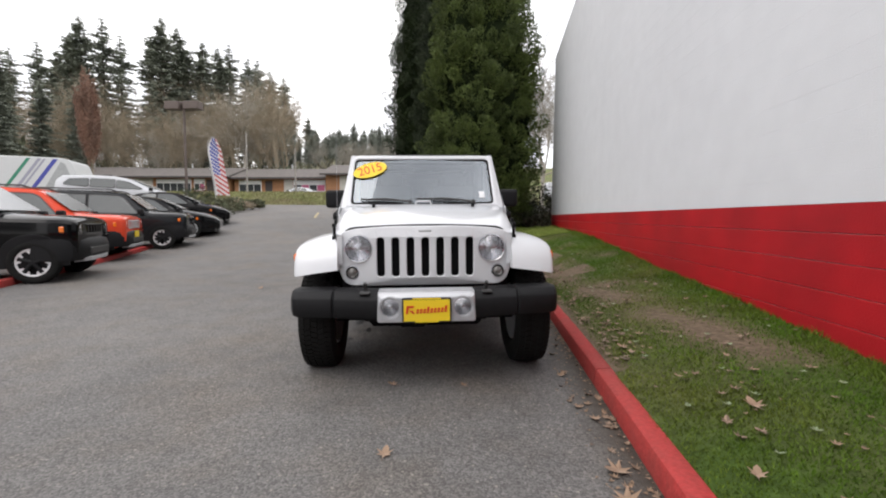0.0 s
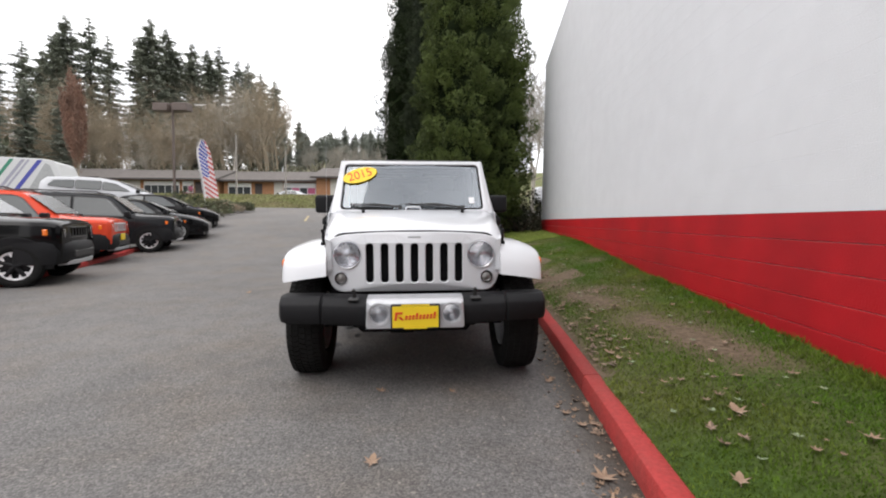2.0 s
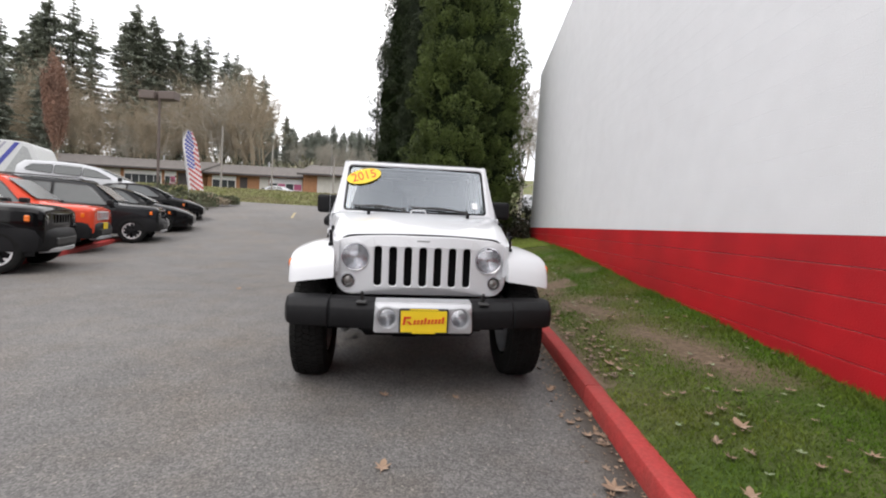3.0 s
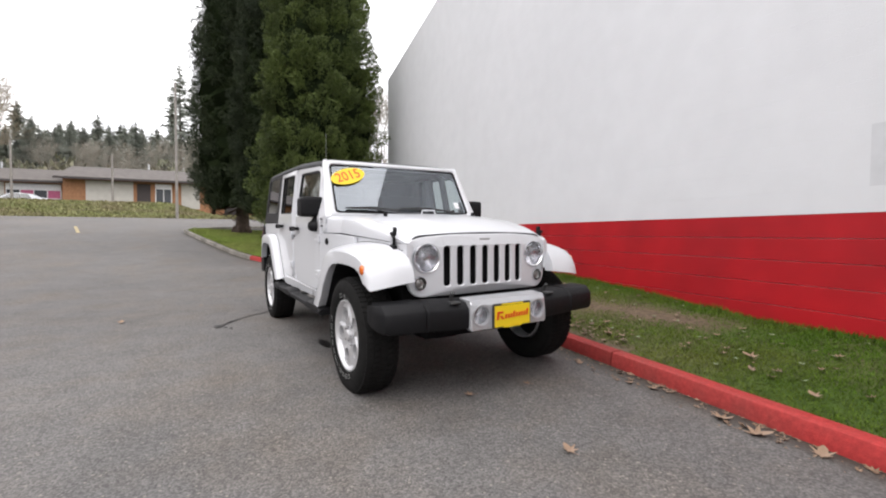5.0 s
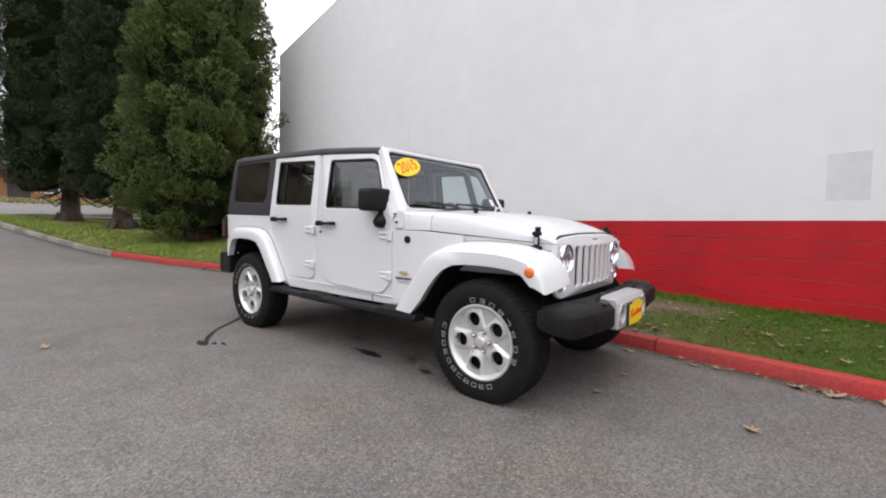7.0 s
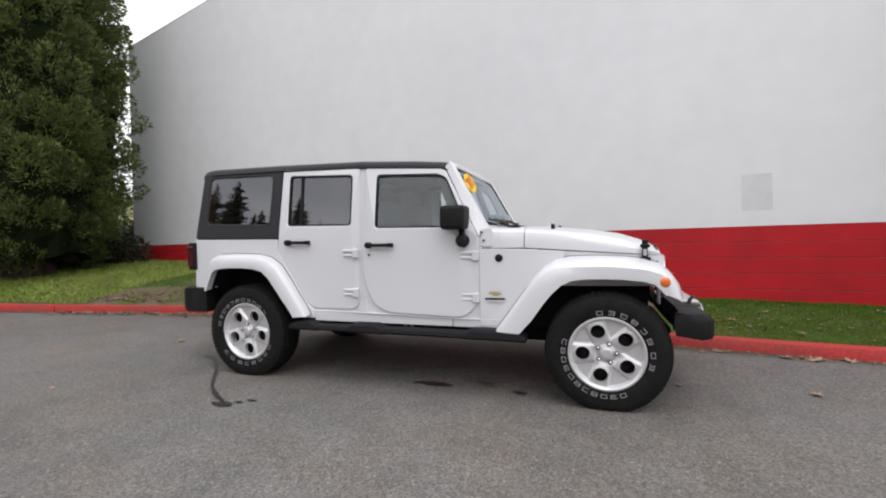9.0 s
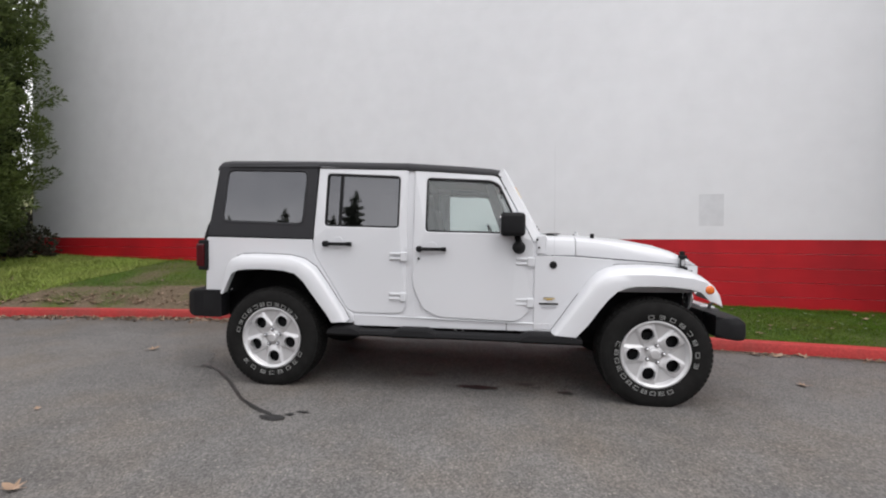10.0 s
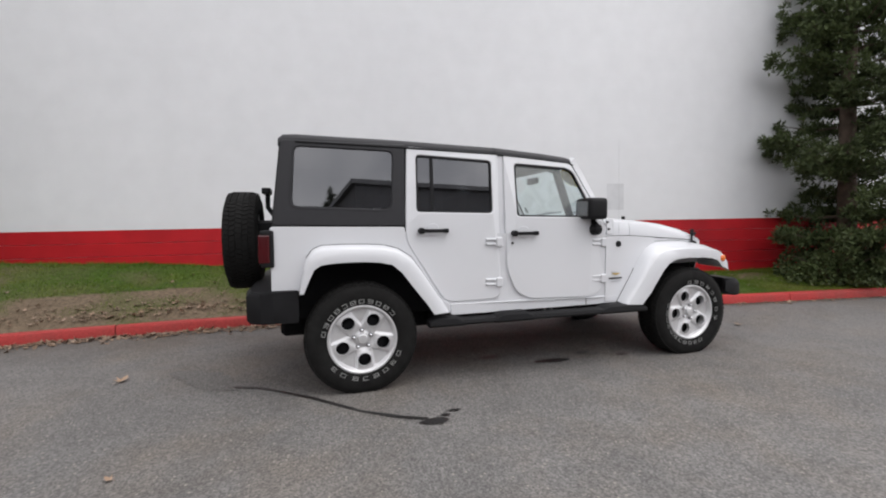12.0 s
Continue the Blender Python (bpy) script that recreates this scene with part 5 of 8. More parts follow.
part("frame_tab", plate([(-0.09, 0.645), (0.09, 0.645), (0.09, 0.654), (-0.09, 0.654)], [], lambda u, v, d: Vector((2.181 - d, u, v - 0.012)), 0.004), M_YELLOW, sgn)
part("frame_tab", plate([(-0.075, 0.496), (0.075, 0.496), (0.075, 0.504), (-0.075, 0.504)], [], lambda u, v, d: Vector((2.181 - d, u, v - 0.012)), 0.004), M_YELLOW, sgn)
RB = [(-0.905, -1.93), (-0.90, -2.15), (-0.84, -2.235), (-0.6, -2.26), (0.6, -2.26), (0.84, -2.235), (0.90, -2.15), (0.905, -1.93)]
rb = part("rear_bumper", loft([[(max(x + 0.22, -2.02) if abs(y) < 0.903 else x + 0.03, y, 0.56), (x + 0.02, y, 0.548), (x, y, 0.575), (x, y, 0.735), (x + 0.03, y, 0.765), (max(x + 0.22, -2.02) if abs(y) < 0.903 else x + 0.03, y, 0.765)] for y, x in RB]), M_PLASTIC, offroader, "black plastic rear bumper", smooth=True, auto=40)
for s in (-1, 1):
    part("bumper_end", box(-2.15, -1.905, s * 0.79, s * 0.902, 0.548, 0.765, bevel=0.012, segs=2), M_PLASTIC, rb)
    tlm = part("tail_lamp", box(-2.135, -2.05, s * 0.70, s * 0.868, 0.925, 1.175, bevel=0.012, segs=2), M_PLASTIC, offroader, "black-framed red tail lamp")
    part("tail_lens", box(-2.148, -2.075, s * 0.715, s * 0.874, 0.955, 1.145, bevel=0.01, segs=2), M_REDLENS, tlm)

# side steps
for s in (-1, 1):
    st = part("side_step", loft([[(x, s * 0.84, 0.45), (x, s * 0.925, 0.448), (x, s * 0.942, 0.465), (x, s * 0.935, 0.488), (x, s * 0.91, 0.496), (x, s * 0.84, 0.496)] for x in (-0.86, -0.4, 0.1, 0.5, 0.93)]), M_PLASTIC, offroader, "black side step bar", smooth=True, auto=40)
    for x0, x1 in ((-0.99, -0.72), (-0.47, -0.13), (0.50, 0.95)):
        part("step_pad", loft([[(x, s * 0.83, 0.446), (x, s * 0.928, 0.445), (x, s * 0.948, 0.463), (x, s * 0.942, 0.505 + d), (x, s * 0.92, 0.518 + d), (x, s * 0.83, 0.520 + d)] for x, d in ((x0, -0.028), (x0 + 0.07, 0), (x1 - 0.07, 0), (x1, -0.028))]), M_PLASTIC, st, smooth=True, auto=40)
    for x in (0.0, 0.06):
        part("step_bracket", box(x, x + 0.018, s * 0.80, s * 0.86, 0.49, 0.512, bevel=0.003), M_BLACKTEXT, st)

# mirrors
for s in (-1, 1):
    bm = bmesh.new()
    add_box(bm, 0.345, 0.528, s * 0.755, s * 0.962, 1.238, 1.415, bevel=0.036, segs=3)
    mi = part("door_mirror", bm, M_PLASTIC, offroader, "black door mirror on an arm", smooth=True, auto=50)
    part("mirror_glass", plate(rounded([(0.775, 1.26), (0.935, 1.26), (0.935, 1.39), (0.775, 1.39)], 0.02), [], lambda u, v, d: Vector((0.3425 + d, s * u, v)), 0.004), M_CHROME, mi)
    part("mirror_arm", tube([(0.47, s * 0.80, 1.25), (0.485, s * 0.845, 1.20), (0.49, s * 0.86, 1.165)], [0.026, 0.024, 0.03], 10), M_PLASTIC, mi)
    part("mirror_foot", lathe([(s * 0.83, 0.05), (s * 0.875, 0.046), (s * 0.895, 0.03), (s * 0.90, 0.0)], 20, "Y", m=Matrix.Translation((0.487, 0, 1.155))), M_PLASTIC, mi, smooth=True, auto=40)

# wheels
first = None
for nm, x, s in (("front_wheel", 1.4735, -1), ("front_wheel", 1.4735, 1), ("rear_wheel", -1.4735, -1), ("rear_wheel", -1.4735, 1)):
    m = Matrix.Translation((x, s * 0.786, 0.394)) @ (Matrix.Identity(4) if s < 0 else Matrix.Rotation(math.pi, 4, "Z")) @ Matrix.Rotation(radians(-39 if x > 0 else 85), 4, "Y")
    if first is None:
        first = empty(nm)
        first.parent = offroader
        first.matrix_basis = m
        make_tyre(first)
        make_rim(first)
    else:
        o = copy_thing(first, m)
        o.name = nm
sp = copy_thing(first, Matrix.Translation((-2.335, 0.02, 1.085)) @ Matrix.Rotation(radians(-90), 4, "Z") @ Matrix.Rotation(radians(30), 4, "Y"))
sp.name = "spare_wheel"
part("spare_mount", box(-2.25, -2.06, -0.15, 0.15, 0.98, 1.25, bevel=0.02), M_PLASTIC, offroader)

# cabin
def seat(x, y, w, head=True):
    se = empty("seat")
    se.parent = offroader
    part("seat_cushion", box(x, x + 0.5, y - w / 2, y + w / 2, 0.86, 1.02, bevel=0.05, segs=2), M_SEAT, se)
    bm = bmesh.new()
    add_box(bm, -0.06, 0.08, y - w / 2, y + w / 2, 0.0, 0.56, bevel=0.05, segs=2, m=Matrix.Translation((x, 0, 0.95)) @ Matrix.Rotation(radians(-14), 4, "Y"))
    part("seat_back", bm, M_SEAT, se, smooth=True, auto=50)
    if head:
        part("headrest", box(x - 0.22, x - 0.12, y - 0.13, y + 0.13, 1.50, 1.66, bevel=0.04, segs=2), M_SEAT, se)


seat(-0.24, -0.37, 0.50)
seat(-0.24, 0.37, 0.50)
seat(-0.92, -0.35, 0.62)
seat(-0.92, 0.35, 0.62)
part("dashboard", box(0.42, 0.66, -0.72, 0.72, 0.95, 1.215, bevel=0.05, segs=3), M_PLASTIC, offroader)
bm = bmesh.new()
rot = Matrix.Translation((0.30, 0.37, 1.18)) @ Matrix.Rotation(radians(-24), 4, "Y")
ring = [rot @ Vector((0, 0.18 * math.cos(a), 0.18 * math.sin(a))) for a in [i * math.tau / 28 for i in range(29)]]
add_tube(bm, ring, 0.016, 8, cap=False)
for a in (0, 180, 270):
    add_tube(bm, [rot @ Vector((0, 0, 0)), rot @ Vector((0, 0.17 * math.cos(radians(a)), 0.17 * math.sin(radians(a))))], 0.02, 6)
add_tube(bm, [rot @ Vector((0.0, 0, 0)), rot @ Vector((0.2, 0, 0))], 0.04, 8)
part("steering_wheel", bm, M_PLASTIC, offroader, "black steering wheel")
for s in (-1, 1):
    part("roll_bar", tube([(0.42, s * 0.60, 1.20), (0.25, s * 0.61, 1.66), (0.10, s * 0.61, 1.71), (-0.35, s * 0.61, 1.72), (-1.3, s * 0.61, 1.72), (-1.75, s * 0.62, 1.1)], 0.035, 10), M_SEAT, offroader)
    part("roll_bar", tube([(-0.36, s * 0.62, 0.98), (-0.36, s * 0.61, 1.72)], 0.035, 10), M_SEAT, offroader)
part("roll_bar", tube([(-0.36, -0.61, 1.72), (-0.36, 0.61, 1.72)], 0.035, 10), M_SEAT, offroader)

# ---- trees ----
rng = np.random.default_rng(7)


def leaf_quads(c, d, up, length, width):
    """Quads at points c, along d, wide across up."""
    d = d / np.linalg.norm(d, axis=1, keepdims=True)
    side = np.cross(d, up)
    side /= np.linalg.norm(side, axis=1, keepdims=True) + 1e-9
    L, W = length[:, None], width[:, None]
    return np.stack([c - side * W * 0.35, c + d * L * 0.5 - side * W * 0.6, c + d * L, c + d * L * 0.5 + side * W * 0.6], axis=1)


def crown_profile(h, height, foot, radius):
    u = np.clip((h - foot) / (height - foot), 0, 1)
    return radius * np.minimum(0.74 + u * 2.0, 1.0) * (1 - u ** 1.8) ** 0.75


def crown_lumps(ang, h):
    return 1 + 0.13 * np.sin(ang * 3 + h * 0.35) + 0.07 * np.sin(ang * 5 - h * 0.9)


def plume_crown(height, foot, radius, clumps, per, leaf=0.062, seed=1):
    """A dense column of upturned plumes, each a tapering brush of small scale leaves."""
    g = np.random.default_rng(seed)
    out = []
    h = foot + (height - foot) * g.random(clumps) ** 0.95
    ang = g.random(clumps) * math.tau
    rad = crown_profile(h, height, foot, radius) * crown_lumps(ang, h) * (0.72 + 0.28 * g.random(clumps))
    for hh, a, r in zip(h, ang, rad):
        size = 0.15 + 0.13 * g.random()
        long = 0.42 + 0.40 * g.random()
        axis = np.array([math.cos(a) * 0.75, math.sin(a) * 0.75, 0.35 + 0.55 * g.random()]) + 0.18 * g.normal(size=3)
        axis /= np.linalg.norm(axis)
        v = g.normal(size=(per, 3))
        v -= (v @ axis)[:, None] * axis
        v /= np.linalg.norm(v, axis=1, keepdims=True) + 1e-9
        t = g.random(per) ** 0.8
        girth = size * (0.55 + 0.75 * t) * np.sqrt(np.clip(1.02 - t ** 3, 0, 1)) * (0.55 + 0.45 * g.random(per) ** 0.5) * (1 + 0.22 * np.sin(t * 17 + a * 9) + 0.10 * g.normal(size=per))
        c = np.array([math.cos(a) * r, math.sin(a) * r, hh]) + axis * ((t - 0.35) * long)[:, None] + v * girth[:, None]
        d = v * 0.9 + axis * (0.5 + 0.9 * t)[:, None] + 0.35 * g.normal(size=(per, 3)) + np.array([0, 0, 0.25])
        out.append(leaf_quads(c, d, g.normal(size=(per, 3)), leaf * (0.8 + 0.9 * g.random(per)), leaf * (0.26 + 0.18 * g.random(per))))
    return np.concatenate(out)


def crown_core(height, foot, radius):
    """An uneven column inside the crown; its near-black colour stands for the shade there."""
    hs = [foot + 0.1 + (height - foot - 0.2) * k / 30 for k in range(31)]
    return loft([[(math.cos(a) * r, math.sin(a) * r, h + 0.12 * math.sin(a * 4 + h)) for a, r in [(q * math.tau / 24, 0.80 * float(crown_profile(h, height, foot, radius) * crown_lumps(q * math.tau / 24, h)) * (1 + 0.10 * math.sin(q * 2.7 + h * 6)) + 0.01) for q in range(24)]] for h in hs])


def sequoia(name, x, y, height, foot, radius, seed, material, clumps=1300, per=34):
    t = empty(name, pose(x, y, verge_z(min(x, 2.6), y) - 0.03))
    bm = bmesh.new()
    add_tube(bm, [(0, 0, 0), (0, 0, 0.25), (0.02, 0, 1.2), (0, 0.03, height * 0.5), (0, 0, height * 0.9)], [0.42, 0.30, 0.24, 0.15, 0.03], 12)
    for k in range(5):
        a = k * 1.3 + seed
        add_tube(bm, [(math.cos(a) * 0.25, math.sin(a) * 0.25, 0.32), (math.cos(a) * 0.5, math.sin(a) * 0.5, -0.05)], [0.13, 0.05], 6)
    part("trunk", bm, M_BARK, t, smooth=True)
    bm = bmesh.new()
    for k in range(16):
        a, h0 = k * 2.4 + seed, foot * (0.35 + 0.07 * (k % 8)) + 0.25
        L = radius * (0.55 + 0.3 * ((k * 7) % 5) / 5)
        add_tube(bm, [(math.cos(a) * 0.2, math.sin(a) * 0.2, h0 + 0.25), (math.cos(a) * L * 0.6, math.sin(a) * L * 0.6, h0 - 0.05), (math.cos(a) * L, math.sin(a) * L, h0 + 0.2)], [0.03, 0.02, 0.008], 5)
    part("lower_limbwork", bm, M_BARK, t)
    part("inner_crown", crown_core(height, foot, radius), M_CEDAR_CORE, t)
    big("crown", plume_crown(height, foot, radius, clumps, per, seed=seed), 4, material, t)
    return tagged(t, "tall dense evergreen with upturned plumes and reddish trunk", "tree", "tall evergreens by the wall")


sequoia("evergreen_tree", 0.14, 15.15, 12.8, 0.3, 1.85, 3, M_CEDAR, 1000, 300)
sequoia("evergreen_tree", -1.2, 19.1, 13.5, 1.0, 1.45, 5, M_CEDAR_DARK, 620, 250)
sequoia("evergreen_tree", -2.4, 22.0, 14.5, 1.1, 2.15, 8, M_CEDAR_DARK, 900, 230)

# low dark hedge by the far corner


def bush(name, x, y, z, rx, ry, rz, n, material, leaf, label, group="", seed=1):
    g = np.random.default_rng(seed)
    v = g.normal(size=(n, 3))
    v /= np.linalg.norm(v, axis=1, keepdims=True)
    v[:, 2] = np.abs(v[:, 2])
    lump = 1 + 0.18 * np.sin(v[:, 0] * 6 + seed) + 0.15 * np.sin(v[:, 1] * 7 + 2 * seed)
    rad = (0.55 + 0.5 * g.random(n) ** 0.5) * lump
    c = v * rad[:, None] * np.array([rx, ry, rz])
    q = leaf_quads(c, v + g.normal(size=(n, 3)) * 0.6, g.normal(size=(n, 3)), leaf * (0.7 + 0.7 * g.random(n)), leaf * (0.5 + 0.4 * g.random(n)))
    t = empty(name, pose(x, y, z))
    big("foliage", q.reshape(-1, 3), 4, material, t)
    bm = bmesh.new()
    for k in range(9):
        a = k * 0.7 + seed
        add_tube(bm, [(0, 0, -0.05), (math.cos(a) * rx * 0.35, math.sin(a) * ry * 0.35, rz * 0.5), (math.cos(a) * rx * 0.8, math.sin(a) * ry * 0.8, rz * 0.85)], [0.025, 0.015, 0.006], 5)
    part("stem", bm, M_BARK, t)
    return tagged(t, label, "bush", group)


for k, (x, y, r) in enumerate(((1.5, 16.3, 0.8), (2.5, 16.9, 0.9), (3.6, 17.2, 0.9), (0.9, 16.9, 0.7), (4.9, 17.6, 1.0))):
    bush("hedge_bush", x, y, verge_z(min(x, 2.6), y), r, 0.7, 1.25, 2600, M_SHRUB, 0.075, "dark unkempt evergreen bush under the trees", "bushes at the wall corner", 20 + k)
bush("hedge_bush", 1.9, 15.3, verge_z(1.9, 15.3), 0.75, 0.6, 0.6, 1500, M_SHRUB, 0.075, "low dark evergreen bush against the wall", "bushes at the wall corner", 31)


# open-branched pine near the wall, by the kerb
def tiered_pine(x, y, height, radius, seed):
    g = np.random.default_rng(seed)
    t = empty("pine_tree", pose(x, y, verge_z(x, y) - 0.03))
    bm = bmesh.new()
    add_tube(bm, [(0, 0, 0), (0.02, 0.02, height * 0.3), (-0.02, 0.03, height * 0.65), (0, 0, height)], [0.15, 0.12, 0.075, 0.01], 10)
    part("trunk", bm, M_BARK, t, smooth=True)
    quads = []
    h = 0.35
    while h < height - 0.2:
        u = h / height
        reach = (radius * (1 - u) ** 0.75 + 0.12) * min(1.0, 0.80 + 0.10 * h)
        for k in range(8):
            a = g.random() * math.tau
            L = reach * (0.65 + 0.45 * g.random())
            if math.cos(a) > 0:
                L = min(L, (2.62 - x) / max(math.cos(a), 0.05))
            rise = 0.10 + 0.25 * u - 0.1 * g.random()
            dirv = np.array([math.cos(a), math.sin(a), rise])
            b = bmesh.new()
            pts = [Vector((0, 0, h)), Vector(dirv * L * 0.5) + Vector((0, 0, h - 0.06)), Vector(dirv * L) + Vector((0, 0, h + 0.05))]
            add_tube(b, pts, [0.022 * (1 - u) + 0.006, 0.014, 0.004], 5)
            part("branch", b, M_BARK, t)
            side = np.array([-math.sin(a), math.cos(a), 0])
            tufts = max(6, int(20 * L))
            n = tufts * 42
            q = np.repeat(0.30 + 0.76 * g.random(tufts), 42)
            mid = np.array([0, 0, h]) + dirv * (q * L)[:, None] + np.stack([np.zeros(n), np.zeros(n), -0.22 * q * (1 - q) * L], axis=1)
            mid += side * (np.repeat(g.normal(size=tufts), 42) * 0.17 * L ** 0.5 * (1.15 - 0.6 * q))[:, None] + np.repeat(g.normal(size=(tufts, 3)), 42, axis=0) * np.array([0.04, 0.04, 0.07])
            d = g.normal(size=(n, 3)) + dirv * 0.8 + np.array([0, 0, 0.55])
            d /= np.linalg.norm(d, axis=1, keepdims=True)
            c = mid + d * (0.075 * g.random(n))[:, None]
            quads.append(leaf_quads(c, d, g.normal(size=(n, 3)), 0.080 * (0.7 + 0.6 * g.random(n)), 0.021 * (0.7 + 0.6 * g.random(n))))
        h += 0.30 + 0.10 * g.random()
    big("foliage", np.concatenate(quads), 4, M_PINE, t)
    return tagged(t, "open-branched dark pine growing against the wall", "tree")


tiered_pine(1.95, -1.72, 8.2, 1.52, 4)
bush("low_bush", 1.75, -1.2, verge_z(1.75, -1.2), 0.7, 0.75, 0.5, 6000, M_PINE, 0.05, "low dark bush at the foot of the pine", "", 41)


# far conifers: one mesh a kind, then copies
def fir(name, height, spread, levels, material, seed, bare=0.18, ragged=0.5):
    g = np.random.default_rng(seed)
    t = empty(name, pose(0, -400, -60))
    bm = bmesh.new()
    add_tube(bm, [(0, 0, 0), (0.05, 0, height * 0.5), (0, 0, height)], [height * 0.012, height * 0.008, 0.02], 7)
    part("trunk", bm, M_BARK, t)
    quads = []
    for i in range(levels):
        u = bare + (1 - bare) * i / levels
        w = 1 - (u - bare) / (1 - bare)
        reach = spread * (0.50 * min(1.0, 5.0 * w) + 0.50 * w ** 0.8) * (0.62 + 1.3 * ragged * g.random() ** 1.5) + 0.08
        if u < bare + 0.12:
            reach *= 0.7
        for k in range(7):
            if g.random() < 0.12:
                continue
            a = g.random() * math.tau
            L = reach * (0.6 + 0.5 * g.random())
            dirv = np.array([math.cos(a), math.sin(a), 0.10 - 0.42 * (1 - u)])
            n = max(10, int(30 * L))
            s = (np.arange(n) + g.random(n)) / n
            c = np.array([0, 0, u * height]) + dirv * (s * L)[:, None] + g.normal(size=(n, 3)) * np.array([0.14, 0.14, 0.08])
            d = dirv * 0.8 + np.array([-math.sin(a), math.cos(a), 0]) * g.normal(size=n)[:, None] * 0.8 + np.array([0, 0, -0.25]) + g.normal(size=(n, 3)) * 0.2
            quads.append(leaf_quads(c, d, g.normal(size=(n, 3)) * 0.5 + np.array([0, 0, 1.0]), (0.36 + 0.36 * g.random(n)) * (1.15 - 0.5 * s) * min(1.0, 0.35 + L * 0.4), (0.15 + 0.14 * g.random(n)) * min(1.0, 0.4 + L * 0.4)))
    big("crown", np.concatenate(quads), 4, material, t)
    return tagged(t, "tall ragged fir on the hill behind the houses", "tree", "firs on the hill")


def bare_tree(name, height, seed, material, spread=0.5, leaves=None, label="leafless brown winter tree behind the houses"):
    g = np.random.default_rng(seed)
    t = empty(name, pose(0, -420, -60))
    quads = []
    tips = []

    def limb(p, d, L, r, depth):
        n = 3
        for _ in range(n):
            q = p + d * L / n
            side = np.cross(d, g.normal(size=3))
            side /= np.linalg.norm(side) + 1e-9
            s2 = np.cross(d, side)
            for w in (side, s2):
                quads.append(np.stack([p - w * r, p + w * r, q + w * r * 0.85, q - w * r * 0.85]))
            p, r = q, r * 0.87
            d = d + g.normal(size=3) * 0.09 + np.array([0, 0, 0.03])
            d /= np.linalg.norm(d)
            if depth < 4:
                for _k in range(1 if depth == 0 else 2):
                    e = d * 0.75 + g.normal(size=3) * spread + np.array([0, 0, 0.12])
                    limb(p, e / np.linalg.norm(e), L * (0.5 + 0.25 * g.random()), max(r * 0.55, 0.012), depth + 1)
        tips.append(p)

    for k in range(3):
        limb(np.array([0.0, 0, height * (0.08 + 0.13 * k)]), np.array([0.12 * g.normal(), 0.12 * g.normal(), 1.0]), height * (0.55 - 0.08 * k), height * 0.009, 0)
    bm = bmesh.new()
    add_tube(bm, [(0, 0, -0.3), (0, 0, height * 0.12), (0.05, 0, height * 0.36)], [height * 0.016, height * 0.012, height * 0.008], 7)
    part("trunk", bm, material, t)
    big("branchwork", np.concatenate(quads), 4, material, t)
    if leaves is not None:
        tp = np.array(tips)
        n = len(tp) * 14
        c = np.repeat(tp, 14, axis=0) + g.normal(size=(n, 3)) * 0.42
        big("foliage", leaf_quads(c, g.normal(size=(n, 3)), g.normal(size=(n, 3)), np.full(n, 0.22), np.full(n, 0.16)).reshape(-1, 3), 4, leaves, t)
    return tagged(t, label, "tree", "bare trees")


def plant(src, rows):
    """Move the pattern to the first place and copy it to the others: x, y, turn, size."""
    for i, (x, y, turn, size) in enumerate(rows):
        m = Matrix.Translation((x, y, land_z(x, y) - 0.3)) @ Matrix.Rotation(radians(turn), 4, "Z")
        if i == 0:
            src.matrix_basis = m @ Matrix.Diagonal((size, size, size, 1))
            continue
        o = copy_thing(src, m)
        o.scale = (size, size, size)


# scrub under the trees behind the houses
g = np.random.default_rng(23)
n = 15000
sx, sy = -96 + 100 * g.random(n), 60 + 7 * g.random(n)
sz = np.array([land_z(p, q) for p, q in zip(sx, sy)]) + 5.2 * g.random(n) ** 1.6 * (0.75 + 0.25 * np.sin(sx * 0.9) * np.sin(sx * 0.37))
scrub = leaf_quads(np.stack([sx, sy, sz], axis=1), np.stack([g.normal(size=n) * 0.5, g.normal(size=n) * 0.4, np.ones(n)], axis=1), g.normal(size=(n, 3)), 0.5 + 0.6 * g.random(n), 0.16 + 0.16 * g.random(n))
wx, wy = -60 + 4 * g.random(9000), -45 + 95 * g.random(9000)
wz = np.array([land_z(p, q) for p, q in zip(wx, wy)]) + 10.0 * g.random(9000) ** 1.3 * (0.7 + 0.3 * np.sin(wy * 0.55) * np.sin(wy * 0.23 + 1))
west = leaf_quads(np.stack([wx, wy, wz], axis=1), np.stack([g.normal(size=9000) * 0.5, g.normal(size=9000) * 0.5, np.ones(9000)], axis=1), g.normal(size=(9000, 3)), 0.7 + 0.7 * g.random(9000), 0.3 + 0.3 * g.random(9000))
scrub = np.concatenate([scrub, west])
tagged(big("scrub", scrub.reshape(-1, 3), 4, M_SCRUB), "brown-green tangled scrub under the bare trees", "scrub", kind="stuff")

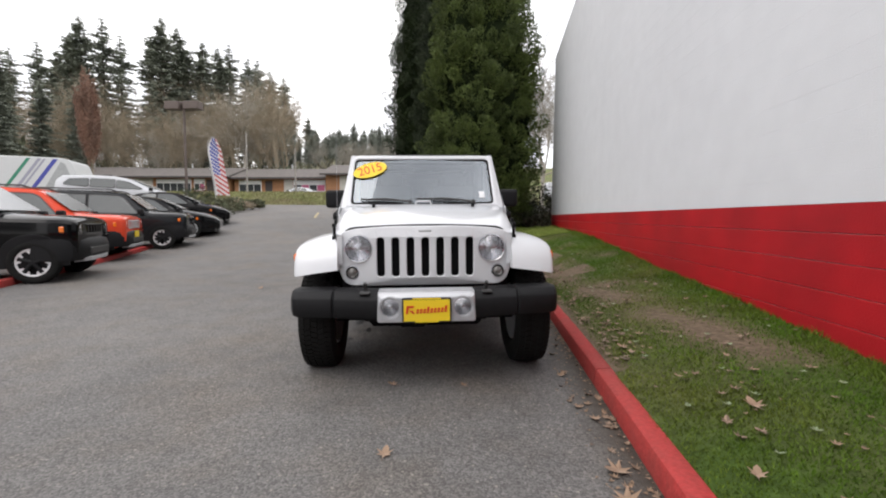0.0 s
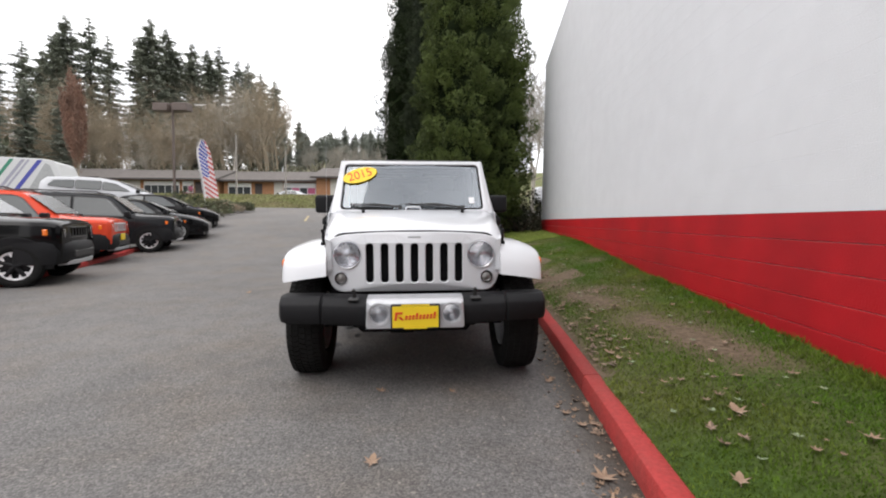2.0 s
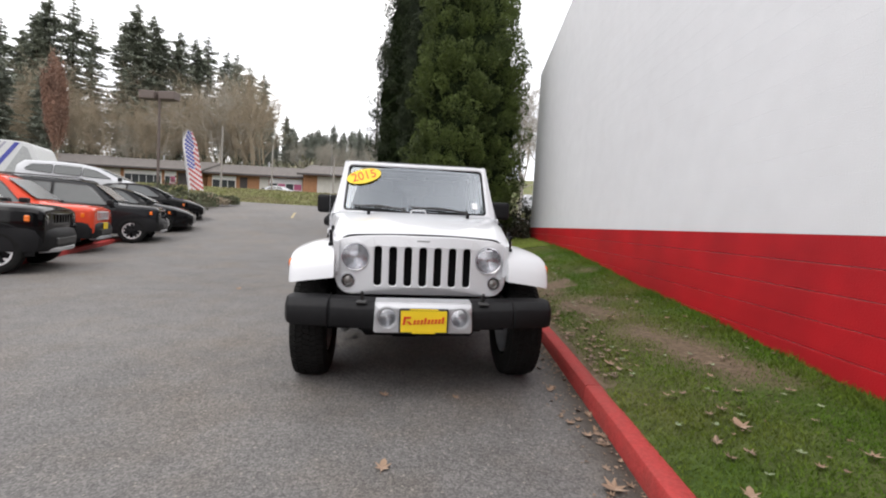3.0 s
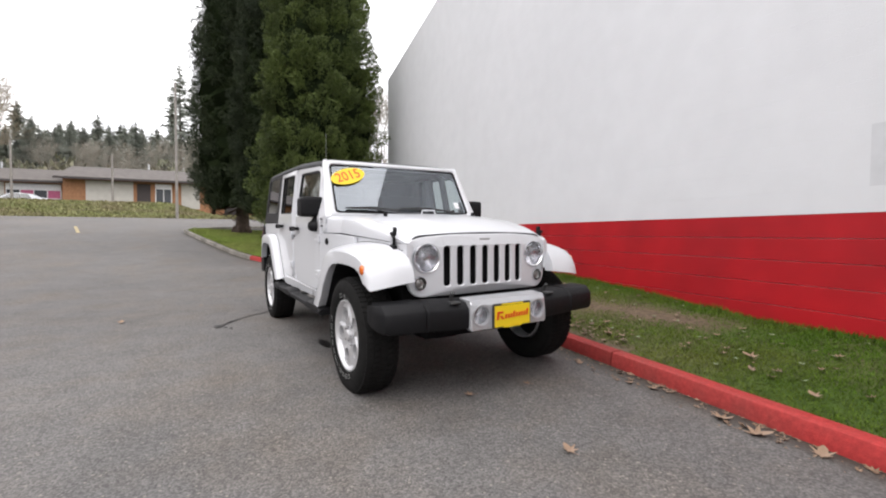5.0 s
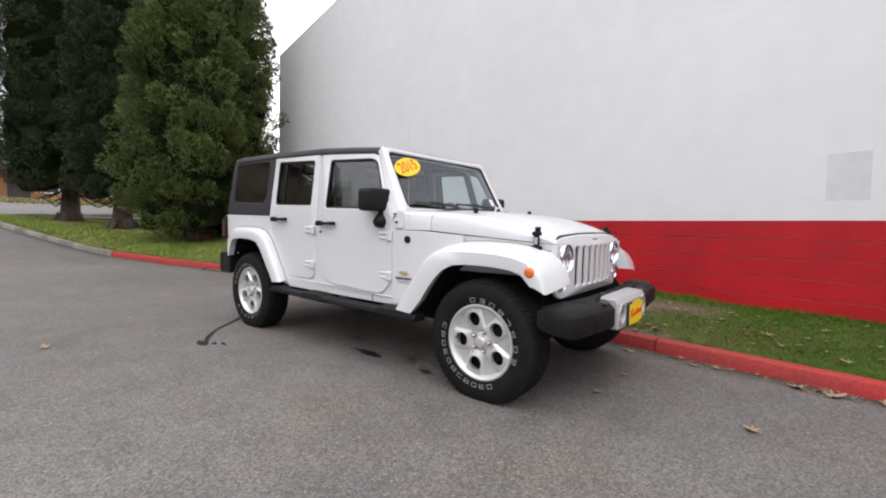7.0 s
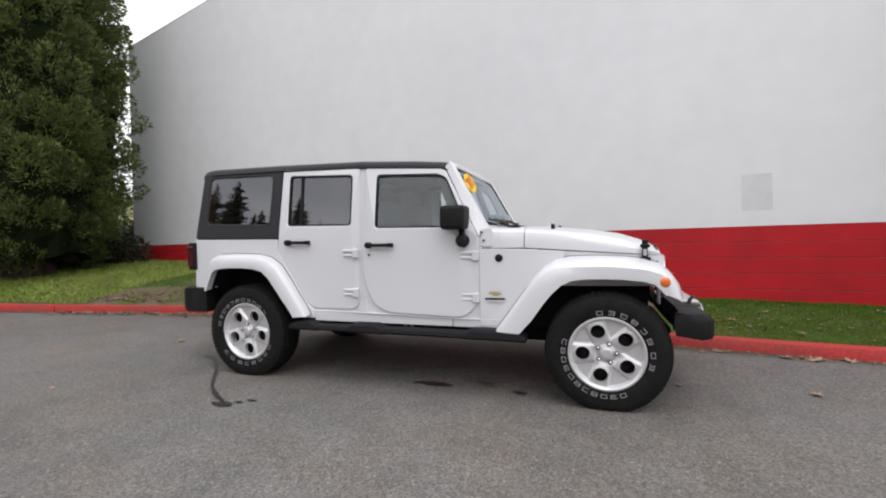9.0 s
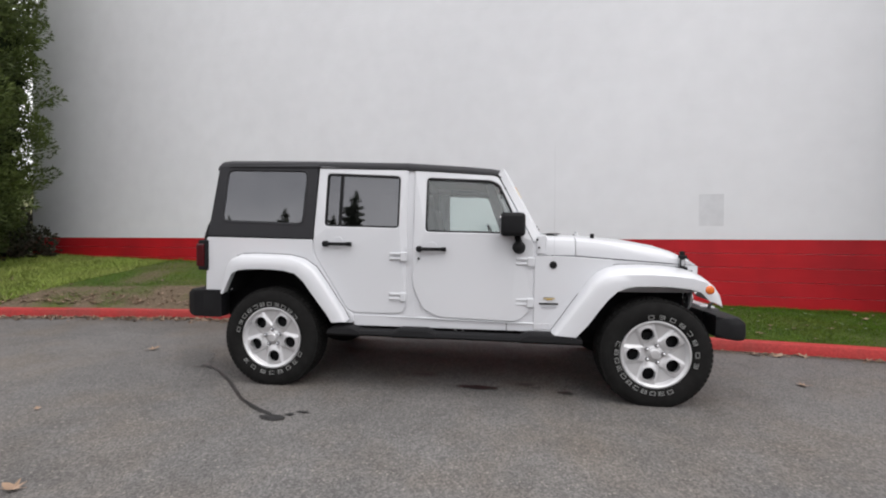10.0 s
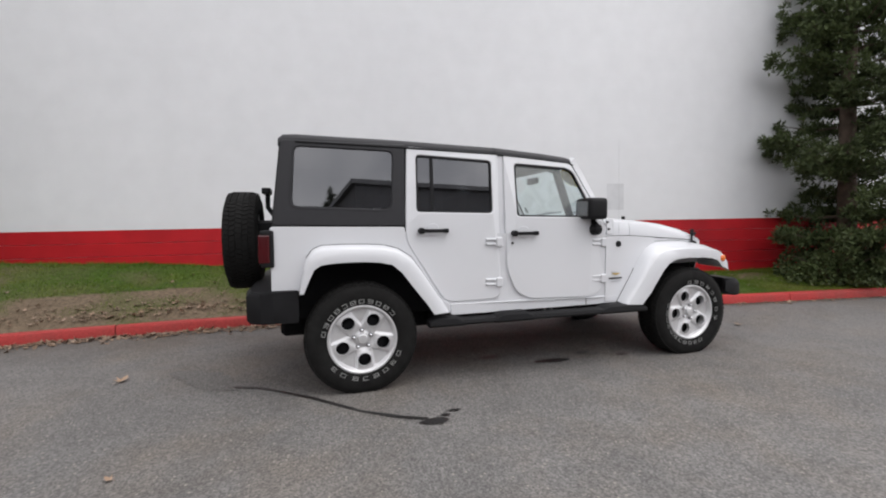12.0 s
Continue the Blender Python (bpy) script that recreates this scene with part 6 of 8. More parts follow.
FIRS = [
    (-79.1, 76, 119, 0.82), (-74.4, 74, 98, 0.89), (-70.3, 72, 240, 0.96), (-58.6, 74, 243, 0.83),
    (-53.5, 70, 203, 0.91), (-53.8, 74, 327, 0.9), (-56.9, 80, 77, 0.84), (-50.5, 76, 118, 0.84),
    (-50.2, 80, 325, 0.84),
]
FAR_FIRS = [
    (-49.4, 120, 81, 0.61), (-48.5, 130, 21, 0.43), (-43.5, 130, 15, 0.5), (-38.7, 130, 242, 0.44),
    (-33.8, 130, 198, 0.51), (-29.0, 130, 202, 0.44), (-44.3, 120, 295, 0.43), (-43.8, 125, 227, 0.48),
    (-39.3, 130, 187, 0.46), (-37.6, 135, 49, 0.5), (-31.6, 140, 69, 0.5), (-28.1, 140, 253, 0.51),
]
WEST_FIRS = [(-64 - 7 * math.sin(i * 2.1), -40 + 7 * i, 50 * i, 0.58 + 0.08 * math.sin(i * 1.7)) for i in range(15)] + [(-57 - 3 * math.sin(i * 1.3), -44 + 2.7 * i, 80 * i, 0.47 + 0.06 * math.sin(i * 2.7) + 0.06 * math.sin(i * 0.6)) for i in range(38)] + [(-40 + 14 * i, -58 - 4 * (i % 3), 70 * i, 0.6) for i in range(6)]
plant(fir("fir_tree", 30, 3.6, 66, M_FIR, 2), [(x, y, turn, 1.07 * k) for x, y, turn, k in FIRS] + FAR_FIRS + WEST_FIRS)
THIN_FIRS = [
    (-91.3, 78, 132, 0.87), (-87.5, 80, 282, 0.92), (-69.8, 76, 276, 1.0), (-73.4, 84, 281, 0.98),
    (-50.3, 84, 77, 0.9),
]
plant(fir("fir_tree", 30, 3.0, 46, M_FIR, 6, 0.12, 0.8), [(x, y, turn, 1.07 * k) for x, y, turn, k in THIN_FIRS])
PALE_FIRS = [
    (-45.4, 82, 267, 0.85), (-46.7, 88, 199, 0.89), (-45.0, 90, 7, 0.83), (-44.4, 95, 343, 0.82),
    (-49.5, 110, 32, 0.66), (-50.9, 130, 302, 0.49), (-46.0, 130, 154, 0.43), (-41.1, 130, 137, 0.46),
    (-36.3, 130, 304, 0.42), (-31.4, 130, 218, 0.52), (-42.2, 130, 68, 0.46), (-35.6, 140, 18, 0.52),
]
HAZY_WOOD = [(-44 + 0.72 * i + 0.8 * math.sin(i * 5.1), 84 + 12 * ((i * 7) % 5) / 4, 47 * i, 0.35 + 0.035 * math.sin(i * 2.3) + 0.025 * ((i * 3) % 4)) for i in range(52)]
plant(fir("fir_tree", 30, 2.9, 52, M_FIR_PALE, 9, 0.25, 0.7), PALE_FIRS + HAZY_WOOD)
SPARSE_FIRS = [(-14.3, 85, 111, 0.77), (-12.9, 90, 132, 0.74), (-16.6, 92, 344, 0.69), (-17.6, 98, 320, 0.60)]
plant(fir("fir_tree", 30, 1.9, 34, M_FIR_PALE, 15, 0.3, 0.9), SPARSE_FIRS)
BARE = [
    (-83.8, 68, 173, 1.04), (-69.9, 60, 324, 0.65), (-73.0, 64, 132, 0.85), (-76.2, 68, 212, 0.69),
    (-74.2, 68, 301, 1.14), (-68.4, 64, 170, 1.04), (-77.7, 74, 180, 0.93), (-69.9, 68, 31, 0.74),
    (-60.1, 60, 233, 0.74), (-66.7, 68, 94, 0.88), (-63.6, 68, 13, 0.83), (-58.4, 64, 334, 0.83),
    (-60.5, 68, 347, 0.94), (-64.2, 74, 164, 1.15), (-57.5, 68, 86, 0.95), (-49.4, 60, 111, 0.75),
    (-59.4, 74, 61, 0.99), (-48.5, 64, 328, 0.85), (-44.2, 60, 215, 0.74), (-48.7, 68, 138, 0.7),
    (-51.4, 74, 148, 0.91),
]
plant(bare_tree("bare_tree", 14, 3, M_TWIG), BARE)
BARE_MORE = [
    (-49.9, 74, 211, 0.85), (-41.6, 64, 318, 0.9), (-46.6, 74, 233, 1.02), (-41.5, 68, 116, 0.67),
    (-35.2, 60, 125, 0.78), (-34.9, 64, 6, 0.71), (-38.8, 74, 153, 1.1), (-32.2, 64, 211, 1.02),
    (-28.9, 60, 129, 0.89), (-34.2, 74, 101, 1.15),
]
plant(bare_tree("bare_tree", 14, 12, M_TWIG, 0.4), BARE_MORE)
BARE_GREY = [
    (-82.4, 68, 193, 0.86), (-88.1, 74, 197, 0.84), (-65.2, 68, 135, 0.83), (-46.9, 60, 161, 0.61),
    (-33.9, 60, 355, 0.95), (-27.3, 72, 321, 0.53), (-23.5, 72, 138, 0.52), (-22.6, 72, 114, 0.56),
    (-18.5, 72, 271, 0.53), (-15.3, 72, 2, 0.59), (-11.9, 72, 50, 0.62),
]
plant(bare_tree("bare_tree", 14, 5, M_TWIG_GREY, 0.55), BARE_GREY)
rust = bare_tree("bare_tree", 9, 21, M_TWIG, 0.16, M_RUST_LEAF, "narrow tree with dry rust-brown leaves")
plant(rust, [(-25.6, 27, 0, 0.95)])
rust.scale = (0.21, 0.21, 0.74)
plant(bare_tree("bare_tree", 9, 33, M_TWIG_GREY, 0.5, None, "bare grey tree beyond the building corner"), [(4.6, 34, 0, 1.15), (7.6, 38, 80, 1.15)])

# ---- parked cars of the lot ----


def car_paint(name, color, rough=0.08):
    return mat(name, color, rough, spread=0.03, spec=0.22)


M_BLACK_PAINT = car_paint("black_car_paint", (0.004, 0.004, 0.0045))
M_ORANGE_PAINT = car_paint("orange_red_car_paint", (0.60, 0.065, 0.03))
M_GREY_PAINT = car_paint("dark_grey_car_paint", (0.016, 0.017, 0.019))
M_SILVER_PAINT = car_paint("silver_white_car_paint", (0.50, 0.51, 0.53))
M_BODY_WHITE = car_paint("white_trailer_panel", (0.55, 0.56, 0.56), 0.45)
M_GLASS_SIDE = mat("lot_side_glass", (0.045, 0.052, 0.052), 0.10, spec=0.9, spread=0.05)
M_GLASS_LOT = glass("lot_car_glass", (0.25, 0.30, 0.30), 5.0)
M_GLASS_LOT.node_tree.nodes["Glossy BSDF"].inputs["Roughness"].default_value = 0.22

# stations: x, low, belt, top, half width at the belt, half width at the top
SUV = [(-2.12, 0.55, 0.95, 1.02, 0.72, 0.66), (-2.05, 0.36, 1.00, 1.25, 0.84, 0.66), (-1.85, 0.30, 1.03, 1.62, 0.89, 0.66), (-1.4, 0.26, 1.03, 1.675, 0.90, 0.67), (-0.4, 0.24, 1.02, 1.69, 0.90, 0.67), (0.25, 0.24, 1.01, 1.655, 0.90, 0.65), (0.42, 0.24, 1.01, 1.60, 0.90, 0.64), (1.0, 0.26, 1.00, 1.13, 0.89, 0.70), (1.15, 0.27, 0.99, 1.10, 0.885, 0.76), (1.65, 0.30, 0.98, 1.085, 0.88, 0.77), (1.84, 0.34, 0.97, 1.07, 0.86, 0.76), (1.93, 0.38, 0.95, 1.045, 0.83, 0.74), (1.975, 0.42, 0.93, 1.01, 0.79, 0.70), (1.99, 0.46, 0.90, 0.96, 0.76, 0.66)]
SEDAN = [(-2.30, 0.50, 0.80, 0.92, 0.70, 0.60), (-2.20, 0.34, 0.88, 1.02, 0.82, 0.66), (-1.65, 0.26, 0.93, 1.08, 0.89, 0.66), (-1.1, 0.22, 0.94, 1.36, 0.90, 0.58), (-0.4, 0.20, 0.93, 1.45, 0.90, 0.58), (0.15, 0.20, 0.92, 1.43, 0.90, 0.57), (0.35, 0.20, 0.92, 1.38, 0.90, 0.56), (1.15, 0.22, 0.90, 1.00, 0.89, 0.70), (1.75, 0.24, 0.80, 0.90, 0.87, 0.66), (2.15, 0.28, 0.70, 0.78, 0.80, 0.60), (2.32, 0.36, 0.60, 0.66, 0.66, 0.50)]
VAN = [(-2.52, 0.55, 1.0, 1.1, 0.74, 0.68), (-2.45, 0.36, 1.08, 1.5, 0.90, 0.70), (-2.2, 0.28, 1.10, 1.70, 0.96, 0.72), (-1.0, 0.24, 1.10, 1.75, 0.98, 0.74), (-0.2, 0.24, 1.07, 1.72, 0.98, 0.73), (0.45, 0.24, 1.05, 1.60, 0.98, 0.70), (1.50, 0.25, 1.00, 1.12, 0.97, 0.76), (2.05, 0.28, 0.88, 0.98, 0.93, 0.72), (2.4, 0.32, 0.74, 0.82, 0.84, 0.62), (2.54, 0.42, 0.62, 0.66, 0.70, 0.50)]


def upright_nose(body, paint, plate_mat):
    """The flat face of a small boxy SUV: slotted grille, deep black bumper, silver chin."""
    face = part("grille_panel", plate(rounded([(-0.50, 0.76), (0.50, 0.76), (0.54, 0.97), (-0.54, 0.97)], 0.05), [rounded([(c - 0.045, 0.80), (c + 0.045, 0.80), (c + 0.045, 0.94), (c - 0.045, 0.94)], 0.02, 2) for c in [0.13 * (i - 3) for i in range(7)]], lambda u, v, d: Vector((2.012 - 0.03 * (u / 0.6) ** 2 - d, u, v)), 0.03, 0.006), M_SILVER if plate_mat else paint, body)
    part("grille_mesh", box(1.972, 1.985, -0.48, 0.48, 0.78, 0.96), M_BLACKTEXT, face)
    ends = [(-0.91, 1.62), (-0.895, 1.80), (-0.84, 1.93), (-0.66, 2.02), (-0.30, 2.06)]
    ends += [(-y, x) for y, x in ends[::-1]]
    low = part("front_bumper", loft([[(x - 0.2, y, 0.36), (x - 0.03, y, 0.35), (x, y, 0.40), (x + 0.01, y, 0.56), (x - 0.03, y, 0.68), (x - 0.07, y, 0.715), (x - 0.2, y, 0.715)] for y, x in ends]), M_PLASTIC, body, "black plastic front bumper", smooth=True, auto=35)
    part("air_intake", box(2.03, 2.075, -0.46, 0.46, 0.44, 0.56, bevel=0.015), M_BLACKTEXT, low)
    part("skid_plate", loft([[(x - 0.12, y, 0.31), (x + 0.005, y, 0.325), (x + 0.02, y, 0.385), (x - 0.01, y, 0.405), (x - 0.12, y, 0.40)] for y, x in ((-0.60, 1.99), (-0.42, 2.05), (0.42, 2.05), (0.60, 1.99))]), M_SILVER, low, "silver chin plate")
    for s in (-1, 1):
        part("fog_lamp", lathe([(-0.02, 0.05), (0.01, 0.048), (0.016, 0.0)], 16, "X", m=Matrix.Translation((1.985, s * 0.66, 0.56))), M_REFLECT, low, smooth=True)
        part("lamp_surround", lathe([(-0.03, 0.125), (0.012, 0.118), (0.008, 0.094), (-0.03, 0.092)], 24, "X", m=Matrix.Translation((1.965, s * 0.655, 0.86)), closed=True), M_BLACKTEXT, body, smooth=True, auto=40)
    if plate_mat is not None:
        part("advert_plate", box(2.065, 2.085, -0.32, 0.0, 0.56, 0.71, bevel=0.004), plate_mat, low, "yellow dealer plate")


def parked_car(name, ST, paint, m, wheels, R, label, windows, screen_x, cladding=False, plate_mat=None):
    car = tagged(empty(name, m), label, "car", "cars parked in the lot")

    def at(x):
        i = max(k for k in range(len(ST) - 1) if ST[k][0] <= max(x, ST[0][0]))
        a, b = ST[i], ST[i + 1]
        t = min(max((x - a[0]) / (b[0] - a[0]), 0), 1)
        return [p + (q - p) * t for p, q in zip(a, b)]

    def side_y(x, z):
        _, lo, belt, top, wb, wt = at(x)
        if z <= belt:
            return wb - 0.035 * max(0.0, (belt - z - 0.25)) / max(belt - lo, 0.1)
        return wb + (wt - wb) * min((z - belt) / max(top - belt, 0.05), 1) ** 1.15 - 0.008

    xs = []
    for a, b in zip(ST, ST[1:]):
        n = max(1, int((b[0] - a[0]) / 0.15))
        xs += [a[0] + (b[0] - a[0]) * k / n for k in range(n)]
    xs.append(ST[-1][0])
    secs = []
    for x in xs:
        _, lo, belt, top, wb, wt = at(x)
        half = [(wb * 0.86, lo), (side_y(x, lo + 0.1) - 0.01, lo + 0.06), (side_y(x, (lo + belt) / 2), lo + (belt - lo) * 0.5), (side_y(x, belt - 0.08), belt - 0.10), (wb - 0.012, belt), (wb + (wt - wb) * 0.45, belt + (top - belt) * 0.5), (wt + 0.02, top - min(0.07, (top - belt) * 0.35)), (wt - 0.05, top - 0.012), (wt * 0.5, top + 0.012)]
        secs.append([(x, y, z) for y, z in half] + [(x, 0, top + 0.018)] + [(x, -y, z) for y, z in half[::-1]])
    body = part("body", loft(secs), paint, car, smooth=True, auto=22)
    for s in (-1, 1):
        for w in windows:
            put = lambda u, v, d, s=s: Vector((u, s * (side_y(u, v) + 0.040 - d), v))
            part("window_frame", plate(grow(w, 0.02), [w], put, 0.012), M_BLACKTEXT, body)
            part("side_window", plate(w, [], lambda u, v, d, s=s: Vector((u, s * (side_y(u, v) + 0.036 - d), v)), 0.04), M_GLASS_SIDE, body)
        for x in wheels:
            r2 = R + (0.11 if cladding else 0.055)
            arch = [(x + r2 * math.cos(a), R + r2 * math.sin(a)) for a in [math.pi * k / 18 for k in range(19)]]
            arch = [(x + r2, 0.28)] + arch + [(x - r2, 0.28)]
            part("wheel_arch", plate(arch, [], lambda u, v, d, s=s: Vector((u, s * (side_y(u, v) + 0.012 - d), v)), 0.03, 0.006), M_PLASTIC if cladding else M_DARK, body)
            plain_wheel("wheel", car, R, 0.11, R * 0.66, (x, s * (at(x)[4] - 0.085), R), s, dark=cladding)
        mx = screen_x[1] - 0.12
        part("door_mirror", box(mx - 0.06, mx + 0.08, s * (at(mx)[4] + 0.02), s * (at(mx)[4] + 0.23), at(mx)[2] + 0.02, at(mx)[2] + 0.18, bevel=0.04, segs=2), M_PLASTIC, body)
        for seam in (screen_x[1] + 0.02, (wheels[0] + wheels[1]) / 2 - 0.1):
            part("door_seam", plate([(seam, 0.42), (seam + 0.008, 0.42), (seam + 0.008, at(seam)[2] - 0.02), (seam, at(seam)[2] - 0.02)], [], lambda u, v, d, s=s: Vector((u, s * (side_y(u, v) + 0.003 - d), v)), 0.01), M_SEAM, body)
        for hx in ((wheels[0] + wheels[1]) / 2 + 0.1, (wheels[0] + wheels[1]) / 2 - 0.7):
            part("door_handle", box(hx - 0.12, hx, s * (side_y(hx, 0.9) - 0.01), s * (side_y(hx, 0.9) + 0.03), 0.88, 0.915, bevel=0.01), paint, body)
        fx = 1.955 if cladding else ST[-3][0]
        hz = 0.86 if cladding else (ST[-3][1] + ST[-3][2]) / 2 + 0.16
        lamp = part("headlight", lathe([(-0.04, 0.085), (0.0, 0.075), (0.015, 0.03), (0.016, 0)], 20, "X", m=Matrix.Translation((fx + 0.02, s * (0.655 if cladding else at(fx)[4] - 0.17), hz))), M_REFLECT, body, smooth=True)
        part("headlight_lens", lathe([(0.0, 0.088), (0.02, 0.075), (0.03, 0.0)], 20, "X", m=Matrix.Translation((fx + 0.02, s * (0.655 if cladding else at(fx)[4] - 0.17), hz))), M_LENS, lamp, smooth=True).visible_shadow = False
        part("marker_lamp", box(fx - 0.185, fx - 0.115, s * (side_y(fx - 0.15, hz) - 0.02), s * (side_y(fx - 0.15, hz) + 0.012), hz - 0.04, hz + 0.06, bevel=0.012), M_AMBER, body)
    # front and rear screens lie on the slope between the roof and the bonnet
    (x0, x1) = screen_x
    a, b = at(x0), at(x1)
    put = lambda u, v, d: Vector((x0 + (x1 - x0) * v + 0.012, u * (a[5] - 0.06 + (b[5] + 0.02 - a[5] + 0.06) * v), a[3] + (b[3] - a[3]) * v + 0.035 - d))
    part("windscreen", plate(rounded([(-1, 0.08), (1, 0.08), (1, 0.96), (-1, 0.96)], 0.08), [], put, 0.012), M_GLASS_LOT, body)
    f = ST[-2]
    if cladding:
        upright_nose(body, paint, plate_mat)
        for s in (-1, 1):
            part("roof_rail", tube([(-1.7, s * 0.60, 1.68), (-1.5, s * 0.61, 1.735), (0.1, s * 0.60, 1.725), (0.25, s * 0.60, 1.67)], 0.018, 6), M_BLACKTEXT, body)
            part("sill_cladding", plate([(wheels[0] + R, 0.25), (wheels[1] - R, 0.25), (wheels[1] - R, 0.42), (wheels[0] + R, 0.42)], [], lambda u, v, d, s=s: Vector((u, s * (side_y(u, v) + 0.012 - d), v)), 0.03, 0.006), M_PLASTIC, body)
        return car
    part("grille", box(f[0] - 0.03, f[0] + 0.045, -0.45, 0.45, f[2] - 0.16, f[2] - 0.02, bevel=0.015), M_BLACKTEXT, body)
    wb2 = at(f[0] - 0.35)[4]
    ends = [(-wb2 - 0.01, f[0] - 0.36), (-wb2 + 0.05, f[0] - 0.16), (-f[4] - 0.02, f[0] + 0.01), (-f[4] + 0.2, f[0] + 0.06)]
    ends += [(-y, x) for y, x in ends[::-1]]
    part("front_bumper", loft([[(x - 0.2, y, f[1] - 0.05), (x - 0.02, y, f[1] - 0.06), (x, y, f[1] - 0.02), (x, y, f[1] + 0.12), (x - 0.03, y, f[1] + 0.17), (x - 0.2, y, f[1] + 0.17)] for y, x in ends]), paint, body, smooth=True, auto=40)
    part("air_intake", box(f[0] + 0.03, f[0] + 0.085, -0.42, 0.42, f[1] + 0.0, f[1] + 0.09, bevel=0.01), M_BLACKTEXT, body)
    part("skid_plate", box(f[0] - 0.1, f[0] + 0.085, -0.35, 0.35, f[1] - 0.08, f[1] - 0.03, bevel=0.01), M_BLACKTEXT, body)
    return car


SUV_WIN = [rounded([(-1.80, 1.08), (-1.30, 1.07), (-1.30, 1.53), (-1.72, 1.52)], 0.05), rounded([(-1.22, 1.07), (-0.45, 1.06), (-0.45, 1.56), (-1.22, 1.55)], 0.05), rounded([(-0.37, 1.06), (0.78, 1.05), (0.42, 1.48), (0.30, 1.54), (-0.37, 1.56)], 0.05)]
SEDAN_WIN = [rounded([(-1.15, 0.99), (-0.42, 0.98), (-0.42, 1.34), (-0.85, 1.33)], 0.05), rounded([(-0.34, 0.98), (0.72, 0.97), (0.25, 1.30), (0.1, 1.34), (-0.34, 1.35)], 0.05)]
VAN_WIN = [rounded([(-2.12, 1.30), (-1.15, 1.20), (-1.15, 1.56), (-1.9, 1.53)], 0.06), rounded([(-1.07, 1.20), (-0.12, 1.17), (-0.12, 1.54), (-1.07, 1.56)], 0.05), rounded([(-0.04, 1.17), (1.0, 1.13), (0.45, 1.43), (0.25, 1.48), (-0.04, 1.52)], 0.05)]

HEAD = 28.0


def nose_at(x, y, front, turn=HEAD, dz=0.0):
    """A pose whose front axle's near wheel stands at x, y."""
    m = Matrix.Rotation(radians(turn), 4, "Z")
    off = m @ Vector((front, -0.82, 0))
    return Matrix.Translation((x - off.x, y - off.y, ground_z(y) + dz)) @ m


parked_car("compact_suv", SUV, M_BLACK_PAINT, nose_at(-6.83, 6.57, 1.43), (-1.20, 1.43), 0.345, "glossy black compact SUV with amber markers, nose to the drive", SUV_WIN, (0.42, 1.0), True)
parked_car("compact_suv", SUV, M_ORANGE_PAINT, nose_at(-8.56, 9.33, 1.32), (-1.25, 1.32), 0.345, "orange-red compact SUV with black bumper and yellow plate", SUV_WIN, (0.42, 1.0), True, M_YELLOW)
parked_car("compact_suv", SUV, M_GREY_PAINT, nose_at(-9.11, 12.27, 1.36), (-1.23, 1.36), 0.345, "dark grey compact SUV with black wheel arches, beside a kerb", SUV_WIN, (0.42, 1.0), True)
parked_car("sedan", SEDAN, M_BLACK_PAINT, nose_at(-10.15, 15.0, 1.40), (-1.40, 1.40), 0.33, "low glossy black sedan parked in the row", SEDAN_WIN, (0.35, 1.15))
parked_car("sedan", SEDAN, M_BLACK_PAINT, nose_at(-11.6, 18.0, 1.40), (-1.40, 1.40), 0.33, "black sedan at the end of the row by the planted bed", SEDAN_WIN, (0.35, 1.15))
parked_car("minivan", VAN, M_SILVER_PAINT, nose_at(-15.5, 20.15, 1.60, 24.0, 0.34), (-1.50, 1.60), 0.34, "silver-white minivan parked behind the row of cars", VAN_WIN, (0.45, 1.50))
parked_car("sedan", SEDAN, M_SILVER_PAINT, Matrix.Translation((-21.5, 50.2, land_z(-21.5, 50.2) - 0.45)) @ Matrix.Rotation(radians(184), 4, "Z"), (-1.40, 1.40), 0.33, "white car parked before the houses on the bank", SEDAN_WIN, (0.35, 1.15))
parked_car("minivan", VAN, M_SILVER_PAINT, Matrix.Translation((7.6, 38.0, ground_z(38.0) + 0.1)) @ Matrix.Rotation(radians(10), 4, "Z"), (-1.50, 1.60), 0.34, "white van standing beyond the building corner", VAN_WIN, (0.45, 1.50))
# the red kerb under the parked row
kerb("kerb_lot", [(-7.0 - 0.43 * (y - 5.87), y, ground_z(y) - 0.02) for y in [-6 + 0.5 * i for i in range(40)]], M_KERB_RED, 0.18, label="low red kerb running under the parked cars", seam=2.5)

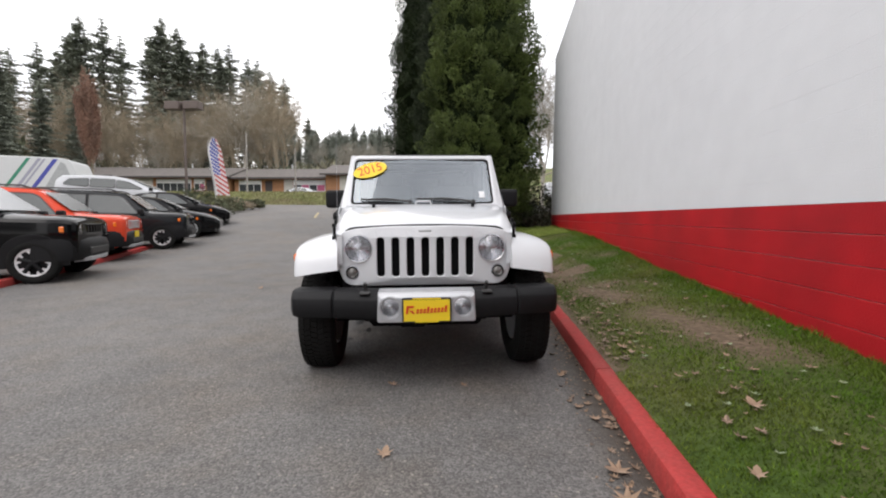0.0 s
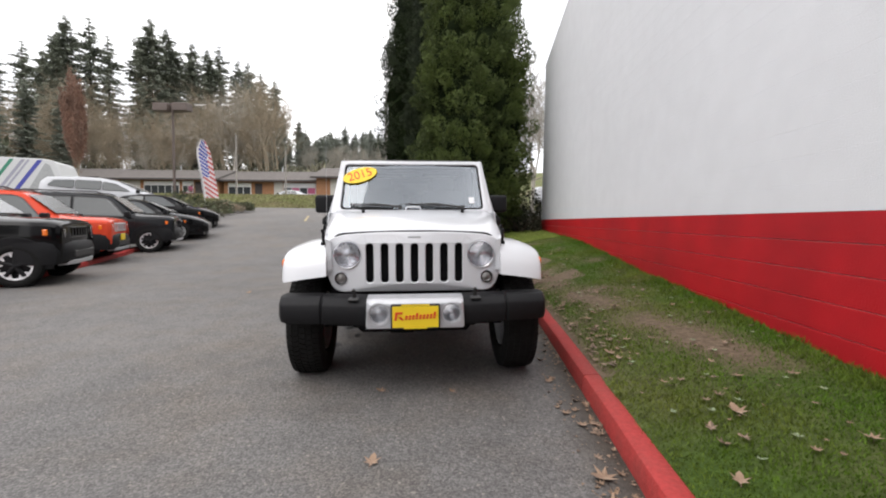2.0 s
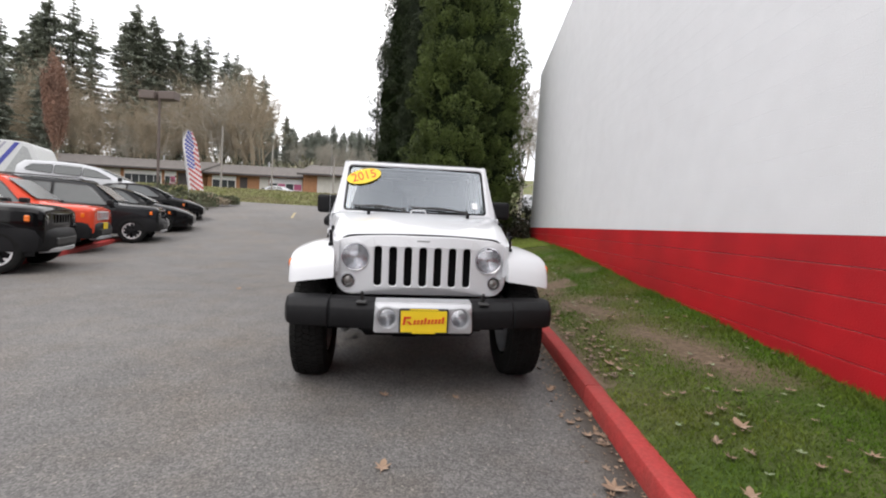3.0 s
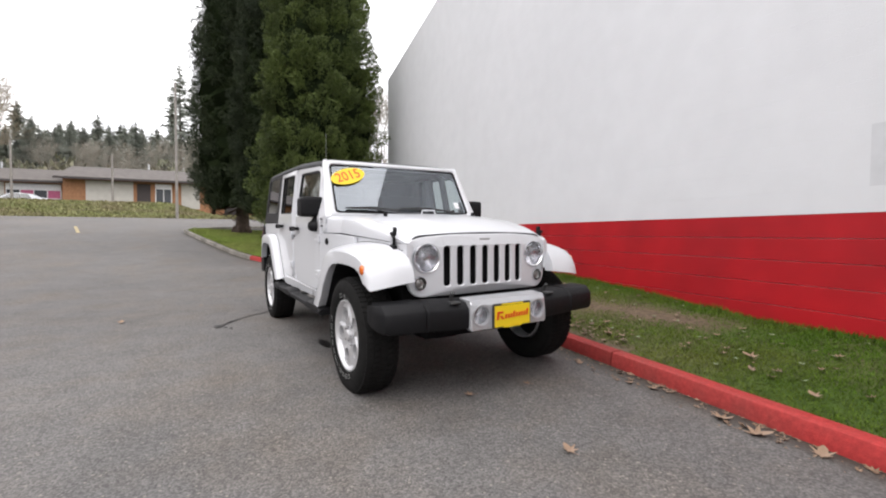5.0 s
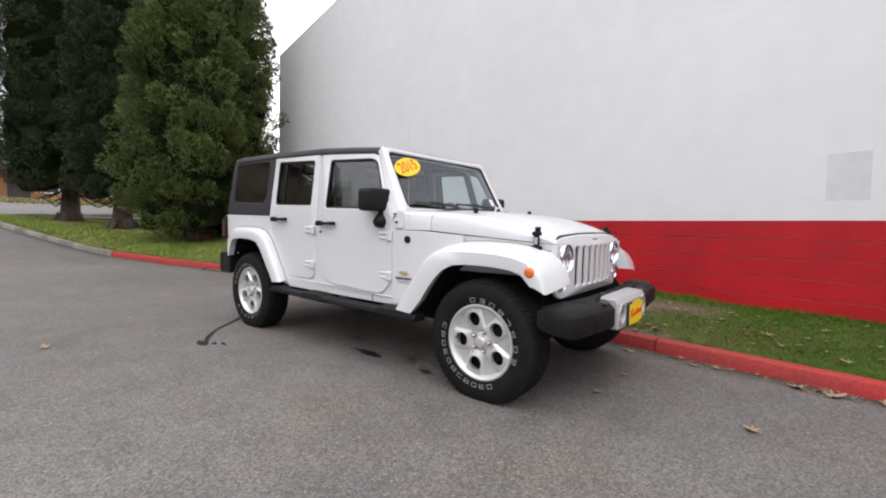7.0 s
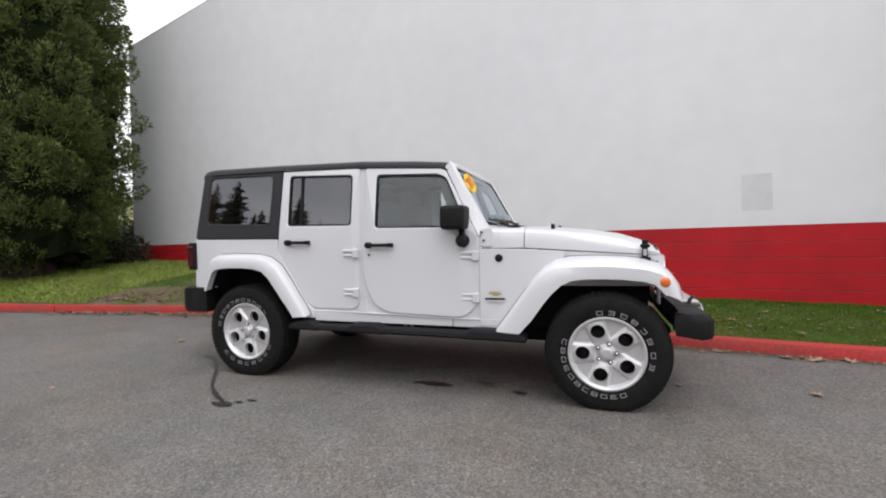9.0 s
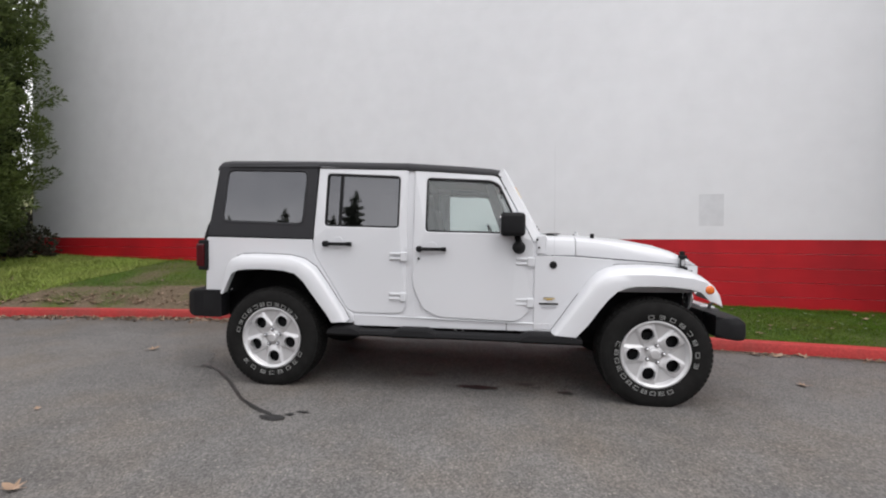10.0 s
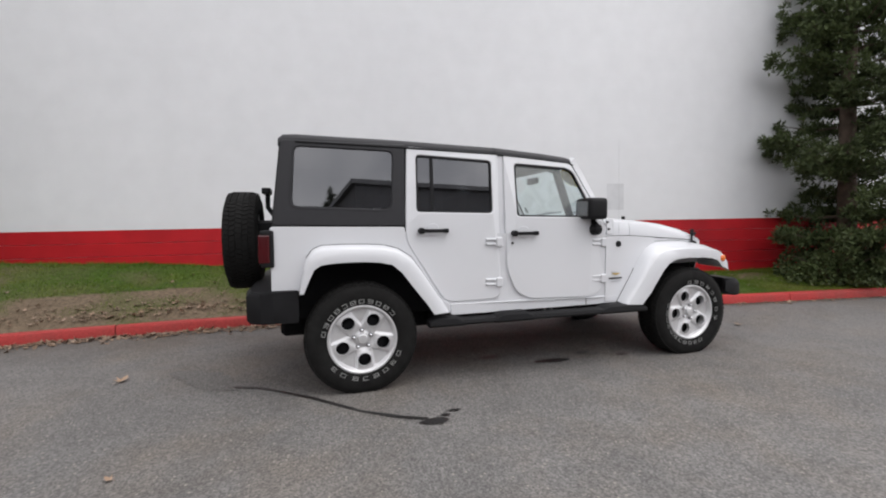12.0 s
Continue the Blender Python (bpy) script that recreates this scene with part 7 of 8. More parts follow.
# white trailer with slanting stripes
tr = empty("box_trailer", pose(-21.6, 22.07, ground_z(22.1) - 0.1, 0, 0, 27))
tagged(tr, "long white trailer with slanting green and blue stripes", "trailer")
prof = rounded([(-9.0, 0.7), (0.40, 0.7), (0.50, 1.7), (0.08, 2.92), (-0.3, 3.0), (-9.0, 3.0)], [0.1, 0.2, 0.3, 0.3, 0.2, 0.1])
part("body", plate(prof, [], lambda u, v, d: Vector((u, -1.25 + d, v)), 2.5, 0.03), M_BODY_WHITE, tr)
tput = lambda u, v, d: Vector((u, -1.256 + d, v))
for x0, w, m in ((-3.06, 0.16, mat("green_stripe", (0.03, 0.20, 0.12), 0.4)), (-2.62, 0.15, mat("grey_stripe", (0.30, 0.30, 0.36), 0.4)), (-2.38, 0.10, bpy.data.materials["grey_stripe"]), (-2.00, 0.20, mat("blue_stripe", (0.05, 0.06, 0.30), 0.4))):
    part("stripe", plate([(x0, 0.75), (x0 + w, 0.75), (x0 + w + 1.40, 2.93), (x0 + 1.40, 2.93)], [], tput, 0.006), m, tr)
part("grey_panel", plate([(-1.35, 0.78), (0.10, 0.78), (0.22, 1.70), (-0.12, 2.70), (-0.30, 2.80)], [], tput, 0.006), mat("grey_trailer_panel", (0.33, 0.34, 0.34), 0.45), tr)
for x in (-6.5, -5.6):
    part("wheel", lathe([(-1.22, 0.05), (-1.24, 0.2), (-1.22, 0.38), (-1.0, 0.38)], 24, "Y", m=Matrix.Translation((x, 0, 0.38))), M_RUBBER, tr)

# planted bed between lot and drive
bed = [(-12.2 - 0.38 * (y - 18.6), y) for y in [18.6 + 0.6 * i for i in range(20)]]
kerb("kerb_bed", [(x, y, ground_z(y)) for x, y in bed[::-1]] + [(-13.2, 18.2, ground_z(18.2)), (-15.0, 18.6, ground_z(18.6)), (-17, 19.4, ground_z(19.4))], M_KERB_GREY, 0.18, label="weathered concrete kerb round the planted bed", seam=2.0)
vv, ff = [], []
for x, y in bed:
    for k in range(8):
        vv.append((x - 0.1 - k * 2.2, y + k * 0.3, ground_z(y) + 0.10 + 0.10 * k * 0.6 + 0.12 * noise.noise((x - k, y * 0.7, 5))))
ff = [(j * 8 + i, j * 8 + i + 1, j * 8 + 9 + i, j * 8 + 8 + i) for j in range(len(bed) - 1) for i in range(7)]
tagged(raw("bed", vv, ff, M_MEADOW, smooth=True), "planted bed with heather and low shrubs", "flower bed", kind="structure")
g = np.random.default_rng(5)
for k, (x, y, r, h, m, lab) in enumerate(((-13.3, 19.7, 0.9, 0.75, M_BED, "yellow-green heather mound in the bed"), (-14.6, 22.5, 1.2, 0.8, M_GREYSHRUB, "rounded grey-green shrub in the bed"), (-15.2, 25.2, 1.1, 0.7, M_GREYSHRUB, "rounded grey-green shrub in the bed"), (-16.5, 24.5, 1.3, 1.3, M_CEDAR_DARK, "dark evergreen shrub in the bed"), (-14.3, 20.9, 1.0, 0.6, M_BED, "yellow-green heather mound in the bed"), (-16.0, 27.6, 1.0, 0.6, M_TWIG, "brown leafless shrub in the bed"), (-17.5, 23.0, 1.4, 0.9, M_BED, "yellow-green heather mound in the bed"), (-18.5, 27, 1.5, 0.9, M_BED, "yellow-green heather mound in the bed"), (-15.3, 28.6, 0.7, 0.5, M_GREYSHRUB, "small grey-green shrub in the bed"))):
    bush("bed_shrub", x, y, ground_z(y) + 0.12, r, r * 0.8, h, 1500, m, 0.10, lab, "shrubs in the bed", 60 + k)

# rough growth on the bank
n = 42000
px = -52 + 58 * g.random(n)
py = 36.6 + 13.5 * g.random(n)
zz = np.array([land_z(a, b) for a, b in zip(px, py)]) - 0.1
c = np.stack([px, py, zz], axis=1)
d = np.stack([g.normal(size=n) * 0.5, g.normal(size=n) * 0.5, np.full(n, 1.0)], axis=1)
tufts = leaf_quads(c, d, g.normal(size=(n, 3)), 0.10 + 0.16 * g.random(n), 0.07 + 0.08 * g.random(n))
tagged(big("bank_growth", tufts.reshape(-1, 3), 4, M_BANK), "rough yellow-green grass on the bank", "grass", kind="stuff")

# feather banner
fl = empty("feather_banner", pose(-15.0, 24.2, ground_z(24.2) + 0.1, 0, -8, 20))
tagged(fl, "tall curved banner with red stripes and blue starry field", "banner")
part("pole", tube([(0, 0, 0), (0, 0, 3.3), (0.10, 0, 4.0), (0.30, 0, 4.25), (0.5, 0, 4.2)], [0.02, 0.016, 0.012, 0.01, 0.008], 6), M_SILVER, fl)
cloth_mats = [mat("white_cloth", (0.62, 0.60, 0.60), 0.8), mat("blue_cloth", (0.05, 0.07, 0.30), 0.8), mat("red_cloth", (0.45, 0.07, 0.07), 0.8)]
bm = bmesh.new()
NX, NZ = 8, 44
grid = []
for j in range(NZ + 1):
    v = j / NZ
    z = 0.95 + 3.25 * v
    w = 0.72 if v < 0.75 else 0.72 * math.cos((v - 0.75) / 0.25 * 1.25)
    x0 = 0.02 if v < 0.72 else 0.02 + 0.34 * ((v - 0.72) / 0.28) ** 2
    grid.append([bm.verts.new((x0 + (max(w, 0.16) * i / NX) * (1 - 0.35 * max(0, v - 0.72)), 0.07 * math.sin(i * 0.9 + v * 5), z - 0.10 * i / NX)) for i in range(NX + 1)])
for j in range(NZ):
    for i in range(NX):
        fa = bm.faces.new((grid[j][i], grid[j][i + 1], grid[j + 1][i + 1], grid[j + 1][i]))
        v = j / NZ
        if i == 0:
            k = 0
        elif v > 0.35 and i < 4 + 3 * (v - 0.35):
            k = 1 if (i + j) % 3 else 0
        else:
            k = 2 if (j + i) % 4 < 2 else 0
        fa.material_index = k
part("cloth", bm, cloth_mats, fl, smooth=True)

# lamp post with two shoebox heads
lp = empty("street_lamp", pose(-17.5, 25.0, ground_z(25.0)))
tagged(lp, "tall brown lamp post with two box heads", "street lamp")
part("pole", tube([(0, 0, 0), (0, 0, 6.35)], [0.09, 0.06], 10), mat("brown_lamp_paint", (0.10, 0.075, 0.065), 0.6), lp)
for s in (-1, 1):
    part("lamp_head", box(s * 0.15, s * 1.05, -0.28, 0.28, 6.05, 6.50, bevel=0.03), bpy.data.materials["brown_lamp_paint"], lp)
    part("lamp_arm", tube([(0, 0, 6.3), (s * 0.2, 0, 6.38)], 0.04, 6), bpy.data.materials["brown_lamp_paint"], lp)
part("top_head", box(-0.28, 0.28, 0.05, 0.6, 6.10, 6.55, bevel=0.03), bpy.data.materials["brown_lamp_paint"], lp)

M_POLE = mat("weathered_pole", (0.26, 0.24, 0.22), 0.85, spread=0.2, scale=4)
for x, y, h in ((-7.2, 36.3, 9.5), (-13.5, 46, 4.0), (-25.6, 46, 6.5), (-21.0, 48, 5.0)):
    o = mesh_object("utility_pole", tube([(0, 0, -0.3), (0, 0, h)], [0.10, 0.07], 8), M_POLE)
    o.matrix_world = pose(x, y, land_z(x, y))
    tagged(o, "slim weathered grey pole before the houses", "pole")

# yellow bay marks
for x, y, turn, L in ((-8.2, 21.6, 19, 4.2),):
    vs = []
    for k in range(7):
        for s in (-0.06, 0.06):
            u = k / 6 * L
            X, Y = x - math.sin(radians(turn)) * u + s, y + math.cos(radians(turn)) * u
            vs.append((X, Y, ground_z(Y) + 0.012))
    tagged(raw("bay_line", vs, [(2 * k, 2 * k + 1, 2 * k + 3, 2 * k + 2) for k in range(6)], M_YLINE), "worn yellow bay line on the asphalt", "road marking", kind="structure")

# ---- low houses on the bank ----
M_ROOF = mat("grey_brown_shingles", (0.12, 0.108, 0.10), 0.9, spread=0.25, scale=2.5, bump=0.4, bscale=12)
M_BRICK = mat("orange_brown_brick", (0.33, 0.165, 0.085), 0.9, spread=0.25, scale=5, bump=0.3, bscale=20)
M_TIMBER = mat("pale_render", (0.50, 0.48, 0.44), 0.8, spread=0.1, scale=2)
M_WIN_WHITE = mat("white_window_frame", (0.72, 0.72, 0.72), 0.5)
M_PINK = mat("pink_board", (0.45, 0.10, 0.20), 0.6)
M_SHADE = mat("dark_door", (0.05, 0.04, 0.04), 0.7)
M_GLASS_HOUSE = mat("dark_window_pane", (0.05, 0.055, 0.06), 0.1)


def house(x0, x1, y, z0, wall_h, bays):
    h = empty("terrace_house", pose(x0, y, z0))
    tagged(h, "low brick house with grey shingle roof and white windows", "house", "houses on the bank")
    L = x1 - x0
    part("wall", box(0, L, 0, 7, -0.6, wall_h), M_BRICK, h)
    bm = bmesh.new()
    rp = [(-0.9, wall_h - 0.12), (3.5, wall_h + 1.30), (7.9, wall_h - 0.12), (7.9, wall_h + 0.08), (3.5, wall_h + 1.52), (-0.9, wall_h + 0.08)]
    a = [bm.verts.new((-0.4, p, q)) for p, q in rp]
    b = [bm.verts.new((L + 0.4, p, q)) for p, q in rp]
    for i in range(6):
        bm.faces.new((a[i], a[(i + 1) % 6], b[(i + 1) % 6], b[i]))
    bm.faces.new(a[::-1])
    bm.faces.new(b)
    part("roof", bm, M_ROOF, h)
    part("fascia", box(-0.4, L + 0.4, -0.94, -0.90, wall_h - 0.14, wall_h + 0.03), M_SHADE, h)
    for bx, w, kind in bays:
        if kind == "w":
            wn_ = part("window", box(bx, bx + w, -0.06, 0.02, 0.45, wall_h - 0.25), M_WIN_WHITE, h)
            k = max(2, int(w / 0.8))
            for i in range(k):
                part("pane", box(bx + 0.08 + i * (w - 0.08) / k, bx + (i + 1) * (w - 0.08) / k, -0.075, -0.05, 0.55, wall_h - 0.75), M_GLASS_HOUSE, wn_)
        elif kind == "p":
            wn_ = part("window", box(bx, bx + w, -0.06, 0.02, 0.2, wall_h - 0.2), M_WIN_WHITE, h)
            k = max(2, int(w / 0.9))
            for i in range(k):
                part("pane", box(bx + 0.08 + i * (w - 0.08) / k, bx + (i + 1) * (w - 0.08) / k, -0.075, -0.05, 0.9, wall_h - 0.8), M_PINK if i % 2 else M_GLASS_HOUSE, wn_)
            part("panel", box(bx, bx + w, -0.072, -0.058, 0.2, 0.8), M_PINK, wn_)
        elif kind == "d":
            part("door", box(bx, bx + w, -0.05, 0.02, 0.0, wall_h - 0.3), M_SHADE, h)
        else:
            part("panel", box(bx, bx + w, -0.05, 0.02, 0.0, wall_h - 0.15), M_TIMBER, h)
    part("chimney", tube([(L * 0.5, 3.6, wall_h + 1.2), (L * 0.5, 3.6, wall_h + 2.1)], 0.08, 8), M_SILVER, h)
    return h


HY, HZ = 51.5, 3.4
house(-60, -46, HY + 0.6, HZ + 0.1, 2.5, ((1, 2, "t"), (4, 3, "w"), (9, 1.2, "d"), (11, 2.4, "t")))
house(-45.6, -31.0, HY, HZ, 2.4, ((5.0, 4.6, "w"), (10.0, 1.4, "p"), (11.6, 1.4, "d"), (13.2, 1.2, "t"), (2.0, 2.5, "t")))
house(-30.6, -18.9, HY + 0.4, HZ - 0.1, 2.4, ((0.6, 2.9, "w"), (4.0, 0.9, "d"), (6.4, 1.1, "t"), (7.6, 4.0, "p")))
house(-18.5, -6.6, HY - 0.8, HZ + 0.05, 2.6, ((1.7, 3.7, "t"), (5.7, 1.1, "d"), (7.2, 1.4, "w"), (9.4, 1.6, "t")))
house(-6.2, 4.5, HY + 0.8, HZ - 0.4, 2.3, ((0.8, 1.4, "d"), (2.8, 2.4, "w"), (6.2, 3.2, "w")))

# ---- stains, leaves and grass ----


def stain(name, pts, widths, material, label, lift=0.006, seed=1):
    """A wet trail on the asphalt, of uneven width."""
    g = np.random.default_rng(seed)
    fine = []
    for (p, w), (q, x) in zip(zip(pts, widths), zip(pts[1:], widths[1:])):
        for k in range(8):
            t = k / 8
            fine.append((p[0] + (q[0] - p[0]) * t, p[1] + (q[1] - p[1]) * t, w + (x - w) * t))
    fine.append((*pts[-1], widths[-1]))
    vs = []
    for i, (x, y, w) in enumerate(fine):
        a, b = fine[max(i - 1, 0)], fine[min(i + 1, len(fine) - 1)]
        d = Vector((b[0] - a[0], b[1] - a[1])).normalized()
        jx = 0.25 * w
        for s in (-1, 1):
            ww = w * (0.75 + 0.5 * g.random())
            vs.append((x - d.y * s * ww + jx * g.normal() * 0.3, y + d.x * s * ww, ground_z(y) + lift))
    return tagged(raw(name, vs, [(2 * k, 2 * k + 1, 2 * k + 3, 2 * k + 2) for k in range(len(fine) - 1)], material), label, "stain")


stain("oil_trail", [(-1.95, 6.05), (-1.89, 6.22), (-1.76, 6.46), (-1.48, 6.80), (-1.33, 7.02), (-1.20, 7.22), (-1.15, 7.42)], [0.012, 0.016, 0.009, 0.015, 0.010, 0.013, 0.022], M_OIL, "dark wet trail running across the asphalt", 0.008, 2)
stain("damp_patch", [(-1.17, 7.36), (-1.07, 7.55), (-0.88, 7.72), (-0.68, 8.05)], [0.05, 0.11, 0.14, 0.04], M_DAMP, "faded damp patch at the trail's start", 0.005, 3)
for k, (x, y, L, w) in enumerate(((-0.97, 4.86, 0.17, 0.05), (-0.78, 5.37, 0.09, 0.03), (-0.89, 4.17, 0.06, 0.035), (-0.78, 4.49, 0.08, 0.025), (-1.99, 6.02, 0.09, 0.045), (-1.85, 5.88, 0.05, 0.014), (-1.91, 5.94, 0.03, 0.02), (-0.84, 4.40, 0.04, 0.012))):
    stain("oil_spot", [(x + 0.15 * L, y - L), (x + 0.05 * L, y - L * 0.4), (x, y + L * 0.3), (x - 0.1 * L, y + L)], [w * 0.25, w, w * 0.8, w * 0.2], M_OIL, "dark oil spot on the asphalt under the car", 0.008, 10 + k)

LOBES = [(0, -0.5), (0.10, -0.18), (0.42, -0.28), (0.24, -0.02), (0.50, 0.18), (0.20, 0.18), (0.16, 0.44), (0, 0.62), (-0.16, 0.44), (-0.20, 0.18), (-0.50, 0.18), (-0.24, -0.02), (-0.42, -0.28), (-0.10, -0.18)]


def leaf_verts(x, y, z, size, turn, curl, tilt):
    m = Matrix.Translation((x, y, z)) @ Matrix.Rotation(turn, 4, "Z") @ Matrix.Rotation(tilt, 4, "X")
    vs = [m @ Vector((0, 0, 0))]
    for u, v in LOBES:
        vs.append(m @ Vector((u * size, v * size, (u * u + 0.5 * v * v) * size * curl)))
    return vs


def dead_leaf(x, y, z, size, turn, curl=0.9, tilt=0.1):
    bm = bmesh.new()
    vs = [bm.verts.new(v) for v in leaf_verts(0, 0, 0, size, turn, curl, tilt)]
    n = len(vs) - 1
    for i in range(n):
        bm.faces.new((vs[0], vs[1 + i], vs[1 + (i + 1) % n]))
    add_tube(bm, [vs[1].co.copy(), vs[1].co + (vs[1].co - vs[0].co) * 0.5], 0.0015, 4)
    o = mesh_object("dead_leaf", bm, M_DEADLEAF)
    o.location = (x, y, z)
    return tagged(o, "curled brown dead leaf lying flat", "leaf", "fallen leaves")


for k, (x, y, s) in enumerate(((-0.09, 2.25, 0.11), (1.00, 2.23, 0.16), (0.97, 2.02, 0.17), (0.94, 3.42, 0.10), (-0.23, 3.11, 0.09), (1.02, 2.75, 0.10), (1.04, 1.75, 0.14), (0.25, 3.15, 0.07), (0.96, 2.9, 0.09), (-0.85, 8.35, 0.14), (-3.05, 6.6, 0.12), (1.05, 1.2, 0.13), (1.02, 0.4, 0.12), (-2.35, 7.6, 0.06))):
    dead_leaf(x, y, ground_z(y) + 0.012, s * 0.8, k * 1.9, 0.7 + 0.1 * (k % 4))
for k, (x, y, s) in enumerate(((1.75, 2.55, 0.15), (1.55, 2.95, 0.09), (1.62, 3.85, 0.10), (1.42, 3.6, 0.12), (1.85, 4.9, 0.16), (2.3, 4.6, 0.08), (1.5, 4.6, 0.11), (2.1, 2.2, 0.10), (1.45, 2.0, 0.11), (1.7, 1.2, 0.12), (2.2, 0.6, 0.12), (1.95, 3.2, 0.07))):
    dead_leaf(x, y, verge_z(x, y) + 0.03, s * 0.7, k * 2.3, 0.9)

# dirt and damp gathered along the gutter
vv, ff, dirt = [], [], []
gy = [-5 + 0.12 * i for i in range(226)]
GU = (0.0, 0.03, 0.07, 0.12, 0.18, 0.25, 0.34, 0.46, 0.6, 0.75, 0.9, 1.05, 1.2, 1.3)
for y in gy:
    for u in GU:
        vv.append((kerb_x(y) - u + 0.01, y, ground_z(y) + (0.006 if u < 1.25 else -0.006)))
        d = max(0.0, 1.15 - u / (0.20 + 0.13 * noise.noise((y * 0.9, 3, 1)))) if u < 0.45 else 0.0
        drift = max(0.0, 1 - abs(y - 8.8) / 2.8) * max(0.0, 1 - u / 1.2)
        dirt.append(max(d, drift * (0.55 + 0.9 * noise.noise((u * 2.2, y * 1.3, 9)))))
n = len(GU)
ff = [(j * n + i, j * n + i + 1, (j + 1) * n + i + 1, (j + 1) * n + i) for j in range(len(gy) - 1) for i in range(n - 1)]
gutter = raw("gutter", vv, ff, M_GUTTER, smooth=True)
layer = gutter.data.attributes.new("earth", "FLOAT", "POINT")
layer.data.foreach_set("value", dirt)
tagged(gutter, "damp brown dirt along the foot of the kerb", "gutter", kind="structure")

g = np.random.default_rng(17)
tri = []
for k in range(1150):
    u = g.random()
    if u < 0.35:  # along the gutter
        y = -3 + 16 * g.random()
        x = kerb_x(y) - 0.02 - 0.22 * g.random() ** 2
        z = ground_z(y) + 0.008
    elif u < 0.60:  # drift behind the parked car's wheels
        y = 7.4 + 4.5 * g.random()
        x = kerb_x(y) - 0.03 - 0.35 * g.random() ** 2 if g.random() < 0.5 else kerb_x(y) + 0.2 + 0.5 * g.random()
        z = ground_z(y) + 0.01 if x < kerb_x(y) else verge_z(x, y) + 0.02
    elif u < 0.76:
        y = 3.3 + 3.5 * g.random()
        x = kerb_x(y) + 0.16 + 0.34 * g.random() ** 1.5
        z = verge_z(x, y) + 0.02
    else:
        y = -2 + 16 * g.random()
        x = kerb_x(y) + 0.2 + 1.3 * g.random()
        z = verge_z(min(x, 2.65), y) + 0.02
    vs = leaf_verts(x, y, z, 0.02 + 0.05 * g.random() ** 1.5, g.random() * 6.3, 0.5 + g.random(), 0.5 * g.normal() * 0.5)
    n = len(vs) - 1
    for i in range(n):
        tri += [vs[0], vs[1 + i], vs[1 + (i + 1) % n]]
for k in range(900):  # brown drift along the kerb behind the parked car
    y = 7.0 + 5.2 * g.random()
    on_grass = g.random() < 0.35
    x = kerb_x(y) + (0.22 + 0.3 * g.random() ** 1.5 if on_grass else -0.02 - 0.24 * g.random() ** 1.8)
    z = verge_z(x, y) + 0.015 if on_grass else ground_z(y) + 0.010
    vs = leaf_verts(x, y, z + 0.012 * g.random(), 0.03 + 0.05 * g.random(), g.random() * 6.3, 0.5 + g.random(), 0.35 * g.normal())
    n = len(vs) - 1
    for i in range(n):
        tri += [vs[0], vs[1 + i], vs[1 + (i + 1) % n]]
for k in range(1500):  # crumbs of bark and leaf in the gutter
    y = -4 + 18 * g.random()
    c = Vector((kerb_x(y) - 0.01 - 0.26 * g.random() ** 2.2, y, ground_z(y) + 0.008 + 0.006 * g.random()))
    a, s = g.random() * 6.3, 0.004 + 0.011 * g.random() ** 2
    tri += [c + Vector((math.cos(a) * s, math.sin(a) * s, 0)), c + Vector((math.cos(a + 2.2) * s, math.sin(a + 2.2) * s, 0.004)), c + Vector((math.cos(a + 4) * s, math.sin(a + 4) * s, 0.001))]
tagged(big("leaf_litter", [tuple(v) for v in tri], 3, M_DEADLEAF), "scattered brown dead leaves in gutter and grass", "leaves", kind="stuff")


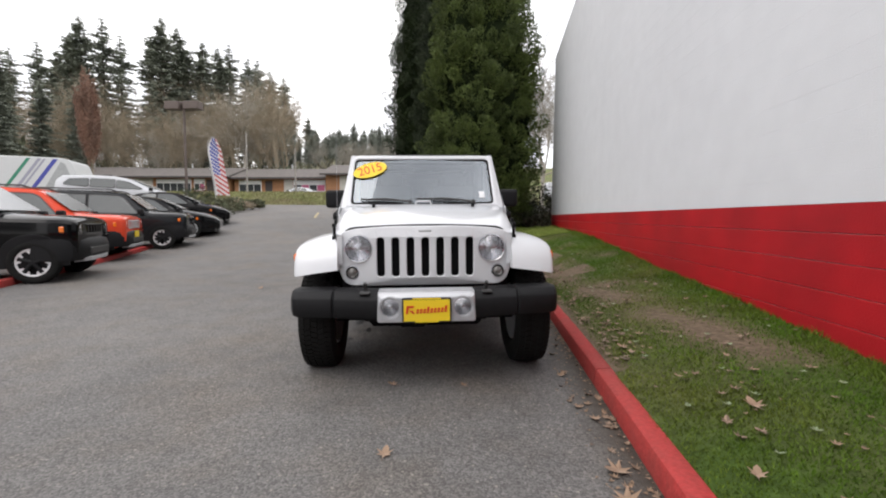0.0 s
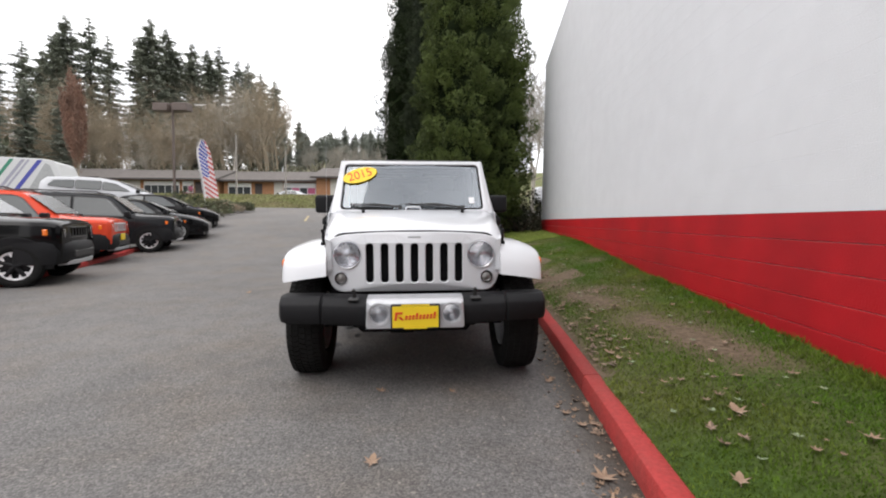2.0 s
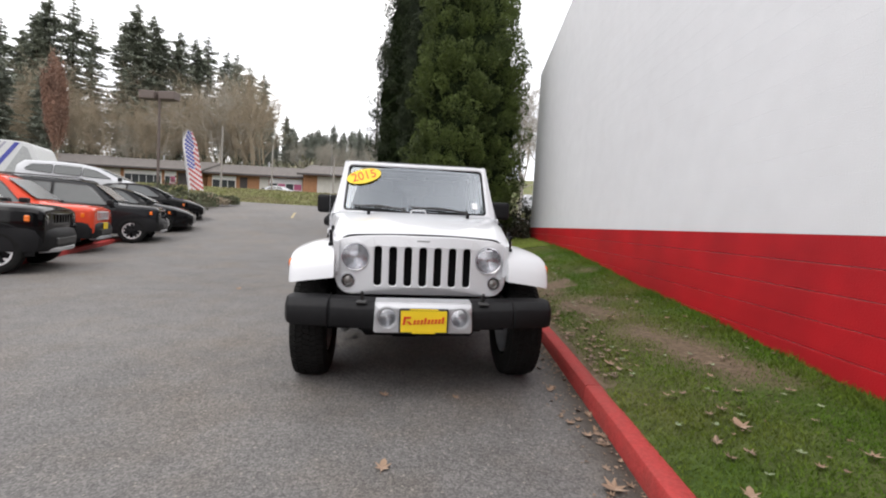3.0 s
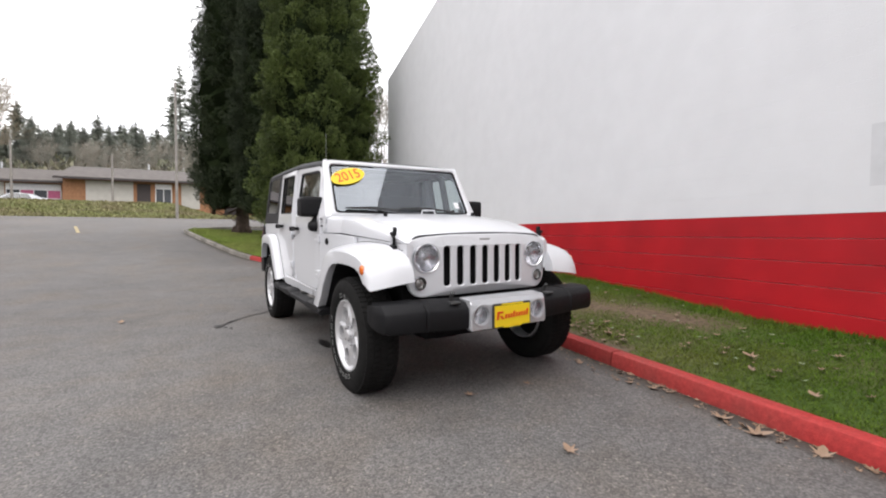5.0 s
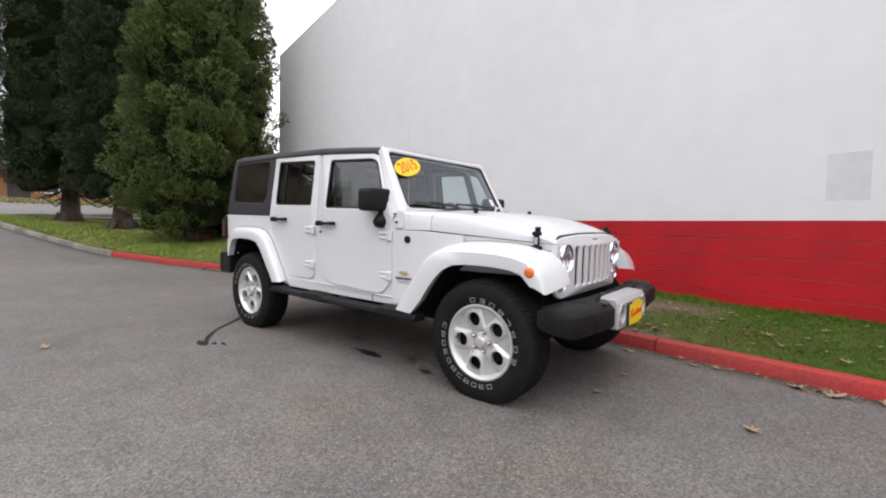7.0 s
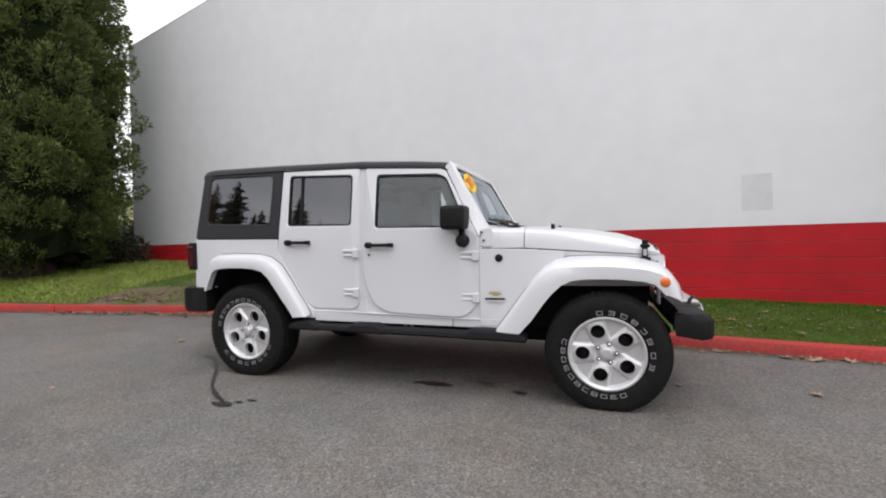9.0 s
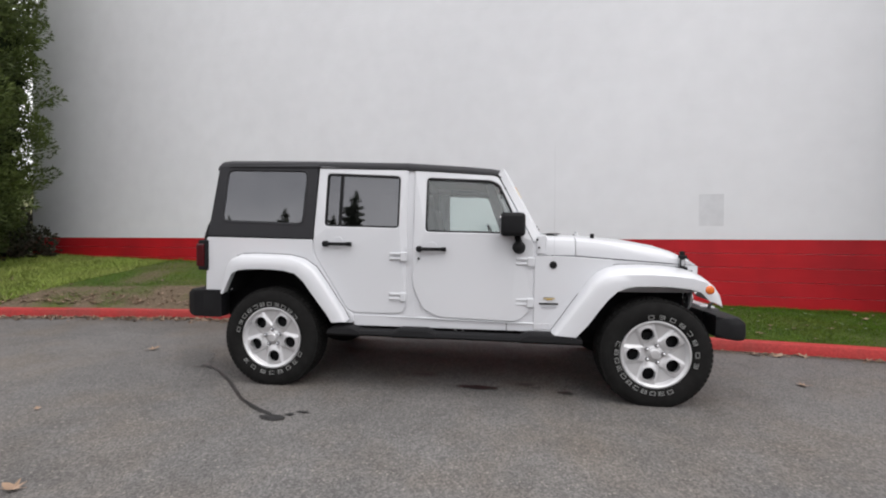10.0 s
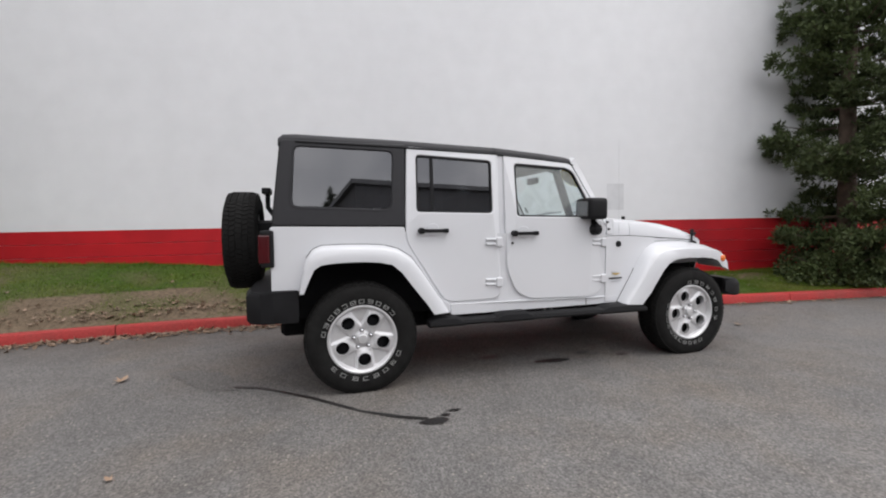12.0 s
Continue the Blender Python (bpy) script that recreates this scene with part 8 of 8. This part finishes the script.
blades = []
for k in range(290000):
    y = -2.5 + 20 * (g.random() ** 1.35)
    k0 = kerb_x(y) + 0.11
    x = k0 + (2.69 - k0) * g.random()
    b = bare(x, y)
    edge = max(0.0, 1 - (2.69 - x) / 0.25)
    if g.random() < b * 1.3 - edge:
        continue
    h = (0.010 + 0.018 * g.random()) * (1 + 1.4 * edge) * (1.0 + 0.5 * noise.noise((x * 2.5, y * 2.5, 8)))
    a = g.random() * 6.283
    w = 0.0024 + 0.0022 * g.random()
    z = verge_z(x, y) - 0.004
    lx, ly = g.normal() * 0.5 * h, g.normal() * 0.5 * h
    blades += [(x - w * math.cos(a), y - w * math.sin(a), z), (x + w * math.cos(a), y + w * math.sin(a), z), (x + lx, y + ly, z + h)]
lawn = []
for k in range(110000):  # longer grass round the tall trees
    y = 12 + 11.5 * g.random()
    k0 = kerb_x(y) + 0.18 if y < 22 else -4.5
    x = k0 + (2.6 - k0) * g.random()
    h = 0.025 + 0.035 * g.random()
    a = g.random() * 6.283
    w = (0.006 + 0.007 * g.random()) * (1.0 if y < 16 else 2.2)
    z = verge_z(x, y) - 0.004
    lx, ly = g.normal() * 0.7 * h, g.normal() * 0.7 * h
    lawn.extend([(x - w * math.cos(a), y - w * math.sin(a), z), (x + w * math.cos(a), y + w * math.sin(a), z), (x + lx, y + ly, z + h)])
tagged(big("lawn_grass", lawn, 3, M_LAWN), "bright yellow-green lawn under the tall trees", "grass", kind="stuff")
tagged(big("grass_blades", blades, 3, M_BLADE), "short green grass with bare patches", "grass", kind="stuff")

tri = []
for k in range(60):
    y, x = 0.5 + 8 * g.random(), 0
    x = kerb_x(y) + 0.3 + 1.1 * g.random()
    z = verge_z(x, y) + 0.02
    for j in range(9):
        a, L = j * 0.7 + g.random(), 0.012 + 0.018 * g.random()
        d = Vector((math.cos(a), math.sin(a), 0.35))
        sd = Vector((-d.y, d.x, 0)) * L * 0.28
        c = Vector((x, y, z))
        tri += [tuple(c), tuple(c + d * L * 0.6 + sd), tuple(c + d * L), tuple(c + d * L * 0.6 - sd)]
tagged(big("weed_rosette", tri, 4, mat("pale_weed_leaves", (0.20, 0.25, 0.14), 0.7, per_piece=-0.3)), "small pale weeds in the grass", "weeds", kind="stuff")
